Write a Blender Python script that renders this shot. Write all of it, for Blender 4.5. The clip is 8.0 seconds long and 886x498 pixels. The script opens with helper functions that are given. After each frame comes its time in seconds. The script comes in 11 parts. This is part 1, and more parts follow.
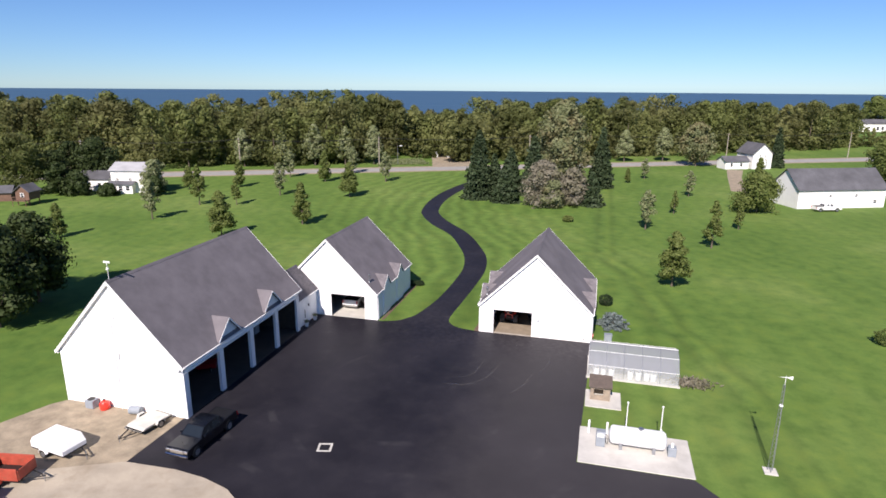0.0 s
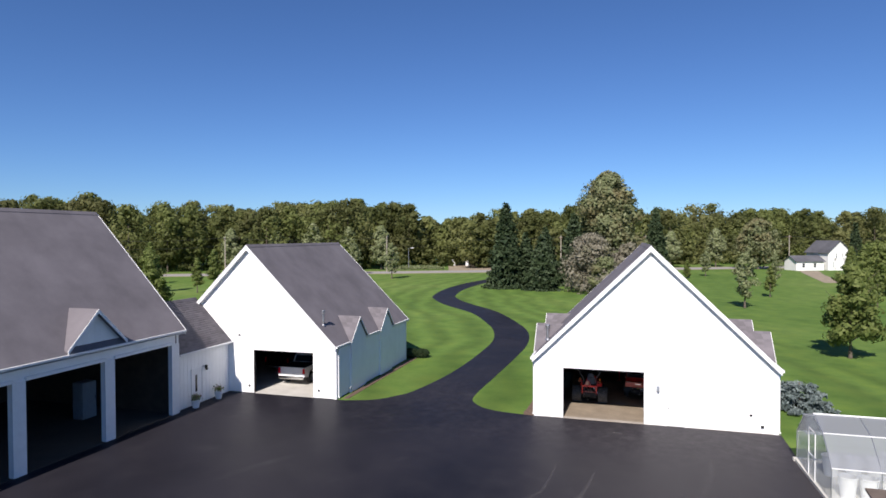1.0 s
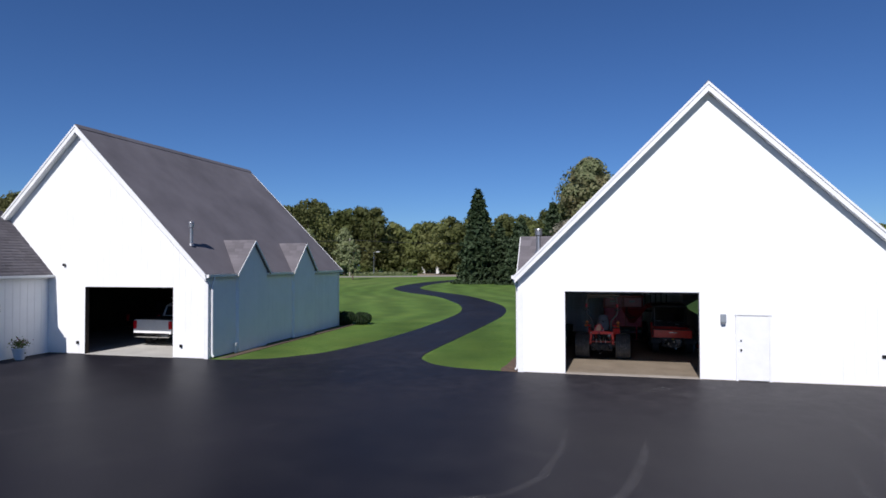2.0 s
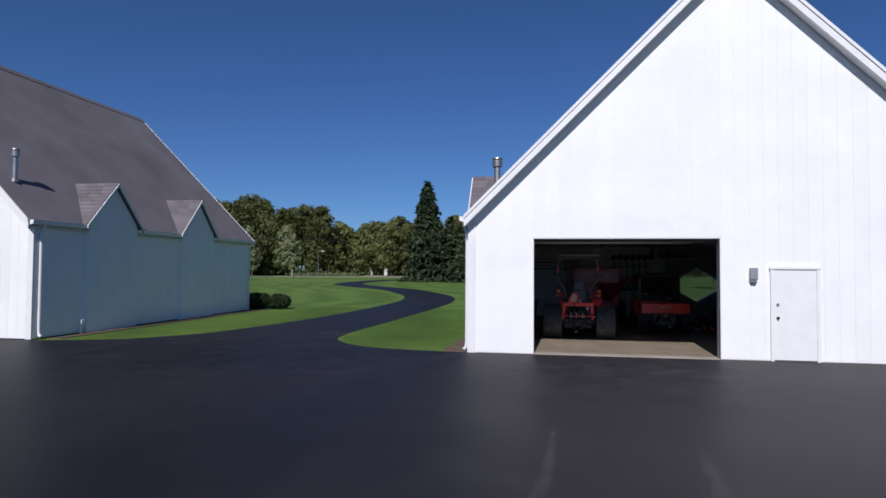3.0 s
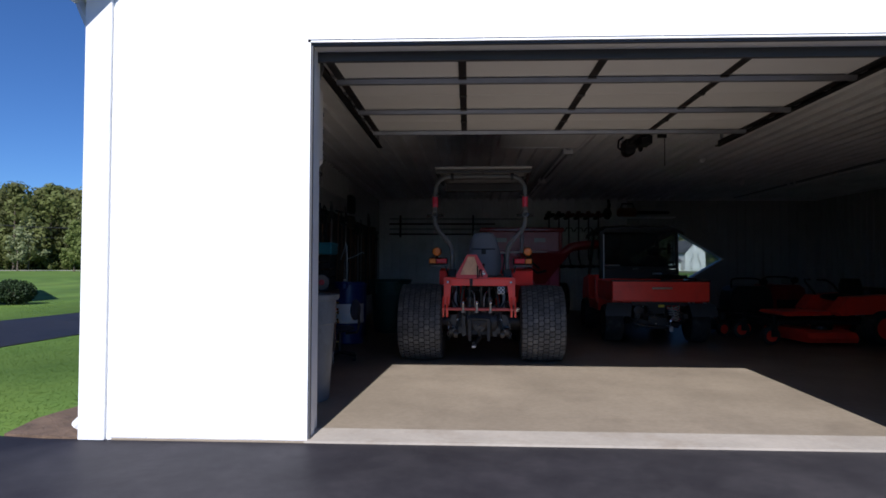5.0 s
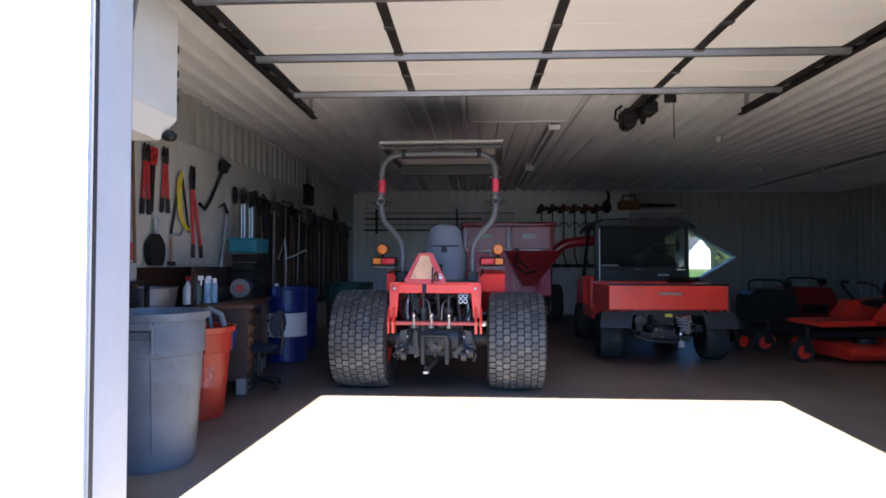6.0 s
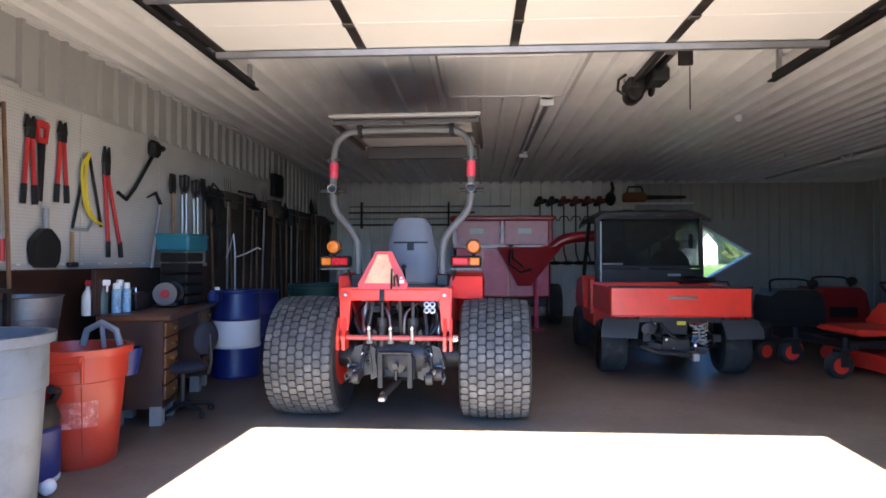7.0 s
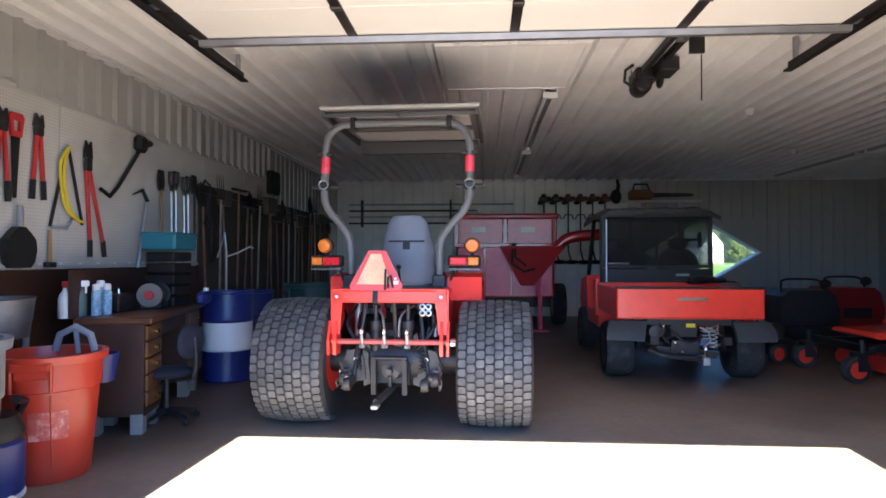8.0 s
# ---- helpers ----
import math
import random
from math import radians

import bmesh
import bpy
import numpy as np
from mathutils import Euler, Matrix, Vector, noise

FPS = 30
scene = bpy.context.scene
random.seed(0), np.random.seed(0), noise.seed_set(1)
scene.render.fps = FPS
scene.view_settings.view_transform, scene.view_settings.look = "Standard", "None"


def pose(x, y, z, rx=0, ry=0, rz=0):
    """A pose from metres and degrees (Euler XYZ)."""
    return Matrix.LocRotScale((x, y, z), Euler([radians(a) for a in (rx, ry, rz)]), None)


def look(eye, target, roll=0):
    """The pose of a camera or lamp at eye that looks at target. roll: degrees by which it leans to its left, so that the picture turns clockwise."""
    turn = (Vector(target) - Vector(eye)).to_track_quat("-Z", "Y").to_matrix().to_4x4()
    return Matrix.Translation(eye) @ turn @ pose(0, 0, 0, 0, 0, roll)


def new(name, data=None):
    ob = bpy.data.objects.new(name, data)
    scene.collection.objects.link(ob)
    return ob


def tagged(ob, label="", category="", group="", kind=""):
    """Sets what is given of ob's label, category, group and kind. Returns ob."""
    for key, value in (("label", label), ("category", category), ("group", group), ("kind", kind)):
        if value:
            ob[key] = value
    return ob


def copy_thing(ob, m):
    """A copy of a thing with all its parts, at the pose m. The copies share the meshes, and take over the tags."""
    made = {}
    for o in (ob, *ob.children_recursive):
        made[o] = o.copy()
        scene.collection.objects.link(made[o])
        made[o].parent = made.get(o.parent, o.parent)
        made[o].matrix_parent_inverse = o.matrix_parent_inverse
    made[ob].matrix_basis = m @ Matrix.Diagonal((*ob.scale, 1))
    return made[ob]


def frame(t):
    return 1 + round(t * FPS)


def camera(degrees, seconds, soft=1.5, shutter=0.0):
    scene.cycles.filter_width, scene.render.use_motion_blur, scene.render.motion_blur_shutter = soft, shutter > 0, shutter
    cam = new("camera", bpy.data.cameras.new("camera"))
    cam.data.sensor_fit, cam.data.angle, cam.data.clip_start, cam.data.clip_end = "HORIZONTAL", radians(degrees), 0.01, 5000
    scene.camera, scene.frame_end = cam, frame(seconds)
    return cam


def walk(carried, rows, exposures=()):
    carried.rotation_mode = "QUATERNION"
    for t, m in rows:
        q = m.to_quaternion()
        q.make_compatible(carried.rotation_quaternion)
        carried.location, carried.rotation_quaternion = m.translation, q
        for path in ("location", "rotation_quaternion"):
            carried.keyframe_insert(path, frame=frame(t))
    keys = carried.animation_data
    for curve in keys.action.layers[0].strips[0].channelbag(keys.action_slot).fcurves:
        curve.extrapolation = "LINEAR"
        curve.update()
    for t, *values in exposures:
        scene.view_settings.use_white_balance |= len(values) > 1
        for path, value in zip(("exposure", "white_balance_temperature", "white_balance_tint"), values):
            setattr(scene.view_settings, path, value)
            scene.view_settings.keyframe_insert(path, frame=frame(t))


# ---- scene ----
cam = camera(72.4, 8.0, soft=1.65)
PATH = [
    (0.0, (11.930, -62.480, 26.700), (9.504, -53.135, 24.095), 0.38),
    (0.1, (10.964, -59.118, 24.864), (8.453, -49.722, 22.538), 0.24),
    (0.2, (9.998, -55.756, 23.028), (7.403, -46.317, 20.983), 0.11),
    (0.3, (9.032, -52.394, 21.192), (6.355, -42.921, 19.430), -0.03),
    (0.4, (8.066, -49.032, 19.356), (5.308, -39.534, 17.878), -0.16),
    (0.5, (7.100, -45.670, 17.520), (4.264, -36.155, 16.327), -0.30),
    (0.6, (6.270, -42.526, 15.741), (3.373, -33.000, 14.815), -0.38),
    (0.7, (5.667, -39.794, 14.088), (2.744, -30.256, 13.390), -0.36),
    (0.8, (5.228, -37.439, 12.574), (2.311, -27.887, 12.071), -0.29),
    (0.9, (4.888, -35.426, 11.217), (2.007, -25.856, 10.875), -0.21),
    (1.0, (4.580, -33.720, 10.030), (1.766, -24.127, 9.821), -0.15),
    (1.5, (3.221, -26.917, 5.265), (0.760, -17.229, 5.570), -0.00),
    (1.7, (2.897, -24.155, 4.547), (0.427, -14.467, 4.742), -0.20),
    (3.0, (1.760, -14.750, 2.020), (0.150, -4.886, 2.355), 0.40),
    (3.5, (1.798, -11.476, 1.608), (0.578, -1.557, 1.953), 0.30),
    (4.0, (2.004, -8.462, 1.281), (1.029, 1.485, 1.606), 0.10),
    (4.5, (2.290, -6.009, 1.190), (1.785, 3.974, 1.495), 0.10),
    (4.7, (2.453, -5.117, 1.199), (2.038, 4.870, 1.494), 0.20),
    (5.8, (3.085, -2.770, 1.245), (2.620, 7.219, 1.487), 0.15),
    (6.0, (3.168, -2.433, 1.251), (2.688, 7.552, 1.496), 0.10),
    (6.5, (3.361, -1.762, 1.272), (2.841, 8.222, 1.482), 0.10),
    (7.0, (3.458, -1.316, 1.293), (2.888, 8.666, 1.463), 0.00),
    (7.5, (3.497, -1.115, 1.299), (2.912, 8.867, 1.449), -0.00),
    (8.0, (3.502, -1.056, 1.300), (2.857, 8.922, 1.450), 0.00),
]
EXPOSURES = [(0.0, 0.57, 6700, 19), (0.5, 0.43, 6600, 17), (1.0, 0.45, 6550, 16), (1.5, 0.2, 6220, 15), (2.8, -0.25, 6080, 16), (3.5, -0.36, 6020, 17), (4.2, -0.25, 5950, 17), (4.7, -0.05, 5900, 15), (5.8, 2.25, 5900, 14), (6.5, 3.5, 6250, 14), (8.0, 3.65, 6250, 14)]
walk(cam, [(t, look(eye, target, roll)) for t, eye, target, roll in PATH], EXPOSURES)

# ---- world, sun, exposure ----
SUN_EL, SUN_AZ = 40.5, 3.1          # the sun stands behind the walk, its light runs towards +y and a little +x
world = bpy.data.worlds.new("sky")
scene.world = world
world.use_nodes = True
wn = world.node_tree.nodes
sky = wn.new("ShaderNodeTexSky")
sky.sky_type, sky.sun_disc = "NISHITA", False
sky.sun_elevation, sky.sun_rotation = radians(SUN_EL), radians(180 + SUN_AZ)
sky.air_density, sky.dust_density, sky.ozone_density, sky.altitude = 1.0, 0.0, 4.0, 1300
tint = wn.new("ShaderNodeMix")          # the clear autumn air, a deeper blue
tint.data_type, tint.blend_type = "RGBA", "MULTIPLY"
tint.inputs[0].default_value = 1.0
tint.inputs[7].default_value = (0.665, 0.95, 1.29, 1)
world.node_tree.links.new(sky.outputs[0], tint.inputs[6])
world.node_tree.links.new(tint.outputs[2], wn["Background"].inputs[0])
wn["Background"].inputs[1].default_value = 0.06
sun_data = bpy.data.lights.new("sun", "SUN")
sun_data.energy, sun_data.angle, sun_data.color = 5.0, radians(0.5), (1.0, 0.96, 0.89)
sun = new("sun", sun_data)
sun.matrix_world = look((0, 0, 60), (math.sin(radians(SUN_AZ)) * 60, math.cos(radians(SUN_AZ)) * 60, 60 - 60 * math.tan(radians(SUN_EL))))

# ---- mesh and material tools ----
def rot_z(a):
    c, s = math.cos(a), math.sin(a)
    return Matrix(((c, -s, 0), (s, c, 0), (0, 0, 1)))


def smooth_line(pts, k=5):
    """A rounded line through the points."""
    p = [Vector(q) for q in pts]
    p = [p[0] * 2 - p[1]] + p + [p[-1] * 2 - p[-2]]
    out = []
    for i in range(1, len(p) - 2):
        for j in range(k):
            t = j / k
            out.append(0.5 * (2 * p[i] + (p[i + 1] - p[i - 1]) * t + (2 * p[i - 1] - 5 * p[i] + 4 * p[i + 1] - p[i + 2]) * t * t + (3 * p[i] - p[i - 1] - 3 * p[i + 1] + p[i + 2]) * t ** 3))
    return out + [p[-2]]


class Mesh:
    """Collects simple solids into one mesh."""

    def __init__(self):
        self.v, self.f = [], []

    def add(self, verts, faces):
        n = len(self.v)
        self.v += [tuple(p) for p in verts]
        self.f += [tuple(i + n for i in f) for f in faces]
        return self

    def box(self, c, s, bev=0.0, rot=None):
        hx, hy, hz = s[0] / 2, s[1] / 2, s[2] / 2
        if bev <= 0:
            p = [(x, y, z) for x in (-hx, hx) for y in (-hy, hy) for z in (-hz, hz)]
            f = [(0, 1, 3, 2), (4, 6, 7, 5), (0, 4, 5, 1), (2, 3, 7, 6), (0, 2, 6, 4), (1, 5, 7, 3)]
        else:
            b = min(bev, hx * 0.95, hy * 0.95, hz * 0.95)
            p, idx = [], {}
            for sx in (-1, 1):
                for sy in (-1, 1):
                    for sz in (-1, 1):
                        for k in range(3):
                            q = [sx * (hx - b), sy * (hy - b), sz * (hz - b)]
                            q[k] = (sx * hx, sy * hy, sz * hz)[k]
                            idx[sx, sy, sz, k] = len(p)
                            p.append(tuple(q))
            f = []
            for k in range(3):
                a, c2 = (k + 1) % 3, (k + 2) % 3
                for s1 in (-1, 1):
                    loop = []
                    for u, w in ((-1, -1), (1, -1), (1, 1), (-1, 1)):
                        key = [0, 0, 0]
                        key[k], key[a], key[c2] = s1, u, w
                        loop.append(idx[(*key, k)])
                    f.append(tuple(loop if s1 > 0 else loop[::-1]))
            for k in range(3):
                a, c2 = (k + 1) % 3, (k + 2) % 3
                for u in (-1, 1):
                    for w in (-1, 1):
                        k1, k2 = [0, 0, 0], [0, 0, 0]
                        k1[k], k1[a], k1[c2] = -1, u, w
                        k2[k], k2[a], k2[c2] = 1, u, w
                        loop = [idx[(*k1, a)], idx[(*k2, a)], idx[(*k2, c2)], idx[(*k1, c2)]]
                        f.append(tuple(loop if u * w < 0 else loop[::-1]))
            for sx in (-1, 1):
                for sy in (-1, 1):
                    for sz in (-1, 1):
                        loop = [idx[sx, sy, sz, k] for k in range(3)]
                        f.append(tuple(loop if sx * sy * sz > 0 else loop[::-1]))
        if rot is not None:
            p = [tuple(rot @ Vector(q)) for q in p]
        return self.add([(q[0] + c[0], q[1] + c[1], q[2] + c[2]) for q in p], f)

    def span(self, a, b, bev=0.0):
        """A box from corner a to corner b."""
        return self.box([(i + j) / 2 for i, j in zip(a, b)], [abs(j - i) for i, j in zip(a, b)], bev)

    def tube(self, pts, r, n=10, caps=True, radii=None):
        pts = [Vector(p) for p in pts]
        rings, up = [], None
        for i, p in enumerate(pts):
            d = (pts[min(i + 1, len(pts) - 1)] - pts[max(i - 1, 0)]).normalized()
            if up is None:
                up = d.orthogonal().normalized()
            up = (up - d * up.dot(d)).normalized()
            side = d.cross(up)
            rr = radii[i] if radii else r
            rings.append([p + (up * math.cos(2 * math.pi * k / n) + side * math.sin(2 * math.pi * k / n)) * rr for k in range(n)])
        verts = [q for ring in rings for q in ring]
        faces = [(i * n + k, i * n + (k + 1) % n, (i + 1) * n + (k + 1) % n, (i + 1) * n + k) for i in range(len(pts) - 1) for k in range(n)]
        if caps:
            faces += [tuple(range(n))[::-1], tuple((len(pts) - 1) * n + k for k in range(n))]
        return self.add(verts, faces)

    def cyl(self, a, b, r0, r1=None, n=16):
        return self.tube([a, b], r0, n, True, [r0, r0 if r1 is None else r1])

    def lathe(self, prof, c=(0, 0, 0), n=24, axis="z", close=True):
        """prof: (radius, height) pairs."""
        verts = []
        for r, h in prof:
            for k in range(n):
                a = 2 * math.pi * k / n
                q = (r * math.cos(a), r * math.sin(a), h)
                if axis == "x":
                    q = (h, q[0], q[1])
                if axis == "y":
                    q = (q[1], h, q[0])
                verts.append((q[0] + c[0], q[1] + c[1], q[2] + c[2]))
        m = len(prof)
        faces = [(i * n + k, i * n + (k + 1) % n, (i + 1) * n + (k + 1) % n, (i + 1) * n + k) for i in range(m - 1) for k in range(n)]
        if close:
            faces += [tuple(range(n))[::-1], tuple((m - 1) * n + k for k in range(n))]
        return self.add(verts, faces)

    def prism(self, poly, axis, a, b):
        """A polygon in the two other axes (in their order x, y, z), drawn out from a to b along axis."""
        k = "xyz".index(axis)
        def put(p, h):
            q = list(p)
            q.insert(k, h)
            return q
        n = len(poly)
        area = sum(poly[i][0] * poly[(i + 1) % n][1] - poly[(i + 1) % n][0] * poly[i][1] for i in range(n))
        lo, hi = min(a, b), max(a, b)
        if (area < 0) != (axis == "y"):
            poly = poly[::-1]
        verts = [put(p, lo) for p in poly] + [put(p, hi) for p in poly]
        faces = [tuple(range(n))[::-1], tuple(range(n, 2 * n))] + [(i, (i + 1) % n, n + (i + 1) % n, n + i) for i in range(n)]
        return self.add(verts, faces)

    def ball(self, c, r, n=14, m=8, rough=0.0, seed=0):
        rx, ry, rz = (r, r, r) if isinstance(r, (int, float)) else r
        prof = [(max(1e-4, math.sin(math.pi * i / m)), -math.cos(math.pi * i / m)) for i in range(m + 1)]
        start = len(self.v)
        self.lathe(prof, (0, 0, 0), n, "z", False)
        for i in range(start, len(self.v)):
            q = Vector(self.v[i])
            k = 1 + rough * noise.noise(q * 2.3 + Vector((seed, seed * 2, 0)))
            self.v[i] = (c[0] + q.x * rx * k, c[1] + q.y * ry * k, c[2] + q.z * rz * k)
        return self

    def data(self, name, material, smooth=35):
        me = bpy.data.meshes.new(name)
        me.from_pydata(self.v, [], self.f)
        me.materials.append(material)
        if smooth:
            me.polygons.foreach_set("use_smooth", [True] * len(me.polygons))
            me.set_sharp_from_angle(angle=radians(smooth))
        return me


def part(name, mesh, material, parent=None, label="", smooth=35, at=None):
    ob = new(name, mesh.data(name, material, smooth) if isinstance(mesh, Mesh) else mesh)
    if parent is not None:
        ob.parent = parent
    if at is not None:
        ob.matrix_basis = at
    return tagged(ob, label)


def thing(name, m, label, category, group="", kind=""):
    ob = new(name)
    ob.empty_display_size = 0.2
    ob.matrix_basis = m
    return tagged(ob, label, category, group, kind)


def solid(name, mesh, material, label, category, group="", kind="", smooth=35, at=None):
    return tagged(part(name, mesh, material, None, label, smooth, at), "", category, group, kind)


def fast_mesh(name, verts, quads, material):
    """A mesh from arrays: verts (n, 3), faces (m, 3 or 4)."""
    me = bpy.data.meshes.new(name)
    k = quads.shape[1]
    me.vertices.add(len(verts))
    me.vertices.foreach_set("co", np.ascontiguousarray(verts, dtype=np.float32).ravel())
    me.loops.add(quads.size)
    me.loops.foreach_set("vertex_index", quads.astype(np.int32).ravel())
    me.polygons.add(len(quads))
    me.polygons.foreach_set("loop_start", np.arange(0, quads.size, k, dtype=np.int32))
    me.update(calc_edges=True)
    me.materials.append(material)
    return me


def node_mat(name):
    m = bpy.data.materials.new(name)
    m.use_nodes = True
    t = m.node_tree
    return m, t, t.nodes, t.nodes["Principled BSDF"], t.links.new


def ramp_node(n, stops):
    r = n.new("ShaderNodeValToRGB")
    while len(r.color_ramp.elements) < len(stops):
        r.color_ramp.elements.new(0.5)
    for e, (p, c) in zip(r.color_ramp.elements, stops):
        e.position, e.color = p, (*c, 1) if len(c) == 3 else c
    return r


def noise_node(n, link, scale, detail=4, rough=0.55, vec=None):
    x = n.new("ShaderNodeTexNoise")
    x.inputs["Scale"].default_value, x.inputs["Detail"].default_value, x.inputs["Roughness"].default_value = scale, detail, rough
    if vec is not None:
        link(vec, x.inputs["Vector"])
    return x


def surface(name, color, rough=0.6, metal=0.0, vary=0.15, scale=3.0, fine=60.0, bump=0.15, depth=0.002, dirt=None, dirt_amount=0.4, dirt_scale=1.2, rnd=0.0, coat=0.0, spec=0.5, island=0.0):
    """A worn painted, stony or metal surface: colour varies at two scales, stains lie on it, fine relief."""
    m, t, n, b, link = node_mat(name)
    geo = n.new("ShaderNodeNewGeometry")
    pos = geo.outputs["Position"]
    big, small = noise_node(n, link, scale, 5, 0.6, pos), noise_node(n, link, fine, 3, 0.6, pos)
    lo = tuple(max(0, c * (1 - vary)) for c in color)
    hi = tuple(min(1, c * (1 + vary)) for c in color)
    r1 = ramp_node(n, [(0.3, lo), (0.7, hi)])
    link(big.outputs["Fac"], r1.inputs[0])
    out = r1.outputs[0]
    mixf = n.new("ShaderNodeMix")
    mixf.data_type, mixf.blend_type = "RGBA", "MULTIPLY"
    mixf.inputs[0].default_value = 1.0
    r2 = ramp_node(n, [(0.25, (1 - vary * 0.8,) * 3), (0.75, (1.0,) * 3)])
    link(small.outputs["Fac"], r2.inputs[0])
    link(out, mixf.inputs[6])
    link(r2.outputs[0], mixf.inputs[7])
    out = mixf.outputs[2]
    if dirt:
        dn = noise_node(n, link, dirt_scale, 6, 0.65, pos)
        dr = ramp_node(n, [(0.5, (0, 0, 0)), (0.72, (dirt_amount,) * 3)])
        link(dn.outputs["Fac"], dr.inputs[0])
        mx = n.new("ShaderNodeMix")
        mx.data_type = "RGBA"
        link(dr.outputs[0], mx.inputs[0])
        link(out, mx.inputs[6])
        mx.inputs[7].default_value = (*dirt, 1)
        out = mx.outputs[2]
    if rnd or island:
        src = n.new("ShaderNodeObjectInfo").outputs["Random"] if rnd else geo.outputs["Random Per Island"]
        k = rnd or island
        rr = ramp_node(n, [(0, (1 - k,) * 3), (1, (1.0,) * 3)])
        link(src, rr.inputs[0])
        mx = n.new("ShaderNodeMix")
        mx.data_type, mx.blend_type = "RGBA", "MULTIPLY"
        mx.inputs[0].default_value = 1.0
        link(out, mx.inputs[6])
        link(rr.outputs[0], mx.inputs[7])
        out = mx.outputs[2]
    link(out, b.inputs["Base Color"])
    rg = n.new("ShaderNodeMapRange")
    rg.inputs["To Min"].default_value, rg.inputs["To Max"].default_value = max(0.02, rough - 0.1), min(1, rough + 0.1)
    link(big.outputs["Fac"], rg.inputs[0])
    link(rg.outputs[0], b.inputs["Roughness"])
    b.inputs["Metallic"].default_value = metal
    b.inputs["Specular IOR Level"].default_value = spec
    b.inputs["Coat Weight"].default_value = coat
    if bump:
        bp = n.new("ShaderNodeBump")
        bp.inputs["Strength"].default_value, bp.inputs["Distance"].default_value = bump, depth
        link(small.outputs["Fac"], bp.inputs["Height"])
        link(bp.outputs[0], b.inputs["Normal"])
    return m


def leaf_mat(name, dark, light, autumn=None, patch=0.05, amount=0.35, clear=0.3, deep=0.0):
    """Leaves: each varies, patches of the crown turn to another hue, some light goes through."""
    m, t, n, b, link = node_mat(name)
    geo = n.new("ShaderNodeNewGeometry")
    r = ramp_node(n, [(0.0, dark), (1.0, light)])
    link(geo.outputs["Random Per Island"], r.inputs[0])
    out = r.outputs[0]
    if autumn:
        pn = noise_node(n, link, patch, 2, 0.5, geo.outputs["Position"])
        pr = ramp_node(n, [(0.45, (0, 0, 0)), (0.65, (amount,) * 3)])
        link(pn.outputs["Fac"], pr.inputs[0])
        mx = n.new("ShaderNodeMix")
        mx.data_type = "RGBA"
        link(pr.outputs[0], mx.inputs[0])
        link(out, mx.inputs[6])
        mx.inputs[7].default_value = (*autumn, 1)
        out = mx.outputs[2]
    if deep:
        mp = n.new("ShaderNodeMapping")
        mp.inputs["Location"].default_value = (40, 17, 60)
        link(geo.outputs["Position"], mp.inputs[0])
        dn = noise_node(n, link, patch * 1.7, 2, 0.5, mp.outputs[0])
        dr = ramp_node(n, [(0.42, (1 - deep,) * 3), (0.58, (1.1, 1.1, 1.1))])
        link(dn.outputs["Fac"], dr.inputs[0])
        dm = n.new("ShaderNodeMix")
        dm.data_type, dm.blend_type = "RGBA", "MULTIPLY"
        dm.inputs[0].default_value = 1.0
        link(out, dm.inputs[6])
        link(dr.outputs[0], dm.inputs[7])
        out = dm.outputs[2]
    link(out, b.inputs["Base Color"])
    b.inputs["Roughness"].default_value = 0.65
    b.inputs["Specular IOR Level"].default_value = 0.25
    tr = n.new("ShaderNodeBsdfTranslucent")
    link(out, tr.inputs[0])
    ms = n.new("ShaderNodeMixShader")
    ms.inputs[0].default_value = clear
    link(b.outputs[0], ms.inputs[1])
    link(tr.outputs[0], ms.inputs[2])
    link(ms.outputs[0], n["Material Output"].inputs[0])
    return m


# ---- materials ----
WHITE = surface("white_paint", (0.90, 0.90, 0.885), 0.55, vary=0.04, scale=0.7, fine=25, bump=0.1, dirt=(0.6, 0.59, 0.56), dirt_amount=0.12, rnd=0.03)
TRIM = surface("white_trim_paint", (0.82, 0.82, 0.81), 0.45, vary=0.04, fine=40, bump=0.05)
SHINGLE = surface("asphalt_shingle", (0.19, 0.174, 0.186), 0.9, vary=0.18, scale=0.5, fine=40, bump=0.4, depth=0.004, island=0.25, spec=0.2)
CONCRETE = surface("concrete", (0.55, 0.53, 0.48), 0.85, vary=0.12, scale=0.6, fine=35, bump=0.25, dirt=(0.33, 0.31, 0.27), dirt_amount=0.5, dirt_scale=0.5)
TAN_CONCRETE = surface("dusty_tan_concrete", (0.40, 0.345, 0.265), 0.9, vary=0.18, scale=0.4, fine=20, bump=0.3, dirt=(0.24, 0.19, 0.13), dirt_amount=0.8, dirt_scale=0.3)
LINER = surface("white_liner_steel", (0.80, 0.80, 0.79), 0.36, vary=0.07, scale=1.5, fine=50, bump=0.05, dirt=(0.4, 0.385, 0.36), dirt_amount=0.35)
# grey side lining; on the rear wall its darker tone paints in shade
SIDE_LINER = surface("dim_grey_liner_steel", (0.43, 0.425, 0.41), 0.45, vary=0.08, scale=1.2, fine=40, bump=0.06, dirt=(0.3, 0.28, 0.25), dirt_amount=0.4)
GALV = surface("galvanised_steel", (0.42, 0.43, 0.45), 0.42, 0.85, vary=0.12, scale=6, fine=120, bump=0.1)
DARK_STEEL = surface("dark_steel", (0.035, 0.034, 0.036), 0.5, 0.6, vary=0.25, scale=8, dirt=(0.12, 0.08, 0.05), dirt_amount=0.4, dirt_scale=8)
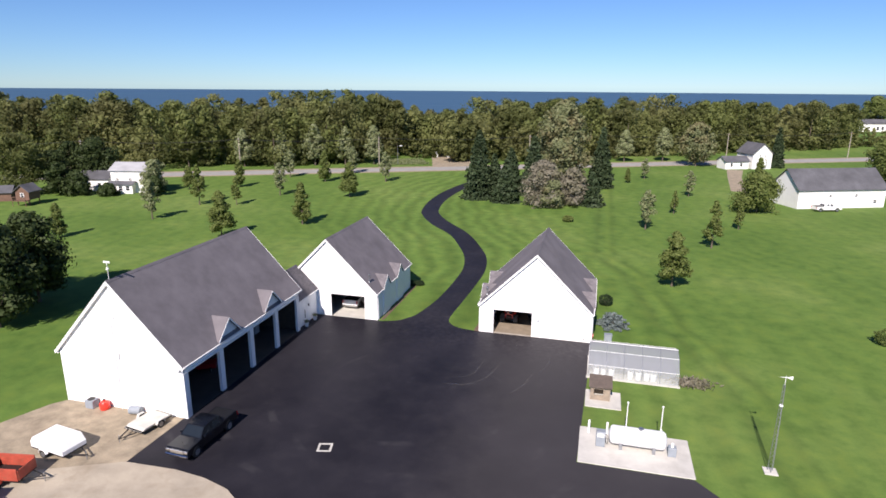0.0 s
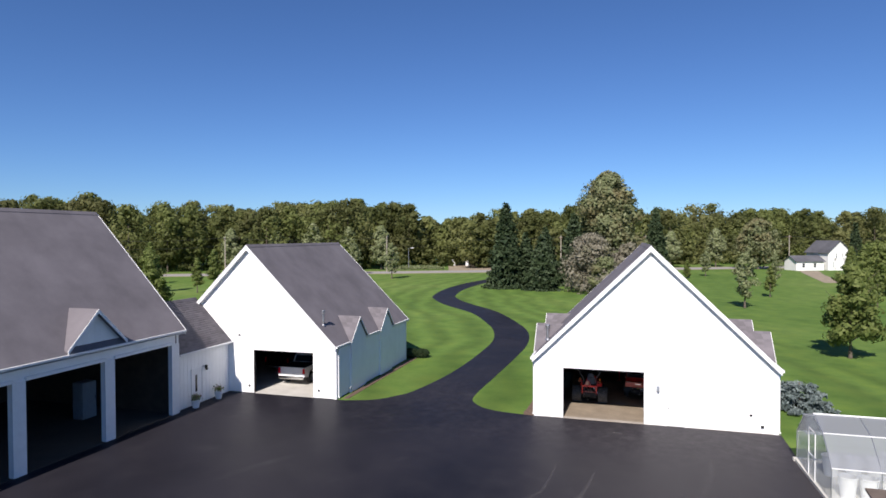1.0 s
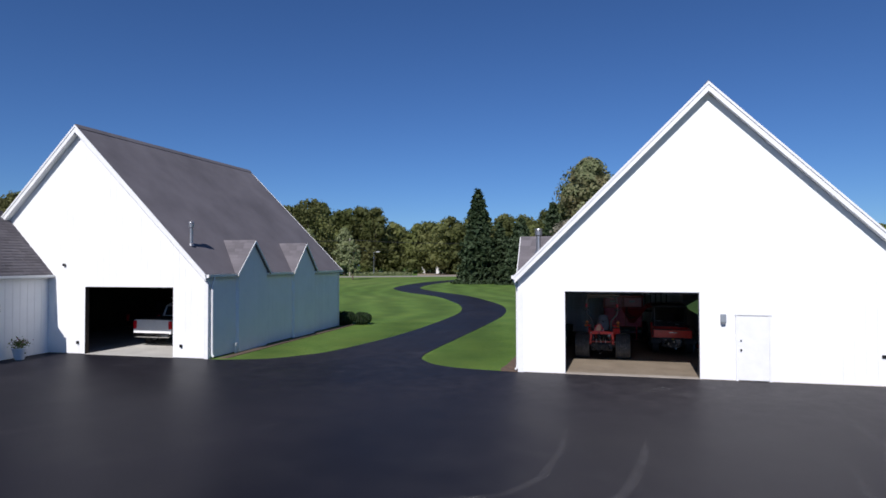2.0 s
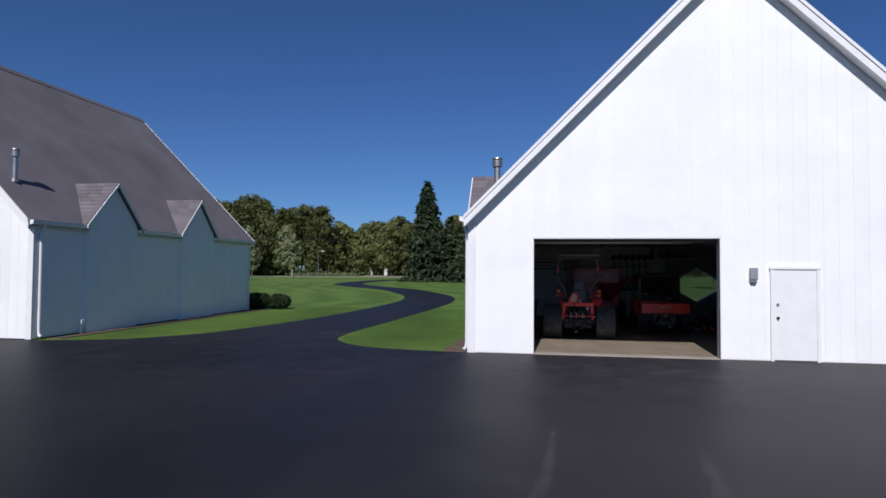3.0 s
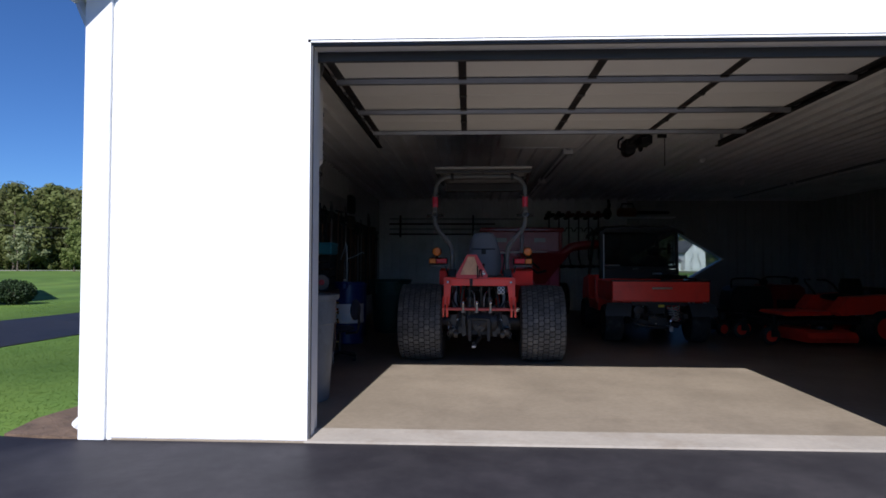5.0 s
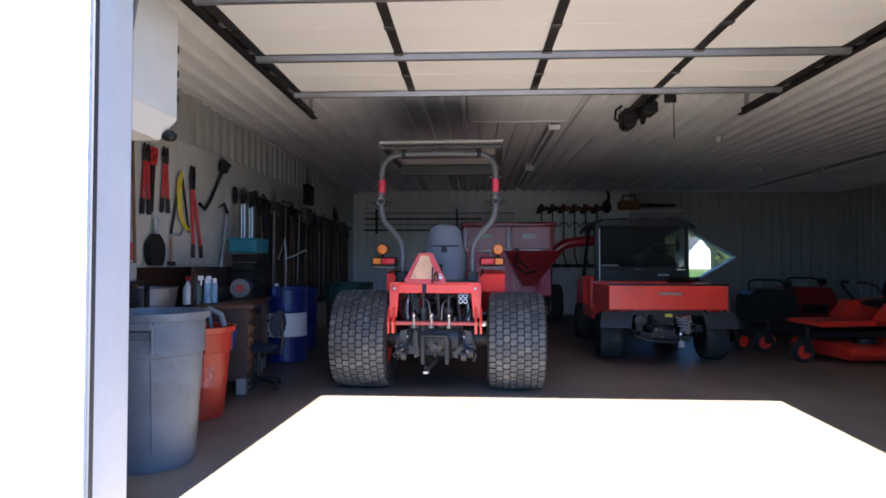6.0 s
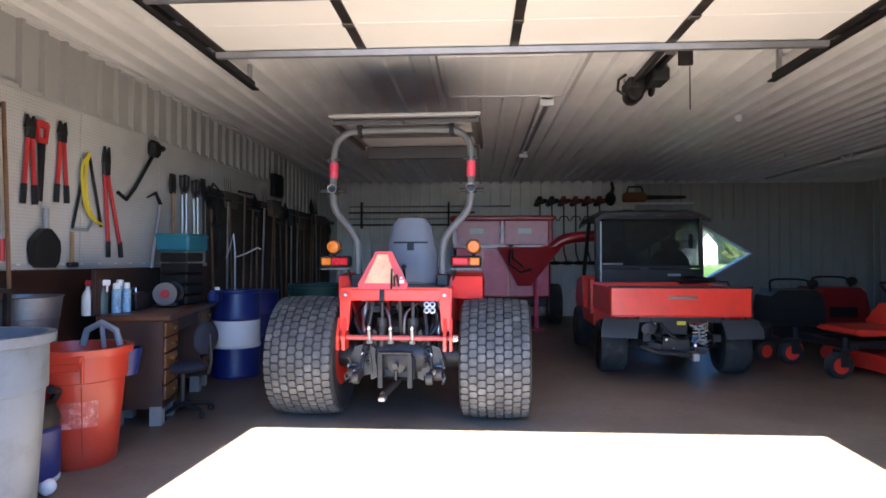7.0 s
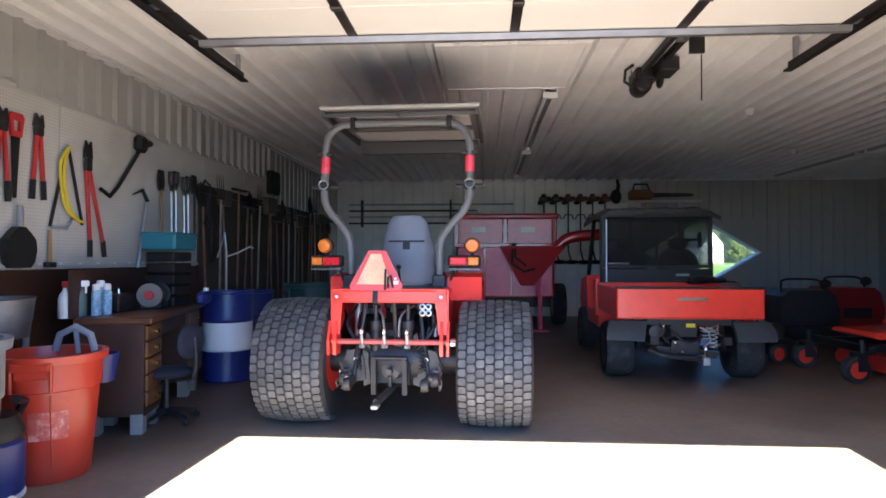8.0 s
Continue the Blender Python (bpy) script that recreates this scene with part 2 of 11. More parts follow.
CHROME = surface("chrome", (0.75, 0.75, 0.76), 0.15, 1.0, vary=0.04, bump=0.02)
RUBBER = surface("tyre_rubber", (0.034, 0.033, 0.033), 0.85, spec=0.2, vary=0.25, scale=5, fine=70, bump=0.3, dirt=(0.16, 0.15, 0.13), dirt_amount=0.35, dirt_scale=6)
BLACK = surface("black_plastic", (0.013, 0.013, 0.014), 0.5, vary=0.2, scale=6, bump=0.15, spec=0.35)
RED = surface("red_orange_enamel", (0.86, 0.045, 0.024), 0.32, vary=0.08, scale=3, bump=0.03, coat=0.3, dirt=(0.25, 0.04, 0.03), dirt_amount=0.25, dirt_scale=4)
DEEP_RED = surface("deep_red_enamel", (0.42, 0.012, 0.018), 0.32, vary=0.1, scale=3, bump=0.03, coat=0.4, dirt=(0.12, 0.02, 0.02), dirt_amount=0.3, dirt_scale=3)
GREY_PLASTIC = surface("grey_plastic", (0.26, 0.29, 0.32), 0.5, vary=0.08, scale=3, bump=0.06, dirt=(0.14, 0.14, 0.14), dirt_amount=0.3, dirt_scale=5)
WOOD = surface("stained_wood", (0.042, 0.017, 0.010), 0.5, vary=0.3, scale=4, fine=60, bump=0.1)
HANDLE_WOOD = surface("ash_handle_wood", (0.38, 0.22, 0.10), 0.6, vary=0.25, scale=8, fine=80, bump=0.1)
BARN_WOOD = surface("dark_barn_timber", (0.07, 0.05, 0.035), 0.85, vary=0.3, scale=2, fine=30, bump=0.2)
BARK = surface("bark", (0.12, 0.095, 0.07), 0.9, vary=0.35, scale=4, fine=25, bump=0.6, depth=0.02)
BLUE = surface("blue_plastic", (0.012, 0.024, 0.14), 0.4, vary=0.1, bump=0.04)
YELLOW = surface("yellow_paint", (0.65, 0.5, 0.03), 0.45, vary=0.1)
ORANGE_LENS = surface("amber_lens", (0.62, 0.17, 0.015), 0.3, vary=0.15, scale=25, bump=0.0, coat=0.1, spec=0.3)
RED_LENS = surface("red_lens", (0.55, 0.008, 0.018), 0.3, vary=0.15, scale=25, bump=0.0, coat=0.1, spec=0.3)
ROAD = surface("old_road_asphalt", (0.30, 0.29, 0.27), 0.9, vary=0.12, scale=0.3, fine=8, bump=0.2)
GRAVEL = surface("gravel_dirt", (0.33, 0.27, 0.19), 0.95, vary=0.3, scale=0.8, fine=14, bump=0.6, depth=0.03, dirt=(0.2, 0.16, 0.11), dirt_amount=0.7, dirt_scale=0.35)
MULCH = surface("bark_mulch", (0.15, 0.098, 0.066), 0.95, vary=0.4, scale=4, fine=40, bump=0.8, depth=0.02)


def asphalt():
    m, t, n, b, link = node_mat("fresh_sealed_asphalt")
    geo = n.new("ShaderNodeNewGeometry")
    pos = geo.outputs["Position"]
    big, mid, fine = noise_node(n, link, 0.12, 4, 0.6, pos), noise_node(n, link, 0.6, 4, 0.55, pos), noise_node(n, link, 90, 3, 0.6, pos)
    base = ramp_node(n, [(0.3, (0.0135, 0.0130, 0.0175)), (0.7, (0.029, 0.0275, 0.034))])
    link(big.outputs["Fac"], base.inputs[0])
    dust = ramp_node(n, [(0.48, (0, 0, 0)), (0.85, (0.10,) * 3)])
    link(mid.outputs["Fac"], dust.inputs[0])
    mx = n.new("ShaderNodeMix")
    mx.data_type = "RGBA"
    link(dust.outputs[0], mx.inputs[0])
    link(base.outputs[0], mx.inputs[6])
    mx.inputs[7].default_value = (0.085, 0.08, 0.078, 1)
    # the strip driven on before the garage is dusty and worn
    sp = n.new("ShaderNodeSeparateXYZ")
    edge = noise_node(n, link, 0.35, 4, 0.65, pos)
    link(pos, sp.inputs[0])
    ex = n.new("ShaderNodeMath")
    ex.operation = "MULTIPLY_ADD"
    link(edge.outputs["Fac"], ex.inputs[0])
    ex.inputs[1].default_value = 7.0
    link(sp.outputs["X"], ex.inputs[2])
    worn = n.new("ShaderNodeMapRange")
    worn.inputs["From Min"].default_value, worn.inputs["From Max"].default_value = 3.0, 9.0
    worn.inputs["To Min"].default_value, worn.inputs["To Max"].default_value = 0.0, 0.27
    link(ex.outputs[0], worn.inputs[0])
    mw = n.new("ShaderNodeMix")
    mw.data_type = "RGBA"
    link(worn.outputs[0], mw.inputs[0])
    link(mx.outputs[2], mw.inputs[6])
    mw.inputs[7].default_value = (0.10, 0.092, 0.09, 1)
    # damp-dark and dusty blotches at the size of a footprint
    bl = noise_node(n, link, 1.9, 10, 0.76, pos)
    br = ramp_node(n, [(0.36, (0.74, 0.73, 0.76)), (0.5, (0.98, 0.98, 0.98)), (0.66, (1.36, 1.32, 1.3))])
    link(bl.outputs["Fac"], br.inputs[0])
    mb = n.new("ShaderNodeMix")
    mb.data_type, mb.blend_type = "RGBA", "MULTIPLY"
    nearby = n.new("ShaderNodeMapRange")
    nearby.inputs["From Min"].default_value, nearby.inputs["From Max"].default_value = -7.0, -2.5
    link(sp.outputs["Y"], nearby.inputs[0])
    link(nearby.outputs[0], mb.inputs[0])
    link(mw.outputs[2], mb.inputs[6])
    link(br.outputs[0], mb.inputs[7])
    mx = mb
    # scuff marks in long curves
    wv = n.new("ShaderNodeTexWave")
    wv.wave_type, wv.rings_direction = "RINGS", "Z"
    mp = n.new("ShaderNodeMapping")
    mp.inputs["Location"].default_value = (2.0, 14.0, 0)
    link(pos, mp.inputs[0])
    link(mp.outputs[0], wv.inputs["Vector"])
    wv.inputs["Scale"].default_value, wv.inputs["Distortion"].default_value, wv.inputs["Detail"].default_value = 0.08, 5.0, 2.0
    wr = ramp_node(n, [(0.90, (0, 0, 0)), (0.985, (0.1,) * 3)])
    link(wv.outputs["Fac"], wr.inputs[0])
    gate = noise_node(n, link, 0.25, 3, 0.6, pos)
    gr = ramp_node(n, [(0.55, (0, 0, 0)), (0.7, (1, 1, 1))])
    link(gate.outputs["Fac"], gr.inputs[0])
    mul = n.new("ShaderNodeMath")
    mul.operation = "MULTIPLY"
    link(wr.outputs[0], mul.inputs[0])
    link(gr.outputs[0], mul.inputs[1])
    m2 = n.new("ShaderNodeMix")
    m2.data_type = "RGBA"
    link(mul.outputs[0], m2.inputs[0])
    link(mx.outputs[2], m2.inputs[6])
    m2.inputs[7].default_value = (0.16, 0.155, 0.15, 1)
    link(m2.outputs[2], b.inputs["Base Color"])
    rg = n.new("ShaderNodeMapRange")
    rg.inputs["From Min"].default_value, rg.inputs["From Max"].default_value = 0.3, 0.7
    rg.inputs["To Min"].default_value, rg.inputs["To Max"].default_value = 0.40, 0.54
    link(big.outputs["Fac"], rg.inputs[0])
    link(rg.outputs[0], b.inputs["Roughness"])
    bp = n.new("ShaderNodeBump")
    b.inputs["Specular IOR Level"].default_value = 0.035
    bp.inputs["Strength"].default_value, bp.inputs["Distance"].default_value = 0.35, 0.004
    link(fine.outputs["Fac"], bp.inputs["Height"])
    link(bp.outputs[0], b.inputs["Normal"])
    return m


def lawn():
    m, t, n, b, link = node_mat("mown_lawn")
    geo = n.new("ShaderNodeNewGeometry")
    pos = geo.outputs["Position"]
    big, mid, fine = noise_node(n, link, 0.03, 4, 0.6, pos), noise_node(n, link, 0.5, 5, 0.65, pos), noise_node(n, link, 14, 4, 0.7, pos)
    base = ramp_node(n, [(0.3, (0.080, 0.142, 0.028)), (0.5, (0.108, 0.175, 0.037)), (0.7, (0.154, 0.212, 0.056))])
    link(big.outputs["Fac"], base.inputs[0])
    # mowing stripes run along the winding drive and fade away from it
    sep = n.new("ShaderNodeSeparateXYZ")
    link(pos, sep.inputs[0])
    along = n.new("ShaderNodeMapRange")
    along.inputs["From Min"].default_value, along.inputs["From Max"].default_value = 0.0, 140.0
    link(sep.outputs["Y"], along.inputs[0])
    bend = ramp_node(n, [(0.0, (0.9,) * 3), (0.14, (0.82,) * 3), (0.24, (0.72,) * 3), (0.36, (0.40,) * 3), (0.46, (0.24,) * 3), (0.55, (0.16,) * 3), (0.66, (0.15,) * 3), (0.78, (0.24,) * 3), (0.92, (0.38,) * 3)])
    bend.color_ramp.interpolation = "EASE"
    link(along.outputs[0], bend.inputs[0])
    mid_x = n.new("ShaderNodeMapRange")
    mid_x.inputs["To Min"].default_value, mid_x.inputs["To Max"].default_value = -30.0, -2.0
    link(bend.outputs[0], mid_x.inputs[0])
    off = n.new("ShaderNodeMath")
    off.operation = "SUBTRACT"
    link(sep.outputs["X"], off.inputs[0])
    link(mid_x.outputs[0], off.inputs[1])
    wob = noise_node(n, link, 0.07, 2, 0.5, pos)
    wm = n.new("ShaderNodeMath")
    wm.operation = "MULTIPLY_ADD"
    link(wob.outputs["Fac"], wm.inputs[0])
    wm.inputs[1].default_value = 9.0
    link(off.outputs[0], wm.inputs[2])
    ph = n.new("ShaderNodeMath")
    ph.operation = "MULTIPLY"
    link(wm.outputs[0], ph.inputs[0])
    ph.inputs[1].default_value = 1.7
    sn = n.new("ShaderNodeMath")
    sn.operation = "SINE"
    link(ph.outputs[0], sn.inputs[0])
    far = n.new("ShaderNodeMath")
    far.operation = "ABSOLUTE"
    link(off.outputs[0], far.inputs[0])
    fade = n.new("ShaderNodeMapRange")
    fade.inputs["From Min"].default_value, fade.inputs["From Max"].default_value = 6.0, 34.0
    fade.inputs["To Min"].default_value, fade.inputs["To Max"].default_value = 0.15, 0.04
    link(far.outputs[0], fade.inputs[0])
    amp = n.new("ShaderNodeMath")
    amp.operation = "MULTIPLY_ADD"
    link(sn.outputs[0], amp.inputs[0])
    link(fade.outputs[0], amp.inputs[1])
    amp.inputs[2].default_value = 1.0
    sr = n.new("ShaderNodeCombineXYZ")
    for k in range(3):
        link(amp.outputs[0], sr.inputs[k])
    def times(a, c):
        x = n.new("ShaderNodeMix")
        x.data_type, x.blend_type = "RGBA", "MULTIPLY"
        x.inputs[0].default_value = 1.0
        link(a, x.inputs[6])
        link(c, x.inputs[7])
        return x.outputs[2]
    tr_y = n.new("ShaderNodeMapRange")
    tr_y.inputs["From Min"].default_value, tr_y.inputs["From Max"].default_value = -30.0, 40.0
    link(sep.outputs["Y"], tr_y.inputs[0])
    tr_x = ramp_node(n, [(0.0, (0.90,) * 3), (0.1, (0.82,) * 3), (0.2, (0.77,) * 3), (0.31, (0.75,) * 3), (0.41, (0.63,) * 3), (0.57, (0.46,) * 3), (0.80, (0.31,) * 3), (0.96, (0.1,) * 3)])
    tr_x.color_ramp.interpolation = "EASE"
    link(tr_y.outputs[0], tr_x.inputs[0])
    tr_w = n.new("ShaderNodeMapRange")
    tr_w.inputs["To Min"].default_value, tr_w.inputs["To Max"].default_value = 12.0, 32.0
    link(tr_x.outputs[0], tr_w.inputs[0])
    tr_d = n.new("ShaderNodeMath")
    tr_d.operation = "SUBTRACT"
    link(sep.outputs["X"], tr_d.inputs[0])
    link(tr_w.outputs[0], tr_d.inputs[1])
    tr_n = n.new("ShaderNodeMath")
    tr_n.operation = "MULTIPLY_ADD"
    link(mid.outputs["Fac"], tr_n.inputs[0])
    tr_n.inputs[1].default_value = 1.6
    link(tr_d.outputs[0], tr_n.inputs[2])
    tr_u = n.new("ShaderNodeMapRange")
    tr_u.inputs["From Min"].default_value, tr_u.inputs["From Max"].default_value = -2.4, 4.0
    link(tr_n.outputs[0], tr_u.inputs[0])
    track = ramp_node(n, [(0.0, (1, 1, 1)), (0.22, (0.80, 0.80, 0.84)), (0.36, (0.98, 0.98, 1)), (0.5, (1.08, 1.04, 1)), (0.64, (0.84, 0.84, 0.86)), (0.8, (1, 1, 1)), (1.0, (1, 1, 1))])
    link(tr_u.outputs[0], track.inputs[0])
    mr = ramp_node(n, [(0.32, (0.72, 0.79, 0.74)), (0.5, (0.97, 0.98, 0.96)), (0.68, (1.18, 1.09, 1.0))])
    link(mid.outputs["Fac"], mr.inputs[0])
    fr = ramp_node(n, [(0.3, (0.86, 0.9, 0.86)), (0.7, (1.06,) * 3)])
    link(fine.outputs["Fac"], fr.inputs[0])
    out = times(times(times(times(base.outputs[0], sr.outputs[0]), mr.outputs[0]), fr.outputs[0]), track.outputs[0])
    link(out, b.inputs["Base Color"])
    b.inputs["Roughness"].default_value, b.inputs["Specular IOR Level"].default_value = 0.9, 0.15
    bp = n.new("ShaderNodeBump")
    bp.inputs["Strength"].default_value, bp.inputs["Distance"].default_value = 0.12, 0.02
    link(fine.outputs["Fac"], bp.inputs["Height"])
    link(bp.outputs[0], b.inputs["Normal"])
    return m


def glass(name, color=(0.9, 0.93, 0.92), rough=0.0, clear=0.85):
    m, t, n, b, link = node_mat(name)
    b.inputs["Base Color"].default_value = (*color, 1)
    b.inputs["Roughness"].default_value = max(0.03, rough)
    tr = n.new("ShaderNodeBsdfTransparent")
    tr.inputs[0].default_value = (*color, 1)
    ms = n.new("ShaderNodeMixShader")
    ms.inputs[0].default_value = clear
    link(b.outputs[0], ms.inputs[1])
    link(tr.outputs[0], ms.inputs[2])
    link(ms.outputs[0], n["Material Output"].inputs[0])
    return m


def floor_mat():
    """Tan garage concrete with stains; broad dark ellipses put the shade of the deep floor into the colour."""
    m, t, n, b, link = node_mat("garage_floor_concrete")
    pos = n.new("ShaderNodeNewGeometry").outputs["Position"]
    big, mid, fine, warp = noise_node(n, link, 0.8, 5, 0.6, pos), noise_node(n, link, 2.3, 6, 0.65, pos), noise_node(n, link, 22, 4, 0.65, pos), noise_node(n, link, 0.9, 4, 0.6, pos)
    base = ramp_node(n, [(0.3, (0.24, 0.197, 0.147)), (0.7, (0.345, 0.285, 0.214))])
    link(big.outputs["Fac"], base.inputs[0])
    grit = ramp_node(n, [(0.3, (0.84, 0.83, 0.81)), (0.7, (1, 1, 1))])
    link(fine.outputs["Fac"], grit.inputs[0])
    mg = n.new("ShaderNodeMix")
    mg.data_type, mg.blend_type = "RGBA", "MULTIPLY"
    mg.inputs[0].default_value = 1.0
    link(base.outputs[0], mg.inputs[6])
    link(grit.outputs[0], mg.inputs[7])
    out, stain_shade = mg.outputs[2], None
    # painted shade with a few stains: ragged ellipses below machines, desk and mixer
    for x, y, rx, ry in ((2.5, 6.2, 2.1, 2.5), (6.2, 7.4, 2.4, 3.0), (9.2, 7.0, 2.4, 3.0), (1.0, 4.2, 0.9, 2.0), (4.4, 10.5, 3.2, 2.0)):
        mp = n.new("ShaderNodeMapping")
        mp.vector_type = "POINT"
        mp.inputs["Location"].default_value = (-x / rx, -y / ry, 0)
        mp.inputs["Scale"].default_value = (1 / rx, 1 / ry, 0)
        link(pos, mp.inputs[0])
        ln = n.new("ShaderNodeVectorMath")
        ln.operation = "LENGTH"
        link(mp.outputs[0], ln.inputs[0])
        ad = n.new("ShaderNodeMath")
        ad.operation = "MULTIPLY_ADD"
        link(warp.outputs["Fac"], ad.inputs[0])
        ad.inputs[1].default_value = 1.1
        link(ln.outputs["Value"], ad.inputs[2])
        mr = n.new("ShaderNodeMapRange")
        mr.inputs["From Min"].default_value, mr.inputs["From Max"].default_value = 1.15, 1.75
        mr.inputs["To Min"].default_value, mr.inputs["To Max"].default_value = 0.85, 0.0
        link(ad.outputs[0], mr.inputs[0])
        if stain_shade is None:
            stain_shade = mr.outputs[0]
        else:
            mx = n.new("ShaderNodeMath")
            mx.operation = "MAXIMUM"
            link(stain_shade, mx.inputs[0])
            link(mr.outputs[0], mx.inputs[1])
            stain_shade = mx.outputs[0]
    spots = ramp_node(n, [(0.55, (0, 0, 0)), (0.68, (0.6,) * 3)])
    link(mid.outputs["Fac"], spots.inputs[0])
    mx = n.new("ShaderNodeMath")
    mx.operation = "MAXIMUM"
    link(stain_shade, mx.inputs[0])
    spot_gain = n.new("ShaderNodeMath")
    spot_gain.operation = "MULTIPLY"
    link(spots.outputs[0], spot_gain.inputs[0])
    spot_gain.inputs[1].default_value = 0.3
    link(spot_gain.outputs[0], mx.inputs[1])
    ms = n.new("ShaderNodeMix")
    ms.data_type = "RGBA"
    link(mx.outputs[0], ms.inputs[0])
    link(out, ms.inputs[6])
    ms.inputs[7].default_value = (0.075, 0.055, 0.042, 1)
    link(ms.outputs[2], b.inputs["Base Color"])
    rg = n.new("ShaderNodeMapRange")
    rg.inputs["To Min"].default_value, rg.inputs["To Max"].default_value = 0.6, 0.42
    link(mx.outputs[0], rg.inputs[0])
    link(rg.outputs[0], b.inputs["Roughness"])
    b.inputs["Specular IOR Level"].default_value = 0.4
    bp = n.new("ShaderNodeBump")
    bp.inputs["Strength"].default_value, bp.inputs["Distance"].default_value = 0.15, 0.002
    link(fine.outputs["Fac"], bp.inputs["Height"])
    link(bp.outputs[0], b.inputs["Normal"])
    return m


ASPHALT, LAWN, FLOOR = asphalt(), lawn(), floor_mat()
PANE = glass("window_glass", (0.75, 0.8, 0.8), 0.03, 0.75)
POLY = glass("greenhouse_film", (0.86, 0.88, 0.88), 0.2, 0.75)
ROOF_POLY = glass("grey_roof_film", (0.42, 0.44, 0.46), 0.15, 0.55)
DARK_GLASS = surface("dark_window_glass", (0.015, 0.02, 0.025), 0.08, vary=0.1, bump=0.0)
LEAF_DARK = leaf_mat("dark_shade_tree_leaves", (0.026, 0.045, 0.012), (0.065, 0.09, 0.028))
LEAF = leaf_mat("maple_leaves", (0.11, 0.15, 0.035), (0.215, 0.25, 0.078), clear=0.45)
LEAF_PALE = leaf_mat("pale_green_leaves", (0.15, 0.185, 0.075), (0.29, 0.31, 0.165))
LEAF_BIG = leaf_mat("grey_green_leaves", (0.13, 0.155, 0.066), (0.235, 0.25, 0.13), (0.24, 0.17, 0.085), 0.3, 0.5)
LEAF_PINK = leaf_mat("greyish_bare_twigs", (0.19, 0.172, 0.125), (0.30, 0.275, 0.21), (0.15, 0.15, 0.075), 0.25, 0.6)
WOODS = leaf_mat("woodland_leaves", (0.145, 0.175, 0.050), (0.215, 0.24, 0.082), (0.29, 0.265, 0.12), 0.045, 0.45, clear=0.54, deep=0.36)
NEEDLE = leaf_mat("spruce_needles", (0.026, 0.046, 0.020), (0.062, 0.088, 0.040), clear=0.15)
BLUE_NEEDLE = leaf_mat("blue_spruce_needles", (0.085, 0.112, 0.108), (0.19, 0.23, 0.225), clear=0.1)
BOX_LEAF = leaf_mat("clipped_shrub_leaves", (0.014, 0.03, 0.010), (0.03, 0.05, 0.018), clear=0.1)
BLADE = leaf_mat("grass_blades", (0.080, 0.142, 0.026), (0.118, 0.187, 0.040), clear=0.5)

# ---- ground, paving, lake ----
def curve_strip(rows, z, thick, steps=6):
    """A paved strip between two edges that glide from row to row."""
    def glide(p, i, u):
        a, b, c, d = (Vector(p[min(max(i + k, 0), len(p) - 1)]) for k in (-1, 0, 1, 2))
        return 0.5 * (2 * b + (c - a) * u + (2 * a - 5 * b + 4 * c - d) * u * u + (3 * b - a - 3 * c + d) * u ** 3)
    lefts, rights = [(r[0], r[1]) for r in rows], [(r[2], r[3]) for r in rows]
    pairs = [(glide(lefts, i, k / steps), glide(rights, i, k / steps)) for i in range(len(rows) - 1) for k in range(steps)] + [(Vector(lefts[-1]), Vector(rights[-1]))]
    m = Mesh()
    v, f = [], []
    for a, b in pairs:
        v += [(a.x, a.y, z), (b.x, b.y, z), (a.x, a.y, z - thick), (b.x, b.y, z - thick)]
    for i in range(len(pairs) - 1):
        o = 4 * i
        f += [(o, o + 1, o + 5, o + 4), (o + 2, o, o + 4, o + 6), (o + 1, o + 3, o + 7, o + 5)]
    return m.add(v, f)


def ground_sheet():
    xs = np.unique(np.concatenate([np.linspace(-4900, -600, 12), np.linspace(-600, 600, 61), np.linspace(600, 4900, 12)]))
    ys = np.unique(np.concatenate([np.linspace(-4900, -300, 10), np.linspace(-300, 700, 51), np.linspace(700, 4900, 12)]))
    gx, gy = np.meshgrid(xs, ys)
    shore = 560 + 0.25 * gx
    z = np.where(gy > shore, -18.0, -0.012)
    v = np.stack([gx.ravel(), gy.ravel(), z.ravel()], 1)
    k = np.arange((len(ys) - 1) * len(xs)).reshape(len(ys) - 1, len(xs))[:, :-1].ravel()
    return fast_mesh("ground", v, np.stack([k, k + 1, k + 1 + len(xs), k + len(xs)], 1), LAWN)


tagged(new("ground", ground_sheet()), "wide mown green lawn with faint mowing stripes", "lawn", kind="structure")
water_mat = surface("lake_water", (0.035, 0.085, 0.14), 0.5, vary=0.15, scale=0.01, fine=0.15, bump=0.2, depth=0.3)
solid("lake_water", Mesh().add([(-4900, 380, -14), (4900, 380, -14), (4900, 4950, -14), (-4900, 4950, -14)], [(0, 1, 2, 3)]), water_mat, "deep blue lake along the horizon behind the woods", "lake", kind="structure", smooth=0)

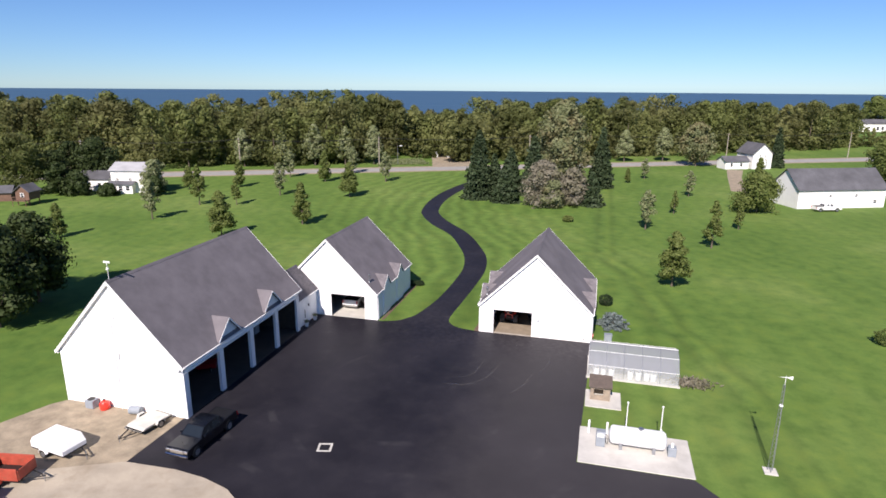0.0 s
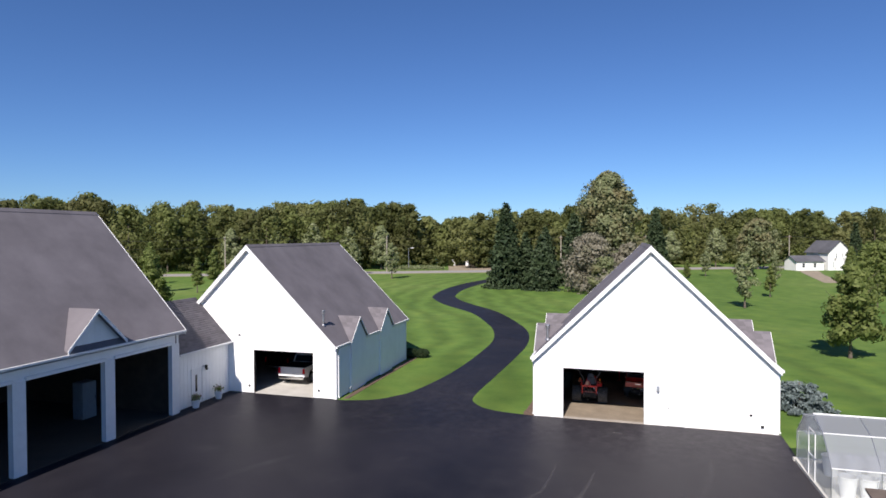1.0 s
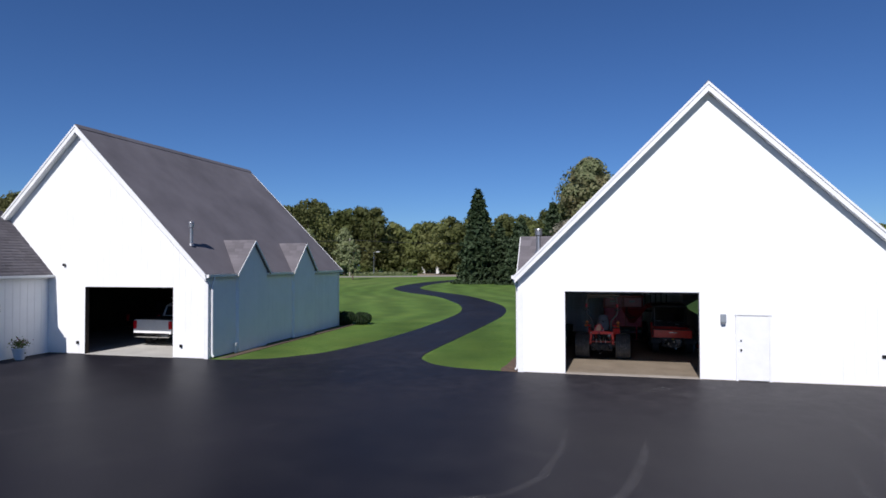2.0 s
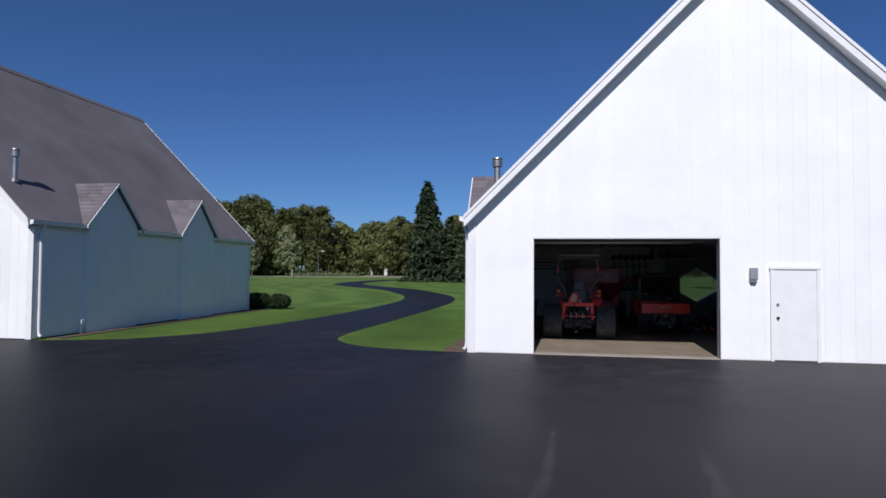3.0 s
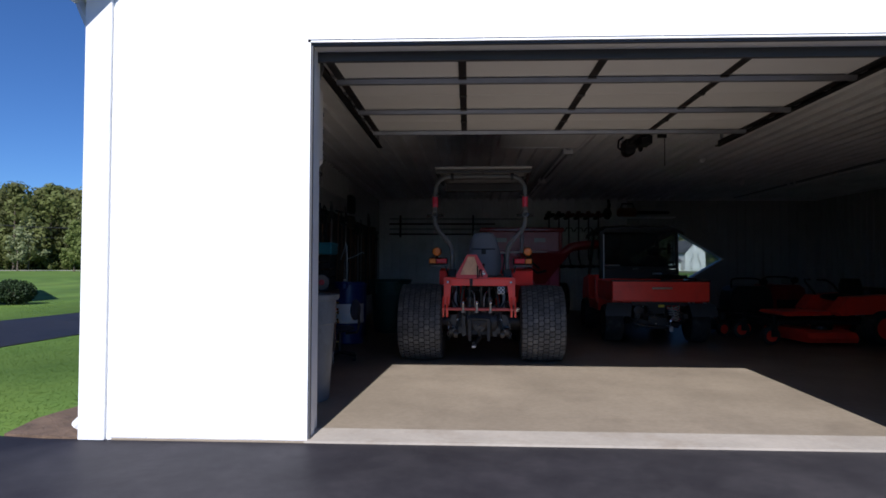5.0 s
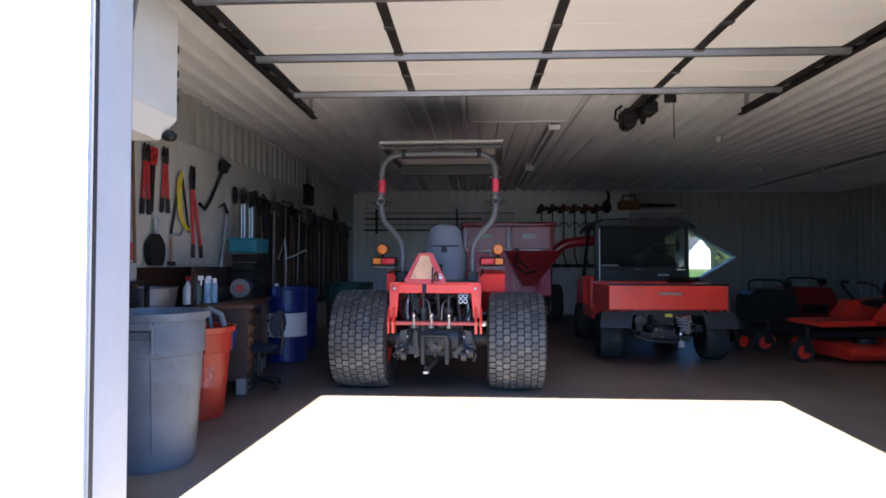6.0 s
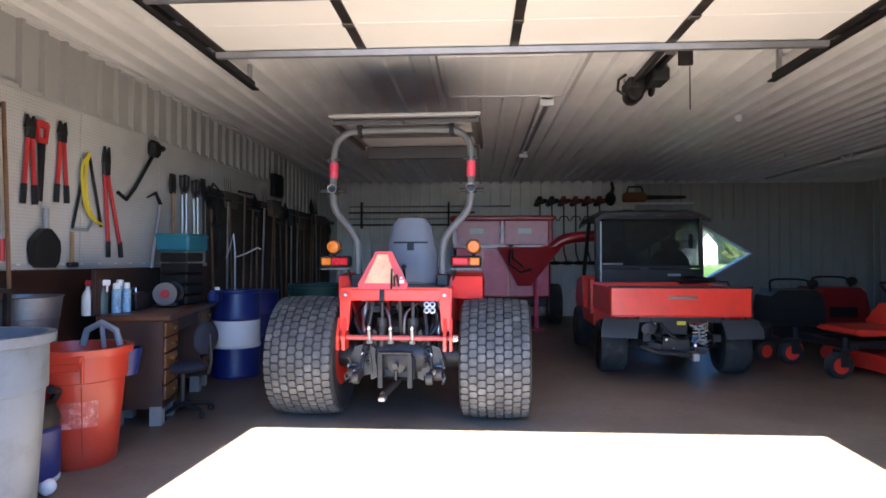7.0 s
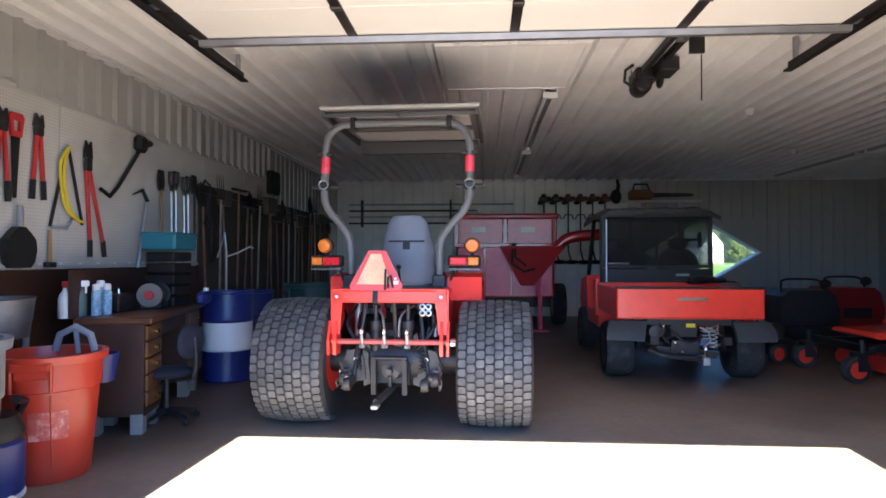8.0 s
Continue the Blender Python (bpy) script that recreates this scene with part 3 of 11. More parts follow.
yard = solid("paved_yard", Mesh().prism([(-21.6, 0), (12.35, 0), (11.75, -22.25), (19.9, -22.25), (24.5, -27.5), (32, -38), (36, -75), (-30, -75), (-21.6, -45)], "z", -0.12, 0.0), ASPHALT,
      "black freshly sealed asphalt yard with pale scuff marks", "yard", kind="structure", smooth=0)
solid("driveway", curve_strip([(-11.6, 0, -0.3, 0), (-10.0, 0.6, -2.5, 0.42), (-9.0, 1.8, -3.75, 1.5), (-8.2, 3.6, -4.2, 3.2), (-7.3, 9.3, -4.0, 8.5), (-7.0, 17, -3.7, 16.2), (-7.2, 23.5, -3.7, 22.6),
      (-8.4, 29.5, -4.6, 29.0), (-10.2, 34.6, -6.6, 35.2), (-14.2, 43.4, -11.2, 45.4), (-20.1, 51.4, -17.2, 54.2), (-24.0, 58.7, -20.7, 60.6), (-25.9, 64.4, -22.4, 66), (-27.4, 76.7, -23.7, 77),
      (-27.2, 91, -23.5, 90.5), (-25.1, 104.6, -21.8, 102.8), (-22.4, 115, -18.8, 113.5), (-20.8, 127, -17, 126), (-22.5, 133, -13, 137)], 0.0, 0.1), ASPHALT,
      "winding black asphalt driveway between lawns", "driveway", kind="structure", smooth=0)


def scuff_mat():
    """Pale rubbed asphalt that shows only in broken streaks."""
    m, t, n, b, link = node_mat("rubbed_pale_asphalt")
    pos = n.new("ShaderNodeNewGeometry").outputs["Position"]
    b.inputs["Base Color"].default_value = (0.19, 0.182, 0.178, 1)
    b.inputs["Roughness"].default_value = 0.8
    a, c = noise_node(n, link, 2.6, 6, 0.75, pos), noise_node(n, link, 24, 3, 0.6, pos)
    ad = n.new("ShaderNodeMath")
    ad.operation = "MULTIPLY"
    link(a.outputs["Fac"], ad.inputs[0])
    link(c.outputs["Fac"], ad.inputs[1])
    r = ramp_node(n, [(0.17, (0, 0, 0)), (0.42, (0.36,) * 3)])
    link(ad.outputs[0], r.inputs[0])
    tr = n.new("ShaderNodeBsdfTransparent")
    ms = n.new("ShaderNodeMixShader")
    link(r.outputs[0], ms.inputs[0])
    link(tr.outputs[0], ms.inputs[1])
    link(b.outputs[0], ms.inputs[2])
    link(ms.outputs[0], n["Material Output"].inputs[0])
    return m


SCUFF = scuff_mat()


def scuff(pts, w, seed):
    """A ragged tapering streak along a line, just proud of the asphalt."""
    rnd = random.Random(seed)
    line = []
    for a, b in zip(pts, pts[1:]):
        k = max(2, int(math.dist(a, b) / 0.12))
        line += [(a[0] + (b[0] - a[0]) * i / k, a[1] + (b[1] - a[1]) * i / k) for i in range(k)]
    line.append(pts[-1])
    n, v = len(line), []
    for i, p in enumerate(line):
        q0, q1 = line[max(0, i - 1)], line[min(n - 1, i + 1)]
        d = Vector((q1[0] - q0[0], q1[1] - q0[1])).normalized()
        h = w * (0.15 + abs(math.sin(math.pi * i / (n - 1))) ** 0.6)
        o = rnd.uniform(-0.2, 0.2) * w
        for sgn in (-1, 1):
            e = sgn * h * rnd.uniform(0.5, 1.0) + o
            v.append((p[0] - d.y * e, p[1] + d.x * e, 0.004))
    part("scuff_mark", Mesh().add(v, [(2 * i, 2 * i + 2, 2 * i + 3, 2 * i + 1) for i in range(n - 1)]), SCUFF, yard, "pale ragged scuff on the asphalt", smooth=0)


for i, (w, pts) in enumerate(((0.09, [(-0.6, -11.7), (1.0, -11.1), (1.6, -10.1), (1.83, -8.6), (1.9, -6.9)]), (0.11, [(1.4, -12.4), (2.4, -11.5), (3.0, -10.4), (3.4, -8.8), (3.55, -7.2)]),
                              (0.15, [(-0.9, -13.0), (0.75, -12.9), (1.4, -12.6), (2.2, -12.2)]), (0.06, [(4.1, -1.98), (4.87, -1.8)]), (0.015, [(2.7, -2.52), (3.03, -2.48), (3.4, -2.53)]),
                              (0.04, [(3.9, -2.1), (4.1, -2.02), (4.3, -1.95), (4.6, -1.92)]), (0.03, [(4.3, -1.45), (4.5, -1.6), (4.7, -1.75)]), (0.03, [(4.05, -2.15), (4.1, -2.4), (3.95, -2.6)]),
                              (0.10, [(4.1, -1.7), (4.4, -1.85), (4.8, -1.75)]), (0.12, [(3.8, -2.3), (4.0, -2.25), (4.3, -2.3)]), (0.02, [(4.45, -1.5), (4.6, -1.85)]),
                              (0.012, [(4.9, -2.3), (5.1, -2.6), (5.05, -2.9), (5.3, -3.2)]), (0.012, [(4.3, -2.7), (4.7, -2.75), (5.0, -2.9)]), (0.02, [(2.0, -3.0), (2.15, -2.95)]), (0.02, [(1.2, -2.4), (1.32, -2.42)]),
                              (0.18, [(7.5, -9.0), (8.2, -7.0), (8.4, -4.5)]), (0.14, [(5.4, -13.5), (6.6, -11.0), (7.0, -8.5)]))):
    scuff(pts, w, i)
RD = Vector((0.895, 0.446))
RN = Vector((-0.446, 0.895))
def road_point(s, o):
    p = Vector((-30.6, 131.2)) + RD * s + RN * o
    return (p.x, p.y)
solid("road", Mesh().prism([road_point(-420, 1.5), road_point(520, 1.5), road_point(520, 9.5), road_point(-420, 9.5)], "z", -0.1, 0.02), ROAD, "pale grey worn asphalt country road", "road", kind="structure", smooth=0)
solid("road_shoulder", Mesh().prism([road_point(-420, -0.5), road_point(520, -0.5), road_point(520, 12), road_point(-420, 12)], "z", -0.1, 0.008), GRAVEL, "gravel shoulder along the country road", "road shoulder", kind="structure", smooth=0)
solid("gravel_lot", Mesh().prism([(-37, -36), (-34.5, -31), (-32.4, -25.6), (-31.4, -24.45), (-19.9, -24.45), (-20.1, -31.5), (-21, -50), (-40, -50)], "z", -0.1, 0.02), GRAVEL, "rutted tan gravel and dirt lot", "gravel lot", kind="structure", smooth=0)
solid("concrete_apron", Mesh().prism([(-26, -33.6), (-20.1, -30.9), (-16, -30.75), (-13.4, -31.05), (-11.2, -31.7), (-9.7, -32.7), (-9.1, -34.5), (-9.3, -40), (-11, -60), (-26, -60)], "z", -0.1, 0.03), TAN_CONCRETE, "pale stained concrete apron beside black asphalt", "concrete apron", kind="structure", smooth=0)
solid("concrete_curb", Mesh().tube([(-5.4, -32.8, 0.02), (-4.6, -32.05, 0.03), (-3, -31.6, 0.03), (-1.6, -31.7, 0.03), (-0.6, -32.3, 0.02)], 0.12, 8), CONCRETE, "low curved pale concrete curb in the yard", "curb", kind="structure")
solid("concrete_pad", Mesh().span((11.8, -22.2, -0.1), (20.0, -17.2, 0.05), 0.02), CONCRETE, "bright bare concrete pad holding a tank", "concrete pad", kind="structure")
solid("concrete_pad", Mesh().span((12.05, -13.8, -0.1), (15.1, -10.7, 0.05), 0.02), CONCRETE, "small bright concrete pad beside the yard", "concrete pad", kind="structure")
solid("flower_bed", Mesh().prism([(-0.02, 0.0), (-0.62, 0.06), (-0.7, 0.5), (-0.6, 1.2), (-0.5, 4), (-0.5, 12), (-0.02, 12.6)], "z", -0.05, 0.012), MULCH, "strip of brown bark mulch along the wall", "flower bed", kind="structure", smooth=0)
solid("flower_bed", Mesh().prism([(-11.9, 0.3), (-11.55, 0.4), (-11.5, 13.5), (-11.9, 13.6)], "z", -0.05, 0.012), MULCH, "strip of dark mulch along the shaded wall", "flower bed", kind="structure", smooth=0)
drain = thing("storm_drain", pose(-6.9, -25.4, 0, 0, 0, 14), "square cast iron drain grate with pale concrete frame", "drain")
part("frame", Mesh().span((-0.55, -0.55, -0.05), (0.55, -0.38, 0.012)).span((-0.55, 0.38, -0.05), (0.55, 0.55, 0.012)).span((-0.55, -0.38, -0.05), (-0.38, 0.38, 0.012)).span((0.38, -0.38, -0.05), (0.55, 0.38, 0.012)), CONCRETE, drain)
grate = Mesh()
for i in range(7):
    grate.span((-0.38, -0.36 + i * 0.108, -0.03), (0.38, -0.31 + i * 0.108, 0.006))
part("grate", grate, DARK_STEEL, drain)


# ---- buildings ----
def shingle_slope(name, origin, along, up, length, height, parent, seed, step=0.165, tab=0.34):
    """Overlapping shingle tabs on one roof slope."""
    rng = np.random.default_rng(seed)
    o, a, u = Vector(origin), Vector(along).normalized(), Vector(up).normalized()
    nrm = a.cross(u).normalized()
    if nrm.z < 0:
        nrm = -nrm
    rows, cols = int(math.ceil(height / step)), int(length / tab) + 1
    r, c = np.meshgrid(np.arange(rows), np.arange(cols), indexing="ij")
    r, c = r.ravel(), c.ravel()
    s0 = np.clip(c * tab + (r % 2) * tab * 0.5 - tab * 0.5 + rng.uniform(-0.03, 0.03, r.size), 0, length)
    s1 = np.clip(s0 + tab - 0.008, 0, length)
    h0, h1 = r * step + rng.uniform(-0.008, 0.008, r.size), np.minimum((r + 1.12) * step, height)
    lift = 0.016 + rng.uniform(-0.003, 0.004, r.size)
    on, an, un, nn = (np.array(x) for x in (o, a, u, nrm))
    def at(s, h, l):
        return on + s[:, None] * an + h[:, None] * un + l[:, None] * nn
    z = np.zeros(r.size)
    v = np.stack([at(s0, h0, lift), at(s1, h0, lift), at(s1, h1, z + 0.003), at(s0, h1, z + 0.003), at(s0, h0, z), at(s1, h0, z)], 1).reshape(-1, 3)
    k = np.arange(r.size)[:, None] * 6
    q = np.concatenate([k + np.array([[0, 1, 2, 3]]), k + np.array([[4, 5, 1, 0]])])
    keep = np.repeat(s1 - s0 > 0.02, 1)
    q = q[np.concatenate([keep, keep])]
    return tagged(part(name, fast_mesh(name, v, q, SHINGLE), None, parent, "overlapping dark grey asphalt shingle tabs"), kind="stuff")


def boards(parent, axis, a, b, face, out, bottom, top, width=0.305, name="board", material=None, proud=0.007, gap=0.003):
    """Upright siding boards from a to b along axis, on the plane 'face', facing 'out'; bottom and top are functions of the place."""
    n = max(1, round((b - a) / width))
    w = (b - a) / n
    for i in range(n):
        p, q = a + i * w + gap / 2, a + (i + 1) * w - gap / 2
        lo = max(bottom(p), bottom(q))
        marks = [p, q]
        mid = [x for x in (top.ridge,) if p < x < q] if isinstance(top, Gable) else []
        pts = [(p, lo), (q, lo), (q, top(q))] + [(x, top(x)) for x in mid] + [(p, top(p))]
        if min(top(p), top(q)) - lo < 0.05:
            continue
        part(name, Mesh().prism(pts, "y" if axis == "x" else "x", face, face + out * proud), material or WHITE, parent, smooth=0)


class Gable:
    """The height of a roof's underside over a wall across the ridge."""

    def __init__(self, ridge, peak, slope):
        self.ridge, self.peak, self.slope = ridge, peak, slope

    def __call__(self, x):
        return self.peak - self.slope * abs(x - self.ridge)


def gable_building(name, x0, x1, y0, y1, ridge_z, slope, label, category, front_doors, back_window=None, dormers=(), front_boards=True, east_boards=True,
                   east_open=(), overhang=0.26, eave_out=0.10, skip_front=None, core=None, thick=0.2, west_dormers=False):
    core = core or WHITE
    b = thing(name, pose(0, 0, 0), label, category)
    xm, t = (x0 + x1) / 2, thick
    under = Gable(xm, ridge_z - 0.2, slope)
    g = Gable(xm, ridge_z - 0.16, slope)
    e = under(x0)
    # front wall with its door opening
    poly = [(x0, 0)]
    for l, r, h in front_doors:
        poly += [(l, 0), (l, h), (r, h), (r, 0)]
    poly += [(x1, 0), (x1, e), (xm, under(xm)), (x0, e)]
    wf = part("front_wall", Mesh().prism(poly, "y", y0, y0 + t), core, b, "white board siding gable wall", smooth=0)
    if front_boards:
        def low(x):
            for l, r, h in front_doors:
                if l - 0.001 < x < r + 0.001:
                    return h
            return 0.02
        stops = [x0 + 0.172] + [v for l, r, h in front_doors for v in (l, r)] + [x1 - 0.172]
        if skip_front:
            stops[0] = skip_front
        for i in range(len(stops) - 1):
            p, q = stops[i], stops[i + 1]
            over = [h for l, r, h in front_doors if abs(l - p) < 0.01]
            boards(wf, "x", p, q, y0, -1, (lambda x, h=over[0]: h) if over else (lambda x: 0.02), g)
    # back wall
    if back_window:
        wx, wz, hw, hh = back_window
        left = [(x0, 0), (wx, 0), (wx, wz - hh), (wx - hw, wz), (wx, wz + hh), (wx, under(wx))] + ([(xm, under(xm))] if wx > xm else []) + [(x0, e)]
        right = [(wx, 0), (x1, 0), (x1, e)] + ([(xm, under(xm))] if wx < xm else []) + [(wx, under(wx)), (wx, wz + hh), (wx + hw, wz), (wx, wz - hh)]
        part("back_wall", Mesh().prism(left, "y", y1 - t, y1).prism(right, "y", y1 - t, y1), WHITE, b, smooth=0)
    else:
        bw = part("back_wall", Mesh().prism([(x0, 0), (x1, 0), (x1, e), (xm, under(xm)), (x0, e)], "y", y1 - t, y1), core, b, smooth=0)
        boards(bw, "x", x0 + 0.14, x1 - 0.14, y1, 1, lambda x: 0.02, g, 0.4)
    # side walls
    for side, x, s in (("west_wall", x0, -1), ("east_wall", x1, 1)):
        xi = x - s * t
        holes = east_open if s > 0 else ()
        marks = [y0 + t] + [v for l, r, h in holes for v in (l, r)] + [y1 - t]
        for i in range(0, len(marks) - 1):
            z = 0 if i % 2 == 0 else holes[i // 2][2]
            w = part(side if z == 0 else "door_lintel", Mesh().span((xi, marks[i], z), (x, marks[i + 1], e)), core if s < 0 or east_boards else WHITE, b, smooth=0)
        if east_boards or s < 0:
            spans, cur = [], y0 + 0.14
            for c, hw, pk in (dormers if s > 0 or west_dormers else ()):
                spans.append((cur, c - hw))
                cur = c + hw
            spans.append((cur, y1 - 0.14))
            for p, q in spans:
                boards(w, "y", p, q, x, s, lambda v: 0.02, lambda v: e, 0.4, gap=0.005)
        # corner trim boards
        for yy in (y0, y1):
            part("corner_trim", Mesh().span((x - s * 0.16, yy - 0.03 if yy == y0 else yy - 0.13, 0), (x + s * 0.03, yy + 0.13 if yy == y0 else yy + 0.03, e), 0.006), TRIM, b)
    # roof slabs, shingles, fascia
    for s in (-1, 1):
        edge = (x0 - eave_out) if s < 0 else (x1 + eave_out)
        ez = ridge_z - slope * abs(edge - xm)
        ya, yb = y0 - overhang, y1 + overhang
        roof = part("roof", Mesh().prism([(xm, ridge_z), (edge, ez), (edge, ez - 0.14), (xm, ridge_z - 0.16)], "y", ya, yb), SHINGLE, b, "dark grey shingled gable roof", smooth=0)
        ln = math.hypot(xm - edge, ridge_z - ez)
        shingle_slope("shingles", (edge - 0.03 * -s * -1, ya - 0.02, ez), (0, 1, 0), (xm - edge, 0, ridge_z - ez), yb - ya + 0.04, ln, roof, 7 + s + int(abs(x0)))
        stops = [ya + 0.02] + [v for c, hw, pk in (dormers if s > 0 or west_dormers else ()) for v in (c - hw, c + hw)] + [yb - 0.02]
        for p, q in zip(stops[::2], stops[1::2]):
            part("gutter", Mesh().prism([(edge + s * 0.002, ez - 0.02), (edge + s * 0.12, ez - 0.02), (edge + s * 0.11, ez - 0.12), (edge + s * 0.03, ez - 0.15), (edge + s * 0.002, ez - 0.15)], "y", p, q), TRIM, b, "white metal eave gutter")
        for yy, d in ((ya, -1), (yb, 1)):
            part("rake_board", Mesh().prism([(xm, ridge_z - 0.02), (edge, ez - 0.02), (edge, ez - 0.27), (xm, ridge_z - 0.30)], "y", yy, yy + d * 0.035), TRIM, b, "white painted rake board", smooth=0)
            part("rake_moulding", Mesh().prism([(xm, ridge_z + 0.005), (edge, ez + 0.005), (edge, ez - 0.08), (xm, ridge_z - 0.09)], "y", yy + d * 0.036, yy + d * 0.062), TRIM, b, smooth=0)
        part("soffit", Mesh().prism([(xm, ridge_z - 0.24), (edge, ez - 0.24), (edge, ez - 0.27), (xm, ridge_z - 0.27)], "y", ya + 0.002, y0 - 0.022), TRIM, b, smooth=0)
        wx = (x0 if s < 0 else x1) + s * 0.034
        part("eave_soffit", Mesh().prism([(wx, ez - 0.2), (edge - s * 0.002, ez - 0.2), (edge - s * 0.002, ez - 0.22), (wx, ez - 0.22)], "y", ya + 0.003, yb - 0.04), TRIM, b, smooth=0)
    part("ridge_cap", Mesh().prism([(xm - 0.16, ridge_z - 0.14 * slope + 0.01), (xm, ridge_z + 0.05), (xm + 0.16, ridge_z - 0.14 * slope + 0.01)], "y", y0 - overhang - 0.02, y1 + overhang + 0.02), SHINGLE, b, smooth=0)
    # wall dormers along both eaves
    for c, hw, pk in dormers:
        for s in (-1, 1):
            if s < 0 and not west_dormers:
                continue
            x = x0 if s < 0 else x1
            dz, oz = e, 0.3
            xf = x + s * 0.25
            reach = xm + s * (ridge_z - pk) / slope
            lowz = pk - 1.08 * (hw + 0.22)
            d = part("dormer", Mesh().prism([(c - hw, 0), (c + hw, 0), (c + hw, dz), (c, pk - 0.12), (c - hw, dz)], "x", x - s * 0.02, x + s * 0.14), WHITE, b, "pointed wall dormer with white siding", smooth=0)
            boards(d, "y", c - hw, c + hw, x + s * 0.14, s, lambda v: 0.02, Gable(c, pk - 0.16, 1.08), 0.4, gap=0.005)
            for q in (-1, 1):
                y_low = c + q * (hw + 0.22)
                tri = [(xf, c, pk), (xf, y_low, lowz), (xm + s * (ridge_z - lowz) / slope, y_low, lowz), (reach, c, pk)]
                dr = part("dormer_roof", Mesh().add(tri + [(p[0], p[1], p[2] - 0.1) for p in tri], [(0, 1, 2, 3), (7, 6, 5, 4), (0, 4, 5, 1), (1, 5, 6, 2), (2, 6, 7, 3), (3, 7, 4, 0)]), SHINGLE, b, smooth=0)
                # shingle courses on the dormer
                v, f = [], []
                P, L, V, R = (Vector(p) for p in tri)
                rows = 11
                for i in range(rows):
                    u0, u1 = i / rows, min(1, (i + 1.1) / rows)
                    a0, a1, b0, b1 = L.lerp(P, u0), L.lerp(P, u1), V.lerp(R, u0), V.lerp(R, u1)
                    cols = max(1, int((a0 - b0).length / 0.34))
                    lift = Vector((0, q * 0.011, 0.013))
                    for k in range(cols):
                        w0, w1 = k / cols, (k + 0.97) / cols
                        o = len(v)
                        v += [tuple(a0.lerp(b0, w0) + lift), tuple(a0.lerp(b0, w1) + lift), tuple(a1.lerp(b1, w1) + lift * 0.3), tuple(a1.lerp(b1, w0) + lift * 0.3)]
                        f.append((o, o + 1, o + 2, o + 3))
                tagged(part("shingles", Mesh().add(v, f), SHINGLE, dr, smooth=0), kind="stuff")
                part("rake_board", Mesh().add([(xf + s * k2, *p) for k2 in (0, 0.03) for p in ((c, pk - 0.02), (y_low, lowz - 0.02), (y_low, lowz - 0.11), (c, pk - 0.12))], [(0, 1, 2, 3), (7, 6, 5, 4), (0, 4, 5, 1), (1, 5, 6, 2), (2, 6, 7, 3), (3, 7, 4, 0)]), TRIM, b, smooth=0)
    return b, under


DORM = ((3.05, 1.12, 4.77), (7.97, 1.12, 4.77))
DOOR = (1.552, 5.822, 2.79)
garage, g_under = gable_building("garage", 0.0, 12.22, 0.0, 12.75, 9.5, 0.9945, "white board-sided gable garage with dark shingle roof and open door", "garage", [DOOR], back_window=(8.3, 1.42, 1.28, 0.75), dormers=DORM, west_dormers=True)
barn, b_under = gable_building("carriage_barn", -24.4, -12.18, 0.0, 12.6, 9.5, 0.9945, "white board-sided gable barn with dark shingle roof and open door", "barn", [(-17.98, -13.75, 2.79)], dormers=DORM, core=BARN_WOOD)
# one dark brown tone for the floor of the open bays
BAY_FLOOR = surface("dark_bay_floor", (0.075, 0.06, 0.045), 0.95, vary=0.25, scale=0.6, fine=12, bump=0.3)
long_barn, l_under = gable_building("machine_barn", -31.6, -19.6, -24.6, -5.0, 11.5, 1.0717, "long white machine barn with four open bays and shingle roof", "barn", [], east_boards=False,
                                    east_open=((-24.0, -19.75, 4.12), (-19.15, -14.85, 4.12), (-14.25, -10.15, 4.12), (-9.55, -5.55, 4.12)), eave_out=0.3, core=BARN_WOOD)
# roof dormers of the machine barn
for c in (-10.75, -18.3):
    s, hw, pk, x, xm, rz, slope = 1, 1.5, 6.62, -19.6, -25.6, 11.5, 1.0717
    low = pk - (hw + 0.2)
    d = part("dormer", Mesh().prism([(c - hw, 4.7), (c + hw, 4.7), (c + hw, 5.0), (c, pk - 0.12), (c - hw, 5.0)], "x", x - 0.8, x + 0.06), WHITE, long_barn, "pointed dormer over the bays", smooth=0)
    boards(d, "y", c - hw, c + hw, x + 0.06, 1, lambda v: 4.72, Gable(c, pk - 0.16, 1.0), 0.4, gap=0.005)
    for q in (-1, 1):
        yl = c + q * (hw + 0.2)
        tri = [(x + 0.35, c, pk), (x + 0.35, yl, low), (xm + (rz - low) / slope, yl, low), (xm + (rz - pk) / slope, c, pk)]
        part("dormer_roof", Mesh().add(tri + [(p[0], p[1], p[2] - 0.1) for p in tri], [(0, 1, 2, 3), (7, 6, 5, 4), (0, 4, 5, 1), (1, 5, 6, 2), (2, 6, 7, 3), (3, 7, 4, 0)]), SHINGLE, long_barn, smooth=0)
        part("rake_board", Mesh().add([(x + 0.35 + k2, *p) for k2 in (0, 0.03) for p in ((c, pk - 0.02), (yl, low - 0.02), (yl, low - 0.2), (c, pk - 0.21))], [(0, 1, 2, 3), (7, 6, 5, 4), (0, 4, 5, 1), (1, 5, 6, 2), (2, 6, 7, 3), (3, 7, 4, 0)]), TRIM, long_barn, smooth=0)
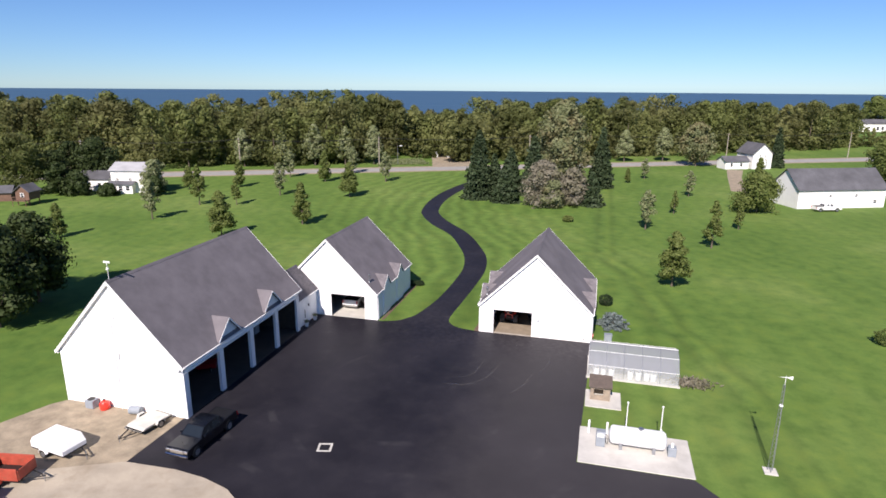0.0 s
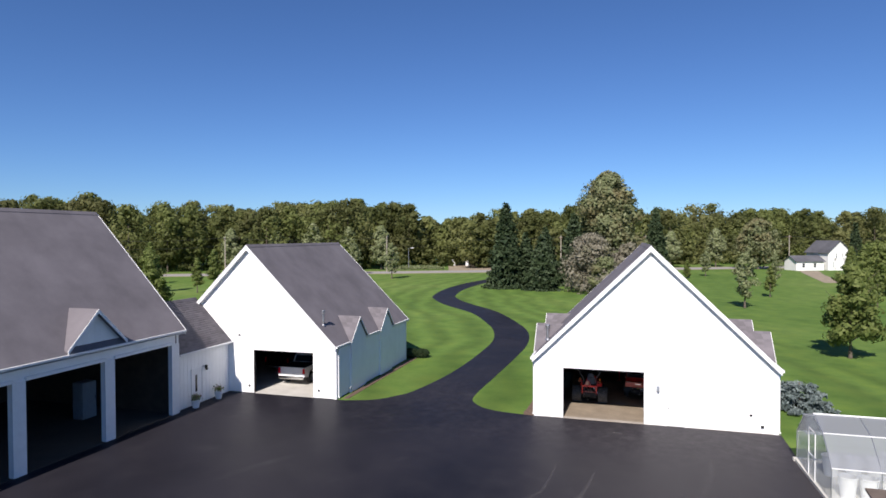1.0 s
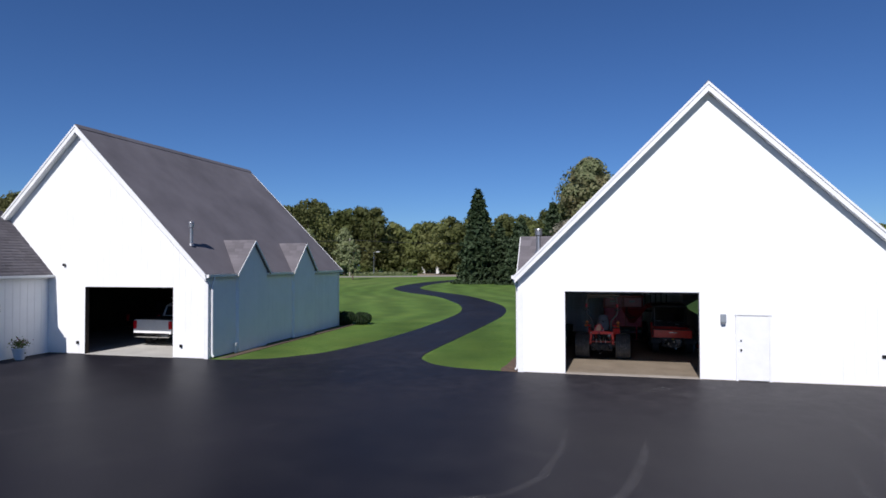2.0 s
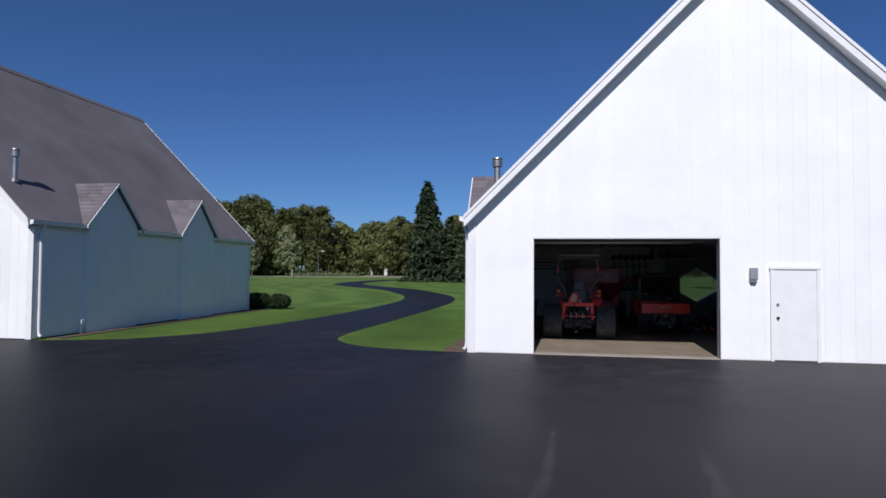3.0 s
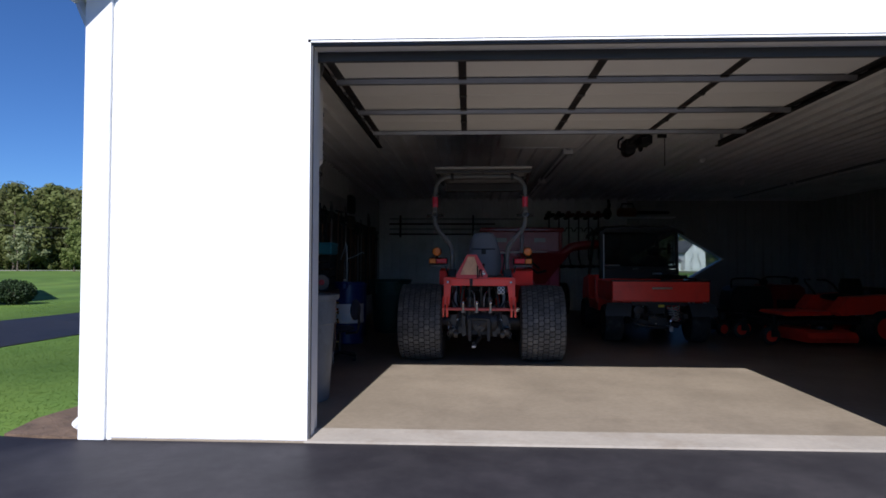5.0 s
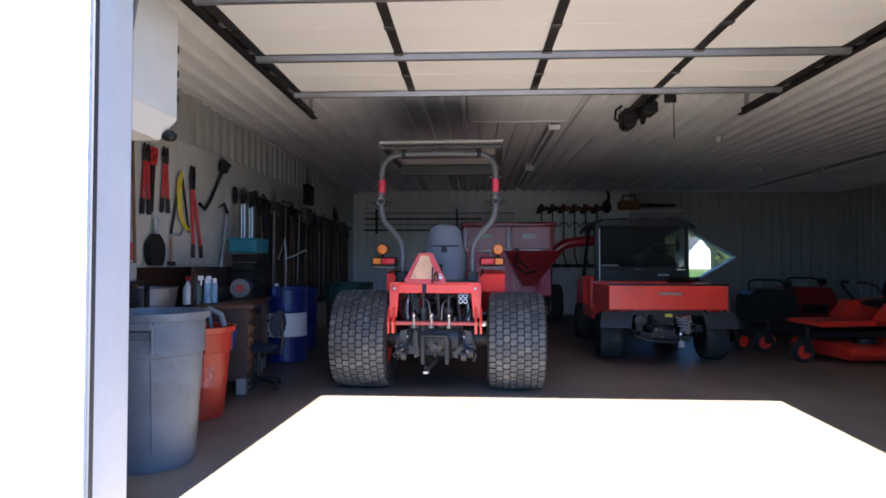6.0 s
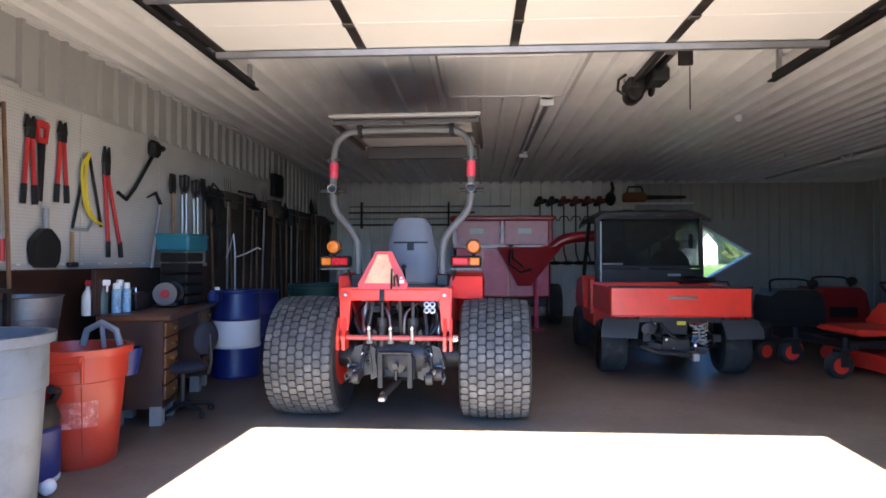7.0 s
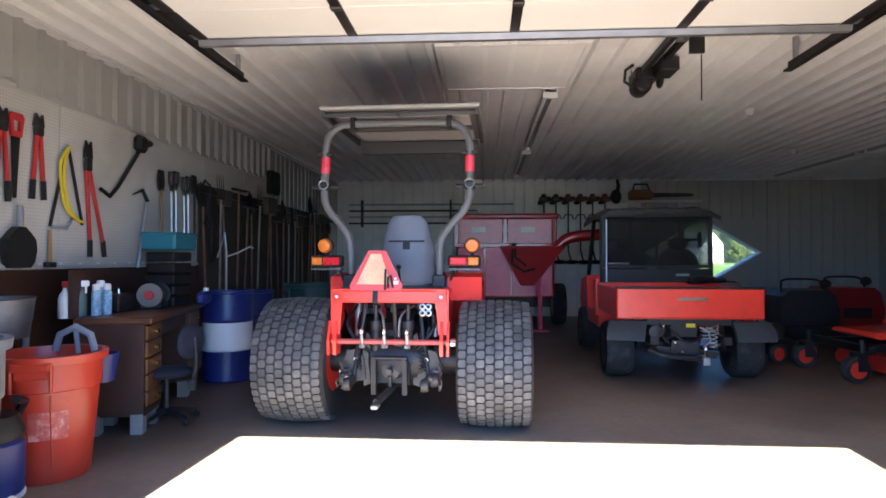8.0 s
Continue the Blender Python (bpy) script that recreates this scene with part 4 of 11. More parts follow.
# white header trim and rolled-up doors over the bays
for l, r in ((-24.0, -19.75), (-19.15, -14.85), (-14.25, -10.15), (-9.55, -5.55)):
    part("bay_header", Mesh().span((-19.66, l - 0.02, 3.98), (-19.45, r + 0.02, 4.13), 0.005), TRIM, long_barn)
    part("door_track", Mesh().tube([(-19.9, l + 0.06, 0), (-19.9, l + 0.06, 3.6), (-20.2, l + 0.06, 3.95), (-24, l + 0.06, 3.98)], 0.03, 6), GALV, long_barn)
for y in (-24.3, -19.45, -14.55, -9.85, -5.28):
    part("post", Mesh().span((-19.62, y - 0.3, 0), (-19.52, y + 0.3, 4.0), 0.01), TRIM, long_barn, "white boxed post between bays")
part("floor", Mesh().span((-31.4, -24.4, -0.1), (-19.55, -5.2, 0.012)), BAY_FLOOR, long_barn, smooth=0)
part("floor", Mesh().span((-24.2, 0.0, -0.1), (-12.38, 12.4, 0.012)), CONCRETE, barn, smooth=0)
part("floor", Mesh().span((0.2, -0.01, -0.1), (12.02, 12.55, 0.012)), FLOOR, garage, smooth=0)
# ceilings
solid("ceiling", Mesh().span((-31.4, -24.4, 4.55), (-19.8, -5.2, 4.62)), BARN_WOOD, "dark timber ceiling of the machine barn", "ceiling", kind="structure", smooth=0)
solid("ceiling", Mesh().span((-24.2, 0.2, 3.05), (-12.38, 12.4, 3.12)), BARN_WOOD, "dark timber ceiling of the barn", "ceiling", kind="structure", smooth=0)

# the link between the two barns
link_house = thing("connecting_wing", pose(-22, -2.5, 0), "low white batten-sided wing with dark shingle roof linking two barns", "building")
lw = Matrix.Translation((22, 2.5, 0))
def lp(name, mesh, mat, label="", smooth=0, parent=None):
    if parent is not None:
        return part(name, mesh, mat, parent, label, smooth)
    ob = part(name, mesh, mat, link_house, label, smooth)
    ob.matrix_parent_inverse = lw
    return ob
cw = lp("front_wall", Mesh().span((-19.98, -4.99, 0), (-19.85, -0.01, 3.3)), WHITE)
boards(cw, "y", -4.9, -3.62, -19.85, 1, lambda v: 0.02, lambda v: 3.3, 0.32, gap=0.02)
boards(cw, "y", -2.62, -0.03, -19.85, 1, lambda v: 0.02, lambda v: 3.3, 0.32, gap=0.02)
boards(cw, "y", -3.62, -2.62, -19.85, 1, lambda v: 2.12, lambda v: 3.3, 0.33, gap=0.02)
lp("back_wall", Mesh().span((-24.98, -4.99, 0), (-24.85, -0.01, 3.3)), WHITE)
for s, xe in ((1, -19.6), (-1, -25.1)):
    r = lp("roof", Mesh().prism([(-22.35, 6.05), (xe, 3.3), (xe, 3.17), (-22.35, 5.9)], "y", -4.98, -0.03), SHINGLE)
    shingle_slope("shingles", (xe, -4.98, 3.3), (0, 1, 0), (-22.35 - xe, 0, 2.75), 4.95, math.hypot(2.75, 2.75), r, 91 + s)
lp("gutter", Mesh().prism([(-19.598, 3.28), (-19.48, 3.28), (-19.49, 3.18), (-19.598, 3.15)], "y", -4.9, -0.06), TRIM)
dr = lp("door", Mesh().span((-19.88, -3.55, 0.03), (-19.83, -2.69, 2.05), 0.006), TRIM, "white side door with dark narrow pane")
lp("pane", Mesh().span((-19.829, -3.28, 0.75), (-19.822, -3.12, 1.75)), DARK_GLASS, parent=dr)
lp("door_frame", Mesh().span((-19.86, -3.64, 0), (-19.81, -3.55, 2.14)).span((-19.86, -2.69, 0), (-19.81, -2.6, 2.14)).span((-19.86, -3.64, 2.06), (-19.81, -2.6, 2.15)), TRIM)
lamp = lp("wall_lamp", Mesh().span((-19.82, -2.42, 1.98), (-19.7, -2.28, 2.2), 0.02).cyl((-19.72, -2.35, 1.9), (-19.72, -2.35, 1.99), 0.07, 0.05, 10), BLACK, "small black wall lamp")

# ---- garage front: door jambs, man door, lamp box, downspouts, flues ----
DARK_SEAL = surface("dark_rubber_seal", (0.07, 0.07, 0.075), 0.6, vary=0.1)
SILL = surface("dusty_sill_concrete", (0.42, 0.37, 0.31), 0.85, vary=0.15, scale=1.2, fine=25, bump=0.2, dirt=(0.26, 0.2, 0.14), dirt_amount=0.7, dirt_scale=1.4)


def g_part(name, mesh, mat, label="", parent=None, smooth=35):
    return part(name, mesh, mat, parent or garage, label, smooth)
l, r, h = DOOR
g_part("door_jamb", Mesh().span((l - 0.005, 0.2, 0), (l - 0.11, 0.36, h + 0.02)).span((l, 0.0, 0), (l + 0.018, 0.2, h)), TRIM, "white door jamb")
g_part("door_jamb", Mesh().span((r + 0.005, 0.2, 0), (r + 0.11, 0.36, h + 0.02)).span((r - 0.018, 0.0, 0), (r, 0.2, h)), TRIM, "white door jamb")
g_part("door_header", Mesh().span((l, 0.0, h - 0.018), (r, 0.2, h)), TRIM, "white header board")
g_part("header_seal", Mesh().span((l - 0.1, 0.2, h - 0.085), (r + 0.1, 0.24, h + 0.2)), DARK_SEAL, "dark grey header seal", smooth=0)
for a, c in (((l + 0.018, 0.02, 0), (l + 0.03, 0.05, h - 0.02)), ((r - 0.03, 0.02, 0), (r - 0.018, 0.05, h - 0.02)), ((l + 0.03, 0.02, h - 0.035), (r - 0.03, 0.05, h - 0.018))):
    g_part("weather_seal", Mesh().span(a, c), DARK_SEAL, "dark rubber weather seal", smooth=0)
g_part("threshold", Mesh().span((l, -0.012, -0.05), (r, 0.32, 0.016)), SILL, "pale concrete door sill", smooth=0)
md = g_part("side_door", Mesh().span((6.93, -0.045, 0.03), (7.82, -0.022, 2.06), 0.006), TRIM, "white flush side door")
g_part("knob", Mesh().lathe([(0.012, 0), (0.012, 0.035), (0.032, 0.045), (0.034, 0.06), (0.02, 0.075), (0.001, 0.078)], (7.01, -0.12, 0.98), 14, "y"), DARK_STEEL, "dark door knob", md)
g_part("deadbolt", Mesh().cyl((7.01, -0.07, 1.28), (7.01, -0.045, 1.28), 0.03, 0.03, 12), GALV, "", md)
g_part("door_frame", Mesh().span((6.86, -0.06, 0), (6.93, -0.021, 2.12), 0.004).span((7.82, -0.06, 0), (7.89, -0.021, 2.12), 0.004).span((6.84, -0.075, 2.07), (7.91, -0.021, 2.13), 0.004), TRIM, "white door frame")
lb = g_part("wall_lamp", Mesh().span((6.42, -0.13, 1.83), (6.58, -0.022, 2.1), 0.012), GREY_PLASTIC, "grey box wall lamp")
g_part("lens", Mesh().span((6.44, -0.12, 1.775), (6.56, -0.03, 1.83), 0.01), GALV, "", lb)
g_part("outlet_box", Mesh().span((10.9, -0.06, 0.86), (11.02, -0.022, 0.95), 0.008), DARK_STEEL)
g_part("vent_hood", Mesh().span((11.42, -0.1, 0.3), (11.56, -0.022, 0.42), 0.01), BLACK)
def downspout(x, y, s):
    return Mesh().tube([(x - s * 0.15, y, 3.2), (x - s * 0.15, y, 3.1), (x - s * 0.08, y, 2.95), (x - s * 0.062, y, 2.85), (x - s * 0.06, y, 0.25), (x - s * 0.075, y, 0.12), (x - s * 0.13, y, 0.06)], 0.042, 8)
g_part("downspout", downspout(0.0, 0.12, 1), TRIM, "white metal downspout")
g_part("downspout", downspout(12.22, 0.12, -1), TRIM, "white metal downspout")
part("downspout", downspout(-12.18, 0.2, -1), TRIM, barn, "white metal downspout")
def flue(par, x, y, z, hgt, r):
    f = part("flue", Mesh().cyl((x, y, z - 0.3), (x, y, z + hgt), r, r, 14).cyl((x, y, z - 0.02), (x, y, z + 0.08), r * 2, r * 1.1, 14), GALV, par, "grey metal flue pipe")
    part("flue_cap", Mesh().lathe([(r * 1.05, hgt - 0.06), (r * 1.5, hgt - 0.02), (r * 1.55, hgt + 0.14), (r * 1.2, hgt + 0.15)], (x, y, z), 14).lathe([(r * 1.7, hgt + 0.17), (r * 1.6, hgt + 0.2), (0.01, hgt + 0.22)], (x, y, z), 14), GALV, f)
flue(garage, 0.6, 1.15, 4.1, 0.66, 0.085)
flue(barn, -13.27, 0.44, 4.47, 0.75, 0.07)
part("spigot", Mesh().cyl((-12.05, 1.7, 0.0), (-12.05, 1.7, 0.35), 0.04, 0.04, 10).span((-12.1, 1.63, 0.3), (-11.98, 1.77, 0.42), 0.01), TRIM, barn)
part("soffit_light", Mesh().cyl((-19.0, -0.1, 3.7), (-19.0, -0.02, 3.7), 0.06, 0.05, 10), BLACK, barn)
part("outlet_box", Mesh().span((-13.4, -0.08, 0.42), (-13.3, -0.022, 0.54), 0.006), BLACK, barn)
part("outlet_box", Mesh().span((-18.35, -0.08, 0.42), (-18.25, -0.022, 0.54), 0.006), BLACK, barn)
# diamond window in the back wall
wx, wz, hw, hh = 8.3, 1.42, 1.28, 0.75
fr = Mesh()
cor = [(wx - hw, wz), (wx, wz - hh), (wx + hw, wz), (wx, wz + hh)]
win = tagged(new("window_1"), "diamond-shaped window in the back wall", "window", kind="structure")
for i in range(4):
    a, c = Vector((cor[i][0], 0, cor[i][1])), Vector((cor[(i + 1) % 4][0], 0, cor[(i + 1) % 4][1]))
    mid = Vector((wx, 0, wz))
    fr.add([(p.x, y, p.z) for y in (12.53, 12.77) for p in (a, c, c.lerp(mid, 0.03), a.lerp(mid, 0.03))], [(0, 1, 2, 3), (7, 6, 5, 4), (0, 4, 5, 1), (1, 5, 6, 2), (2, 6, 7, 3), (3, 7, 4, 0)])
part("window_frame", fr, TRIM, win, smooth=0)
pn = part("pane", Mesh().prism([(wx + (p[0] - wx) * 0.97, wz + (p[1] - wz) * 0.97) for p in cor], "y", 12.64, 12.648), PANE, win, smooth=0)
pn.visible_shadow = False

# ---- trees and shrubs ----
def cards(points, size, rng, stretch=1.6, up_bias=0.0, out=None, loose=0.42):
    """Small leaf or twig faces at the points, turned at random."""
    n = len(points)
    nrm = rng.normal(size=(n, 3))
    if out is not None:
        nrm = nrm * loose + out * 1.6
    nrm[:, 2] += up_bias
    nrm /= np.linalg.norm(nrm, axis=1, keepdims=True)
    a = np.cross(nrm, rng.normal(size=(n, 3)))
    a /= np.linalg.norm(a, axis=1, keepdims=True) + 1e-9
    b = np.cross(nrm, a)
    s = size * rng.uniform(0.6, 1.3, (n, 1))
    a, b = a * s * stretch * 0.5, b * s * 0.5
    v = np.stack([points - a, points - b * 0.9 + a * 0.1, points + a, points + b * 0.9 + a * 0.1], 1).reshape(-1, 3)
    return v, np.arange(4 * n).reshape(-1, 4)


def crown_points(rng, height, base, radius, blobs, per, shape="oval"):
    """Leaf places: clumps spread through a crown, denser towards their own outsides."""
    out, ways = [], []
    for i in range(blobs):
        u = (i + rng.uniform(0, 1)) / blobs
        z = base + (height - base) * u
        if shape == "oval":
            w = math.sin(math.pi * min(1, 0.12 + 0.86 * u)) ** 0.7
        elif shape == "cone":
            w = (1 - u) ** 0.75 * (0.55 + 0.45 * min(1, u * 6))
        elif shape == "egg":
            w = (1 - u) ** 0.55 * min(1, 0.55 + 3.2 * u) * 1.05
        else:
            w = math.sqrt(max(0.05, 1 - (u * 1.02) ** 2))
        a, d = rng.uniform(0, 2 * math.pi), math.sqrt(rng.uniform(0.05, 1))
        br = radius * rng.uniform(0.27, 0.46) * (0.5 + 0.5 * w)
        if shape in ("oval", "dome"):
            z = min(z, height - br * rng.uniform(0.55, 0.8))
        r = max(0.0, radius * w - br * 0.6) * d * rng.uniform(0.85, 1.15)
        c = np.array([r * math.cos(a), r * math.sin(a), z])
        p = rng.normal(size=(per, 3))
        p /= np.linalg.norm(p, axis=1, keepdims=True)
        ways.append(p.copy())
        p *= br * rng.uniform(0.35, 1.1, (per, 1)) * np.array([1, 1, 0.75])
        out.append(c + p)
    return np.concatenate(out), np.concatenate(ways)


def trunk_mesh(rng, height, base, radius, r0, limbs=7):
    m = Mesh()
    lean = rng.uniform(-0.15, 0.15, 2)
    pts = [(lean[0] * (k / 6) ** 2 * 2, lean[1] * (k / 6) ** 2 * 2, height * 0.85 * k / 6) for k in range(7)]
    m.tube(pts, r0, 9, True, [r0 * (1.35 if k == 0 else 1 - 0.145 * k) for k in range(7)])
    for i in range(limbs):
        k = base * 0.75 + (height * 0.7 - base * 0.75) * (i + 0.5) / limbs
        a, ln = i * 2.4 + rng.uniform(-0.4, 0.4), radius * rng.uniform(0.55, 0.85)
        u = k / (height * 0.85) * 6
        o = Vector(pts[int(u)]).lerp(Vector(pts[min(6, int(u) + 1)]), u - int(u))
        rr = r0 * 0.42 * (1 - 0.5 * i / limbs)
        m.tube([o, o + Vector((math.cos(a) * ln * 0.5, math.sin(a) * ln * 0.5, ln * 0.38)), o + Vector((math.cos(a) * ln, math.sin(a) * ln, ln * 0.95))], rr, 6, True, [rr, rr * 0.7, rr * 0.25])
    return m


def leafy_tree(name, m, seed, height, base, radius, blobs, per, leaf, mat, label, group, shape="oval", r0=None):
    rng = np.random.default_rng(seed)
    t = thing(name, m, label, "tree", group)
    part("trunk", trunk_mesh(rng, height, base, radius, r0 or height * 0.016), BARK, t, "grey-brown bark")
    pts, ways = crown_points(rng, height, base, radius, blobs, per, shape)
    v, f = cards(pts, leaf, rng, out=ways)
    part("crown", fast_mesh("crown", v, f, mat), None, t)
    return t


def conifer_cloud(rng, height, radius, per_m=9, leaf=0.4, low=0.03, full=0.85):
    pts = []
    z = height * low
    while z < height * 0.985:
        u = z / height
        reach = radius * (1 - u) ** full * rng.uniform(0.85, 1.1) + 0.12
        nb = max(5, int(2 * math.pi * reach / 0.75))
        for i in range(nb):
            a = 2 * math.pi * (i + rng.uniform(0, 1)) / nb
            ln = reach * rng.uniform(0.72, 1.12)
            k = max(3, int(ln * per_m))
            s = np.sqrt(rng.uniform(0.06, 1, k)) * ln
            w = 0.10 + 0.16 * (1 - s / ln) * min(1.5, ln)
            off = rng.normal(size=k) * w
            zz = z - 0.28 * s + 0.1 * s * s / max(ln, 0.3) + rng.normal(size=k) * 0.09
            pts.append(np.stack([np.cos(a) * s - np.sin(a) * off, np.sin(a) * s + np.cos(a) * off, np.maximum(zz, 0.05)], 1))
        z += 0.34 + 0.30 * (1 - u) * min(1, radius / 3)
    return np.concatenate(pts)


def conifer(m, seed, height, radius, leaf, mat, label, group="", per_m=9, full=0.85):
    rng = np.random.default_rng(seed)
    t = thing("spruce_tree", m, label, "tree", group)
    part("trunk", Mesh().tube([(0, 0, 0), (0, 0, height * 0.5), (0, 0, height * 0.97)], 0.1, 8, True, [height * 0.016, height * 0.01, 0.02]), BARK, t)
    v, f = cards(conifer_cloud(rng, height, radius, per_m, leaf, full=full), leaf, rng, 2.0, 0.6)
    part("crown", fast_mesh("crown", v, f, mat), None, t)
    return t


def shrub(m, seed, rx, ry, h, leaf, mat, label, n=1800, name="shrub"):
    rng = np.random.default_rng(seed)
    t = thing(name, m, label, "shrub")
    part("stem", Mesh().tube([(0, 0, 0), (0, 0, h * 0.5)], 0.05, 6).tube([(0, 0, 0), (rx * 0.4, 0, h * 0.6)], 0.03, 6).tube([(0, 0, 0), (-rx * 0.4, 0.1, h * 0.6)], 0.03, 6), BARK, t)
    p = rng.normal(size=(n, 3))
    p /= np.linalg.norm(p, axis=1, keepdims=True)
    p *= rng.uniform(0.75, 1.06, (n, 1))
    p = p * np.array([rx, ry, h / 2]) + np.array([0, 0, h / 2])
    bump = np.array([1 + 0.12 * noise.noise(Vector(q) * 2.2) for q in p])[:, None]
    v, f = cards(p * np.array([1, 1, 1]) * bump, leaf, rng)
    v[:, 2] = np.maximum(v[:, 2], 0.01)
    part("crown", fast_mesh("crown", v, f, mat), None, t)
    return t


# young yard trees: three built, the rest copies at their own turn and size
YT = "young trees on the lawn"
yard_a = leafy_tree("maple_tree", pose(22.6, 22.8, 0), 11, 7.6, 1.4, 2.6, 60, 100, 0.26, LEAF, "young round-headed maple with dense green leaves on the lawn", YT, "egg")
yard_b = leafy_tree("maple_tree", pose(-44.5, 43.9, 0, 0, 0, 80), 12, 8.2, 0.9, 2.3, 60, 100, 0.26, LEAF, "young upright maple with dark green leaves on the lawn", YT, "egg")
yard_c = leafy_tree("birch_tree", pose(21.1, 58.2, 0), 13, 7.7, 1.6, 1.9, 36, 75, 0.25, LEAF_PALE, "slender pale green young tree on the lawn", YT)
yard_d = leafy_tree("maple_tree", pose(31.3, 46.5, 0), 14, 8.0, 1.8, 1.9, 36, 80, 0.26, LEAF, "young leaning maple with a loose green crown", YT, "egg")
for src, x, y, s, a in ((yard_a, -53.4, 30.2, 1.08, 40), (yard_b, -81.2, 22.2, 0.75, 10), (yard_c, -75.9, 39.6, 1.06, 70), (yard_d, -76.5, 55.8, 1.1, 130), (yard_b, -81.7, 80.4, 0.88, 200), (yard_d, -68.4, 58.1, 0.76, 300),
                        (yard_c, -65.1, 72.0, 1.05, 20), (yard_c, -77.7, 100.6, 1.03, 100), (yard_b, -64.1, 95.8, 1.05, 160), (yard_a, -47.6, 74.8, 1.1, 220), (yard_c, -63.0, 113.7, 1.08, 280), (yard_c, -47.6, 100.8, 1.1, 330),
                        (yard_d, 28.0, 75.8, 0.62, 60), (yard_b, 19.6, 118.9, 0.52, 30), (yard_c, 24.8, 128.3, 0.8, 120), (yard_c, 33.9, 99.8, 0.85, 210), (yard_d, 38.7, 63.3, 0.6, 90),
                        (yard_b, 56.0, 128.0, 0.9, 15), (yard_a, -92.0, 73.0, 0.8, 70)):
    copy_thing(src, pose(x, y, 0, 0, 0, a) @ Matrix.Scale(s, 4))
# broad trees
BT = "broad old trees at the edges of the lawn"
leafy_tree("broad_tree", pose(46.0, 82.5, 0), 21, 9.0, 1.0, 5.6, 90, 110, 0.36, LEAF, "broad low tree with olive green leaves beside the white barn", BT, "dome")
leafy_tree("broad_tree", pose(-52.5, -13.5, 0), 22, 12.5, 1.6, 5.0, 90, 130, 0.34, LEAF_DARK, "tall dark leafy tree casting long shade", BT)
leafy_tree("broad_tree", pose(-55.5, -5.5, 0), 23, 11.5, 1.6, 4.6, 80, 120, 0.34, LEAF_DARK, "dark leafy tree in a row of shade trees", BT)
leafy_tree("broad_tree", pose(-60.5, -12.0, 0), 24, 12.5, 1.6, 5.0, 80, 120, 0.36, LEAF_DARK, "dark leafy tree in a row of shade trees", BT)
leafy_tree("broad_tree", pose(2.0, 97.0, 0), 25, 23.2, 1.0, 7.6, 200, 150, 0.5, LEAF_BIG, "very tall grey-green tree rising behind the evergreens", BT)
leafy_tree("broad_tree", pose(-0.5, 77.0, 0), 26, 10.5, 1.0, 5.6, 90, 110, 0.34, LEAF_PINK, "greyish brown half-bare tree with spreading twigs", BT, "dome")
leafy_tree("broad_tree", pose(6.2, 79.0, 0), 27, 8.8, 0.8, 4.0, 60, 110, 0.34, LEAF_PINK, "greyish brown half-bare tree with spreading twigs", BT, "dome")
leafy_tree("broad_tree", pose(2.0, 74.5, 0), 28, 6.5, 0.6, 3.4, 50, 110, 0.3, LEAF_BIG, "bushy yellow-green small tree below the taller crowns", BT, "dome")
leafy_tree("broad_tree", pose(85, 122, 0), 29, 14, 2, 6, 70, 110, 0.45, LEAF, "dark tree beside the white barn", BT)
leafy_tree("broad_tree", pose(-117, 70, 0), 30, 13, 2, 6, 70, 110, 0.45, LEAF_DARK, "dark tree shading the neighbouring house", BT)
leafy_tree("broad_tree", pose(-126, 54, 0), 31, 15, 2, 7, 80, 110, 0.45, WOODS, "dark tree shading the neighbouring house", BT)
leafy_tree("broad_tree", pose(-97.0, 66.5, 0), 32, 8.5, 0.6, 3.6, 50, 100, 0.36, LEAF_PALE, "bluish pale tree beside the neighbouring house", BT)
leafy_tree("broad_tree", pose(44, 166, 0), 34, 15, 2, 6.5, 80, 110, 0.5, LEAF_BIG, "grey-green tree beside the white farmhouse", BT)
leafy_tree("broad_tree", pose(184, 404, 0), 35, 22, 6, 9, 70, 110, 0.8, LEAF, "lone dark tree beside the far white house", BT)
for i, (x, y, h, r) in enumerate(((-112.5, 58.0, 6.0, 3.4), (-117.0, 57.0, 8.0, 3.8), (-121.0, 60.0, 10.5, 4.6), (-93.5, 62.5, 5.0, 2.6), (-124.0, 68.0, 12.0, 5.0), (-104.5, 59.0, 3.2, 2.4))):
    leafy_tree("broad_tree", pose(x, y, 0, 0, 0, i * 50), 60 + i, h, 0.5, r, 46, 90, 0.4, LEAF_DARK, "dark bushy tree growing round the neighbouring house", BT, "dome")
for i, (x, y, h, r) in enumerate(((-91.5, 121.8, 11.5, 4.4), (-83.0, 128.0, 13.5, 5.0), (-73.8, 132.5, 12.5, 4.6), (-65.0, 137.0, 13.0, 4.8), (-104.0, 118.0, 12.0, 4.6), (20.0, 172.0, 11.0, 4.4), (34.0, 178.0, 12.0, 4.6))):
    leafy_tree("broad_tree", pose(x, y, 0, 0, 0, i * 70), 80 + i, h, 2.7, r * 0.92, 60, 90, 0.5, LEAF_PALE, "pale green tree standing before the woods", "pale trees at the edge of the woods", "egg")
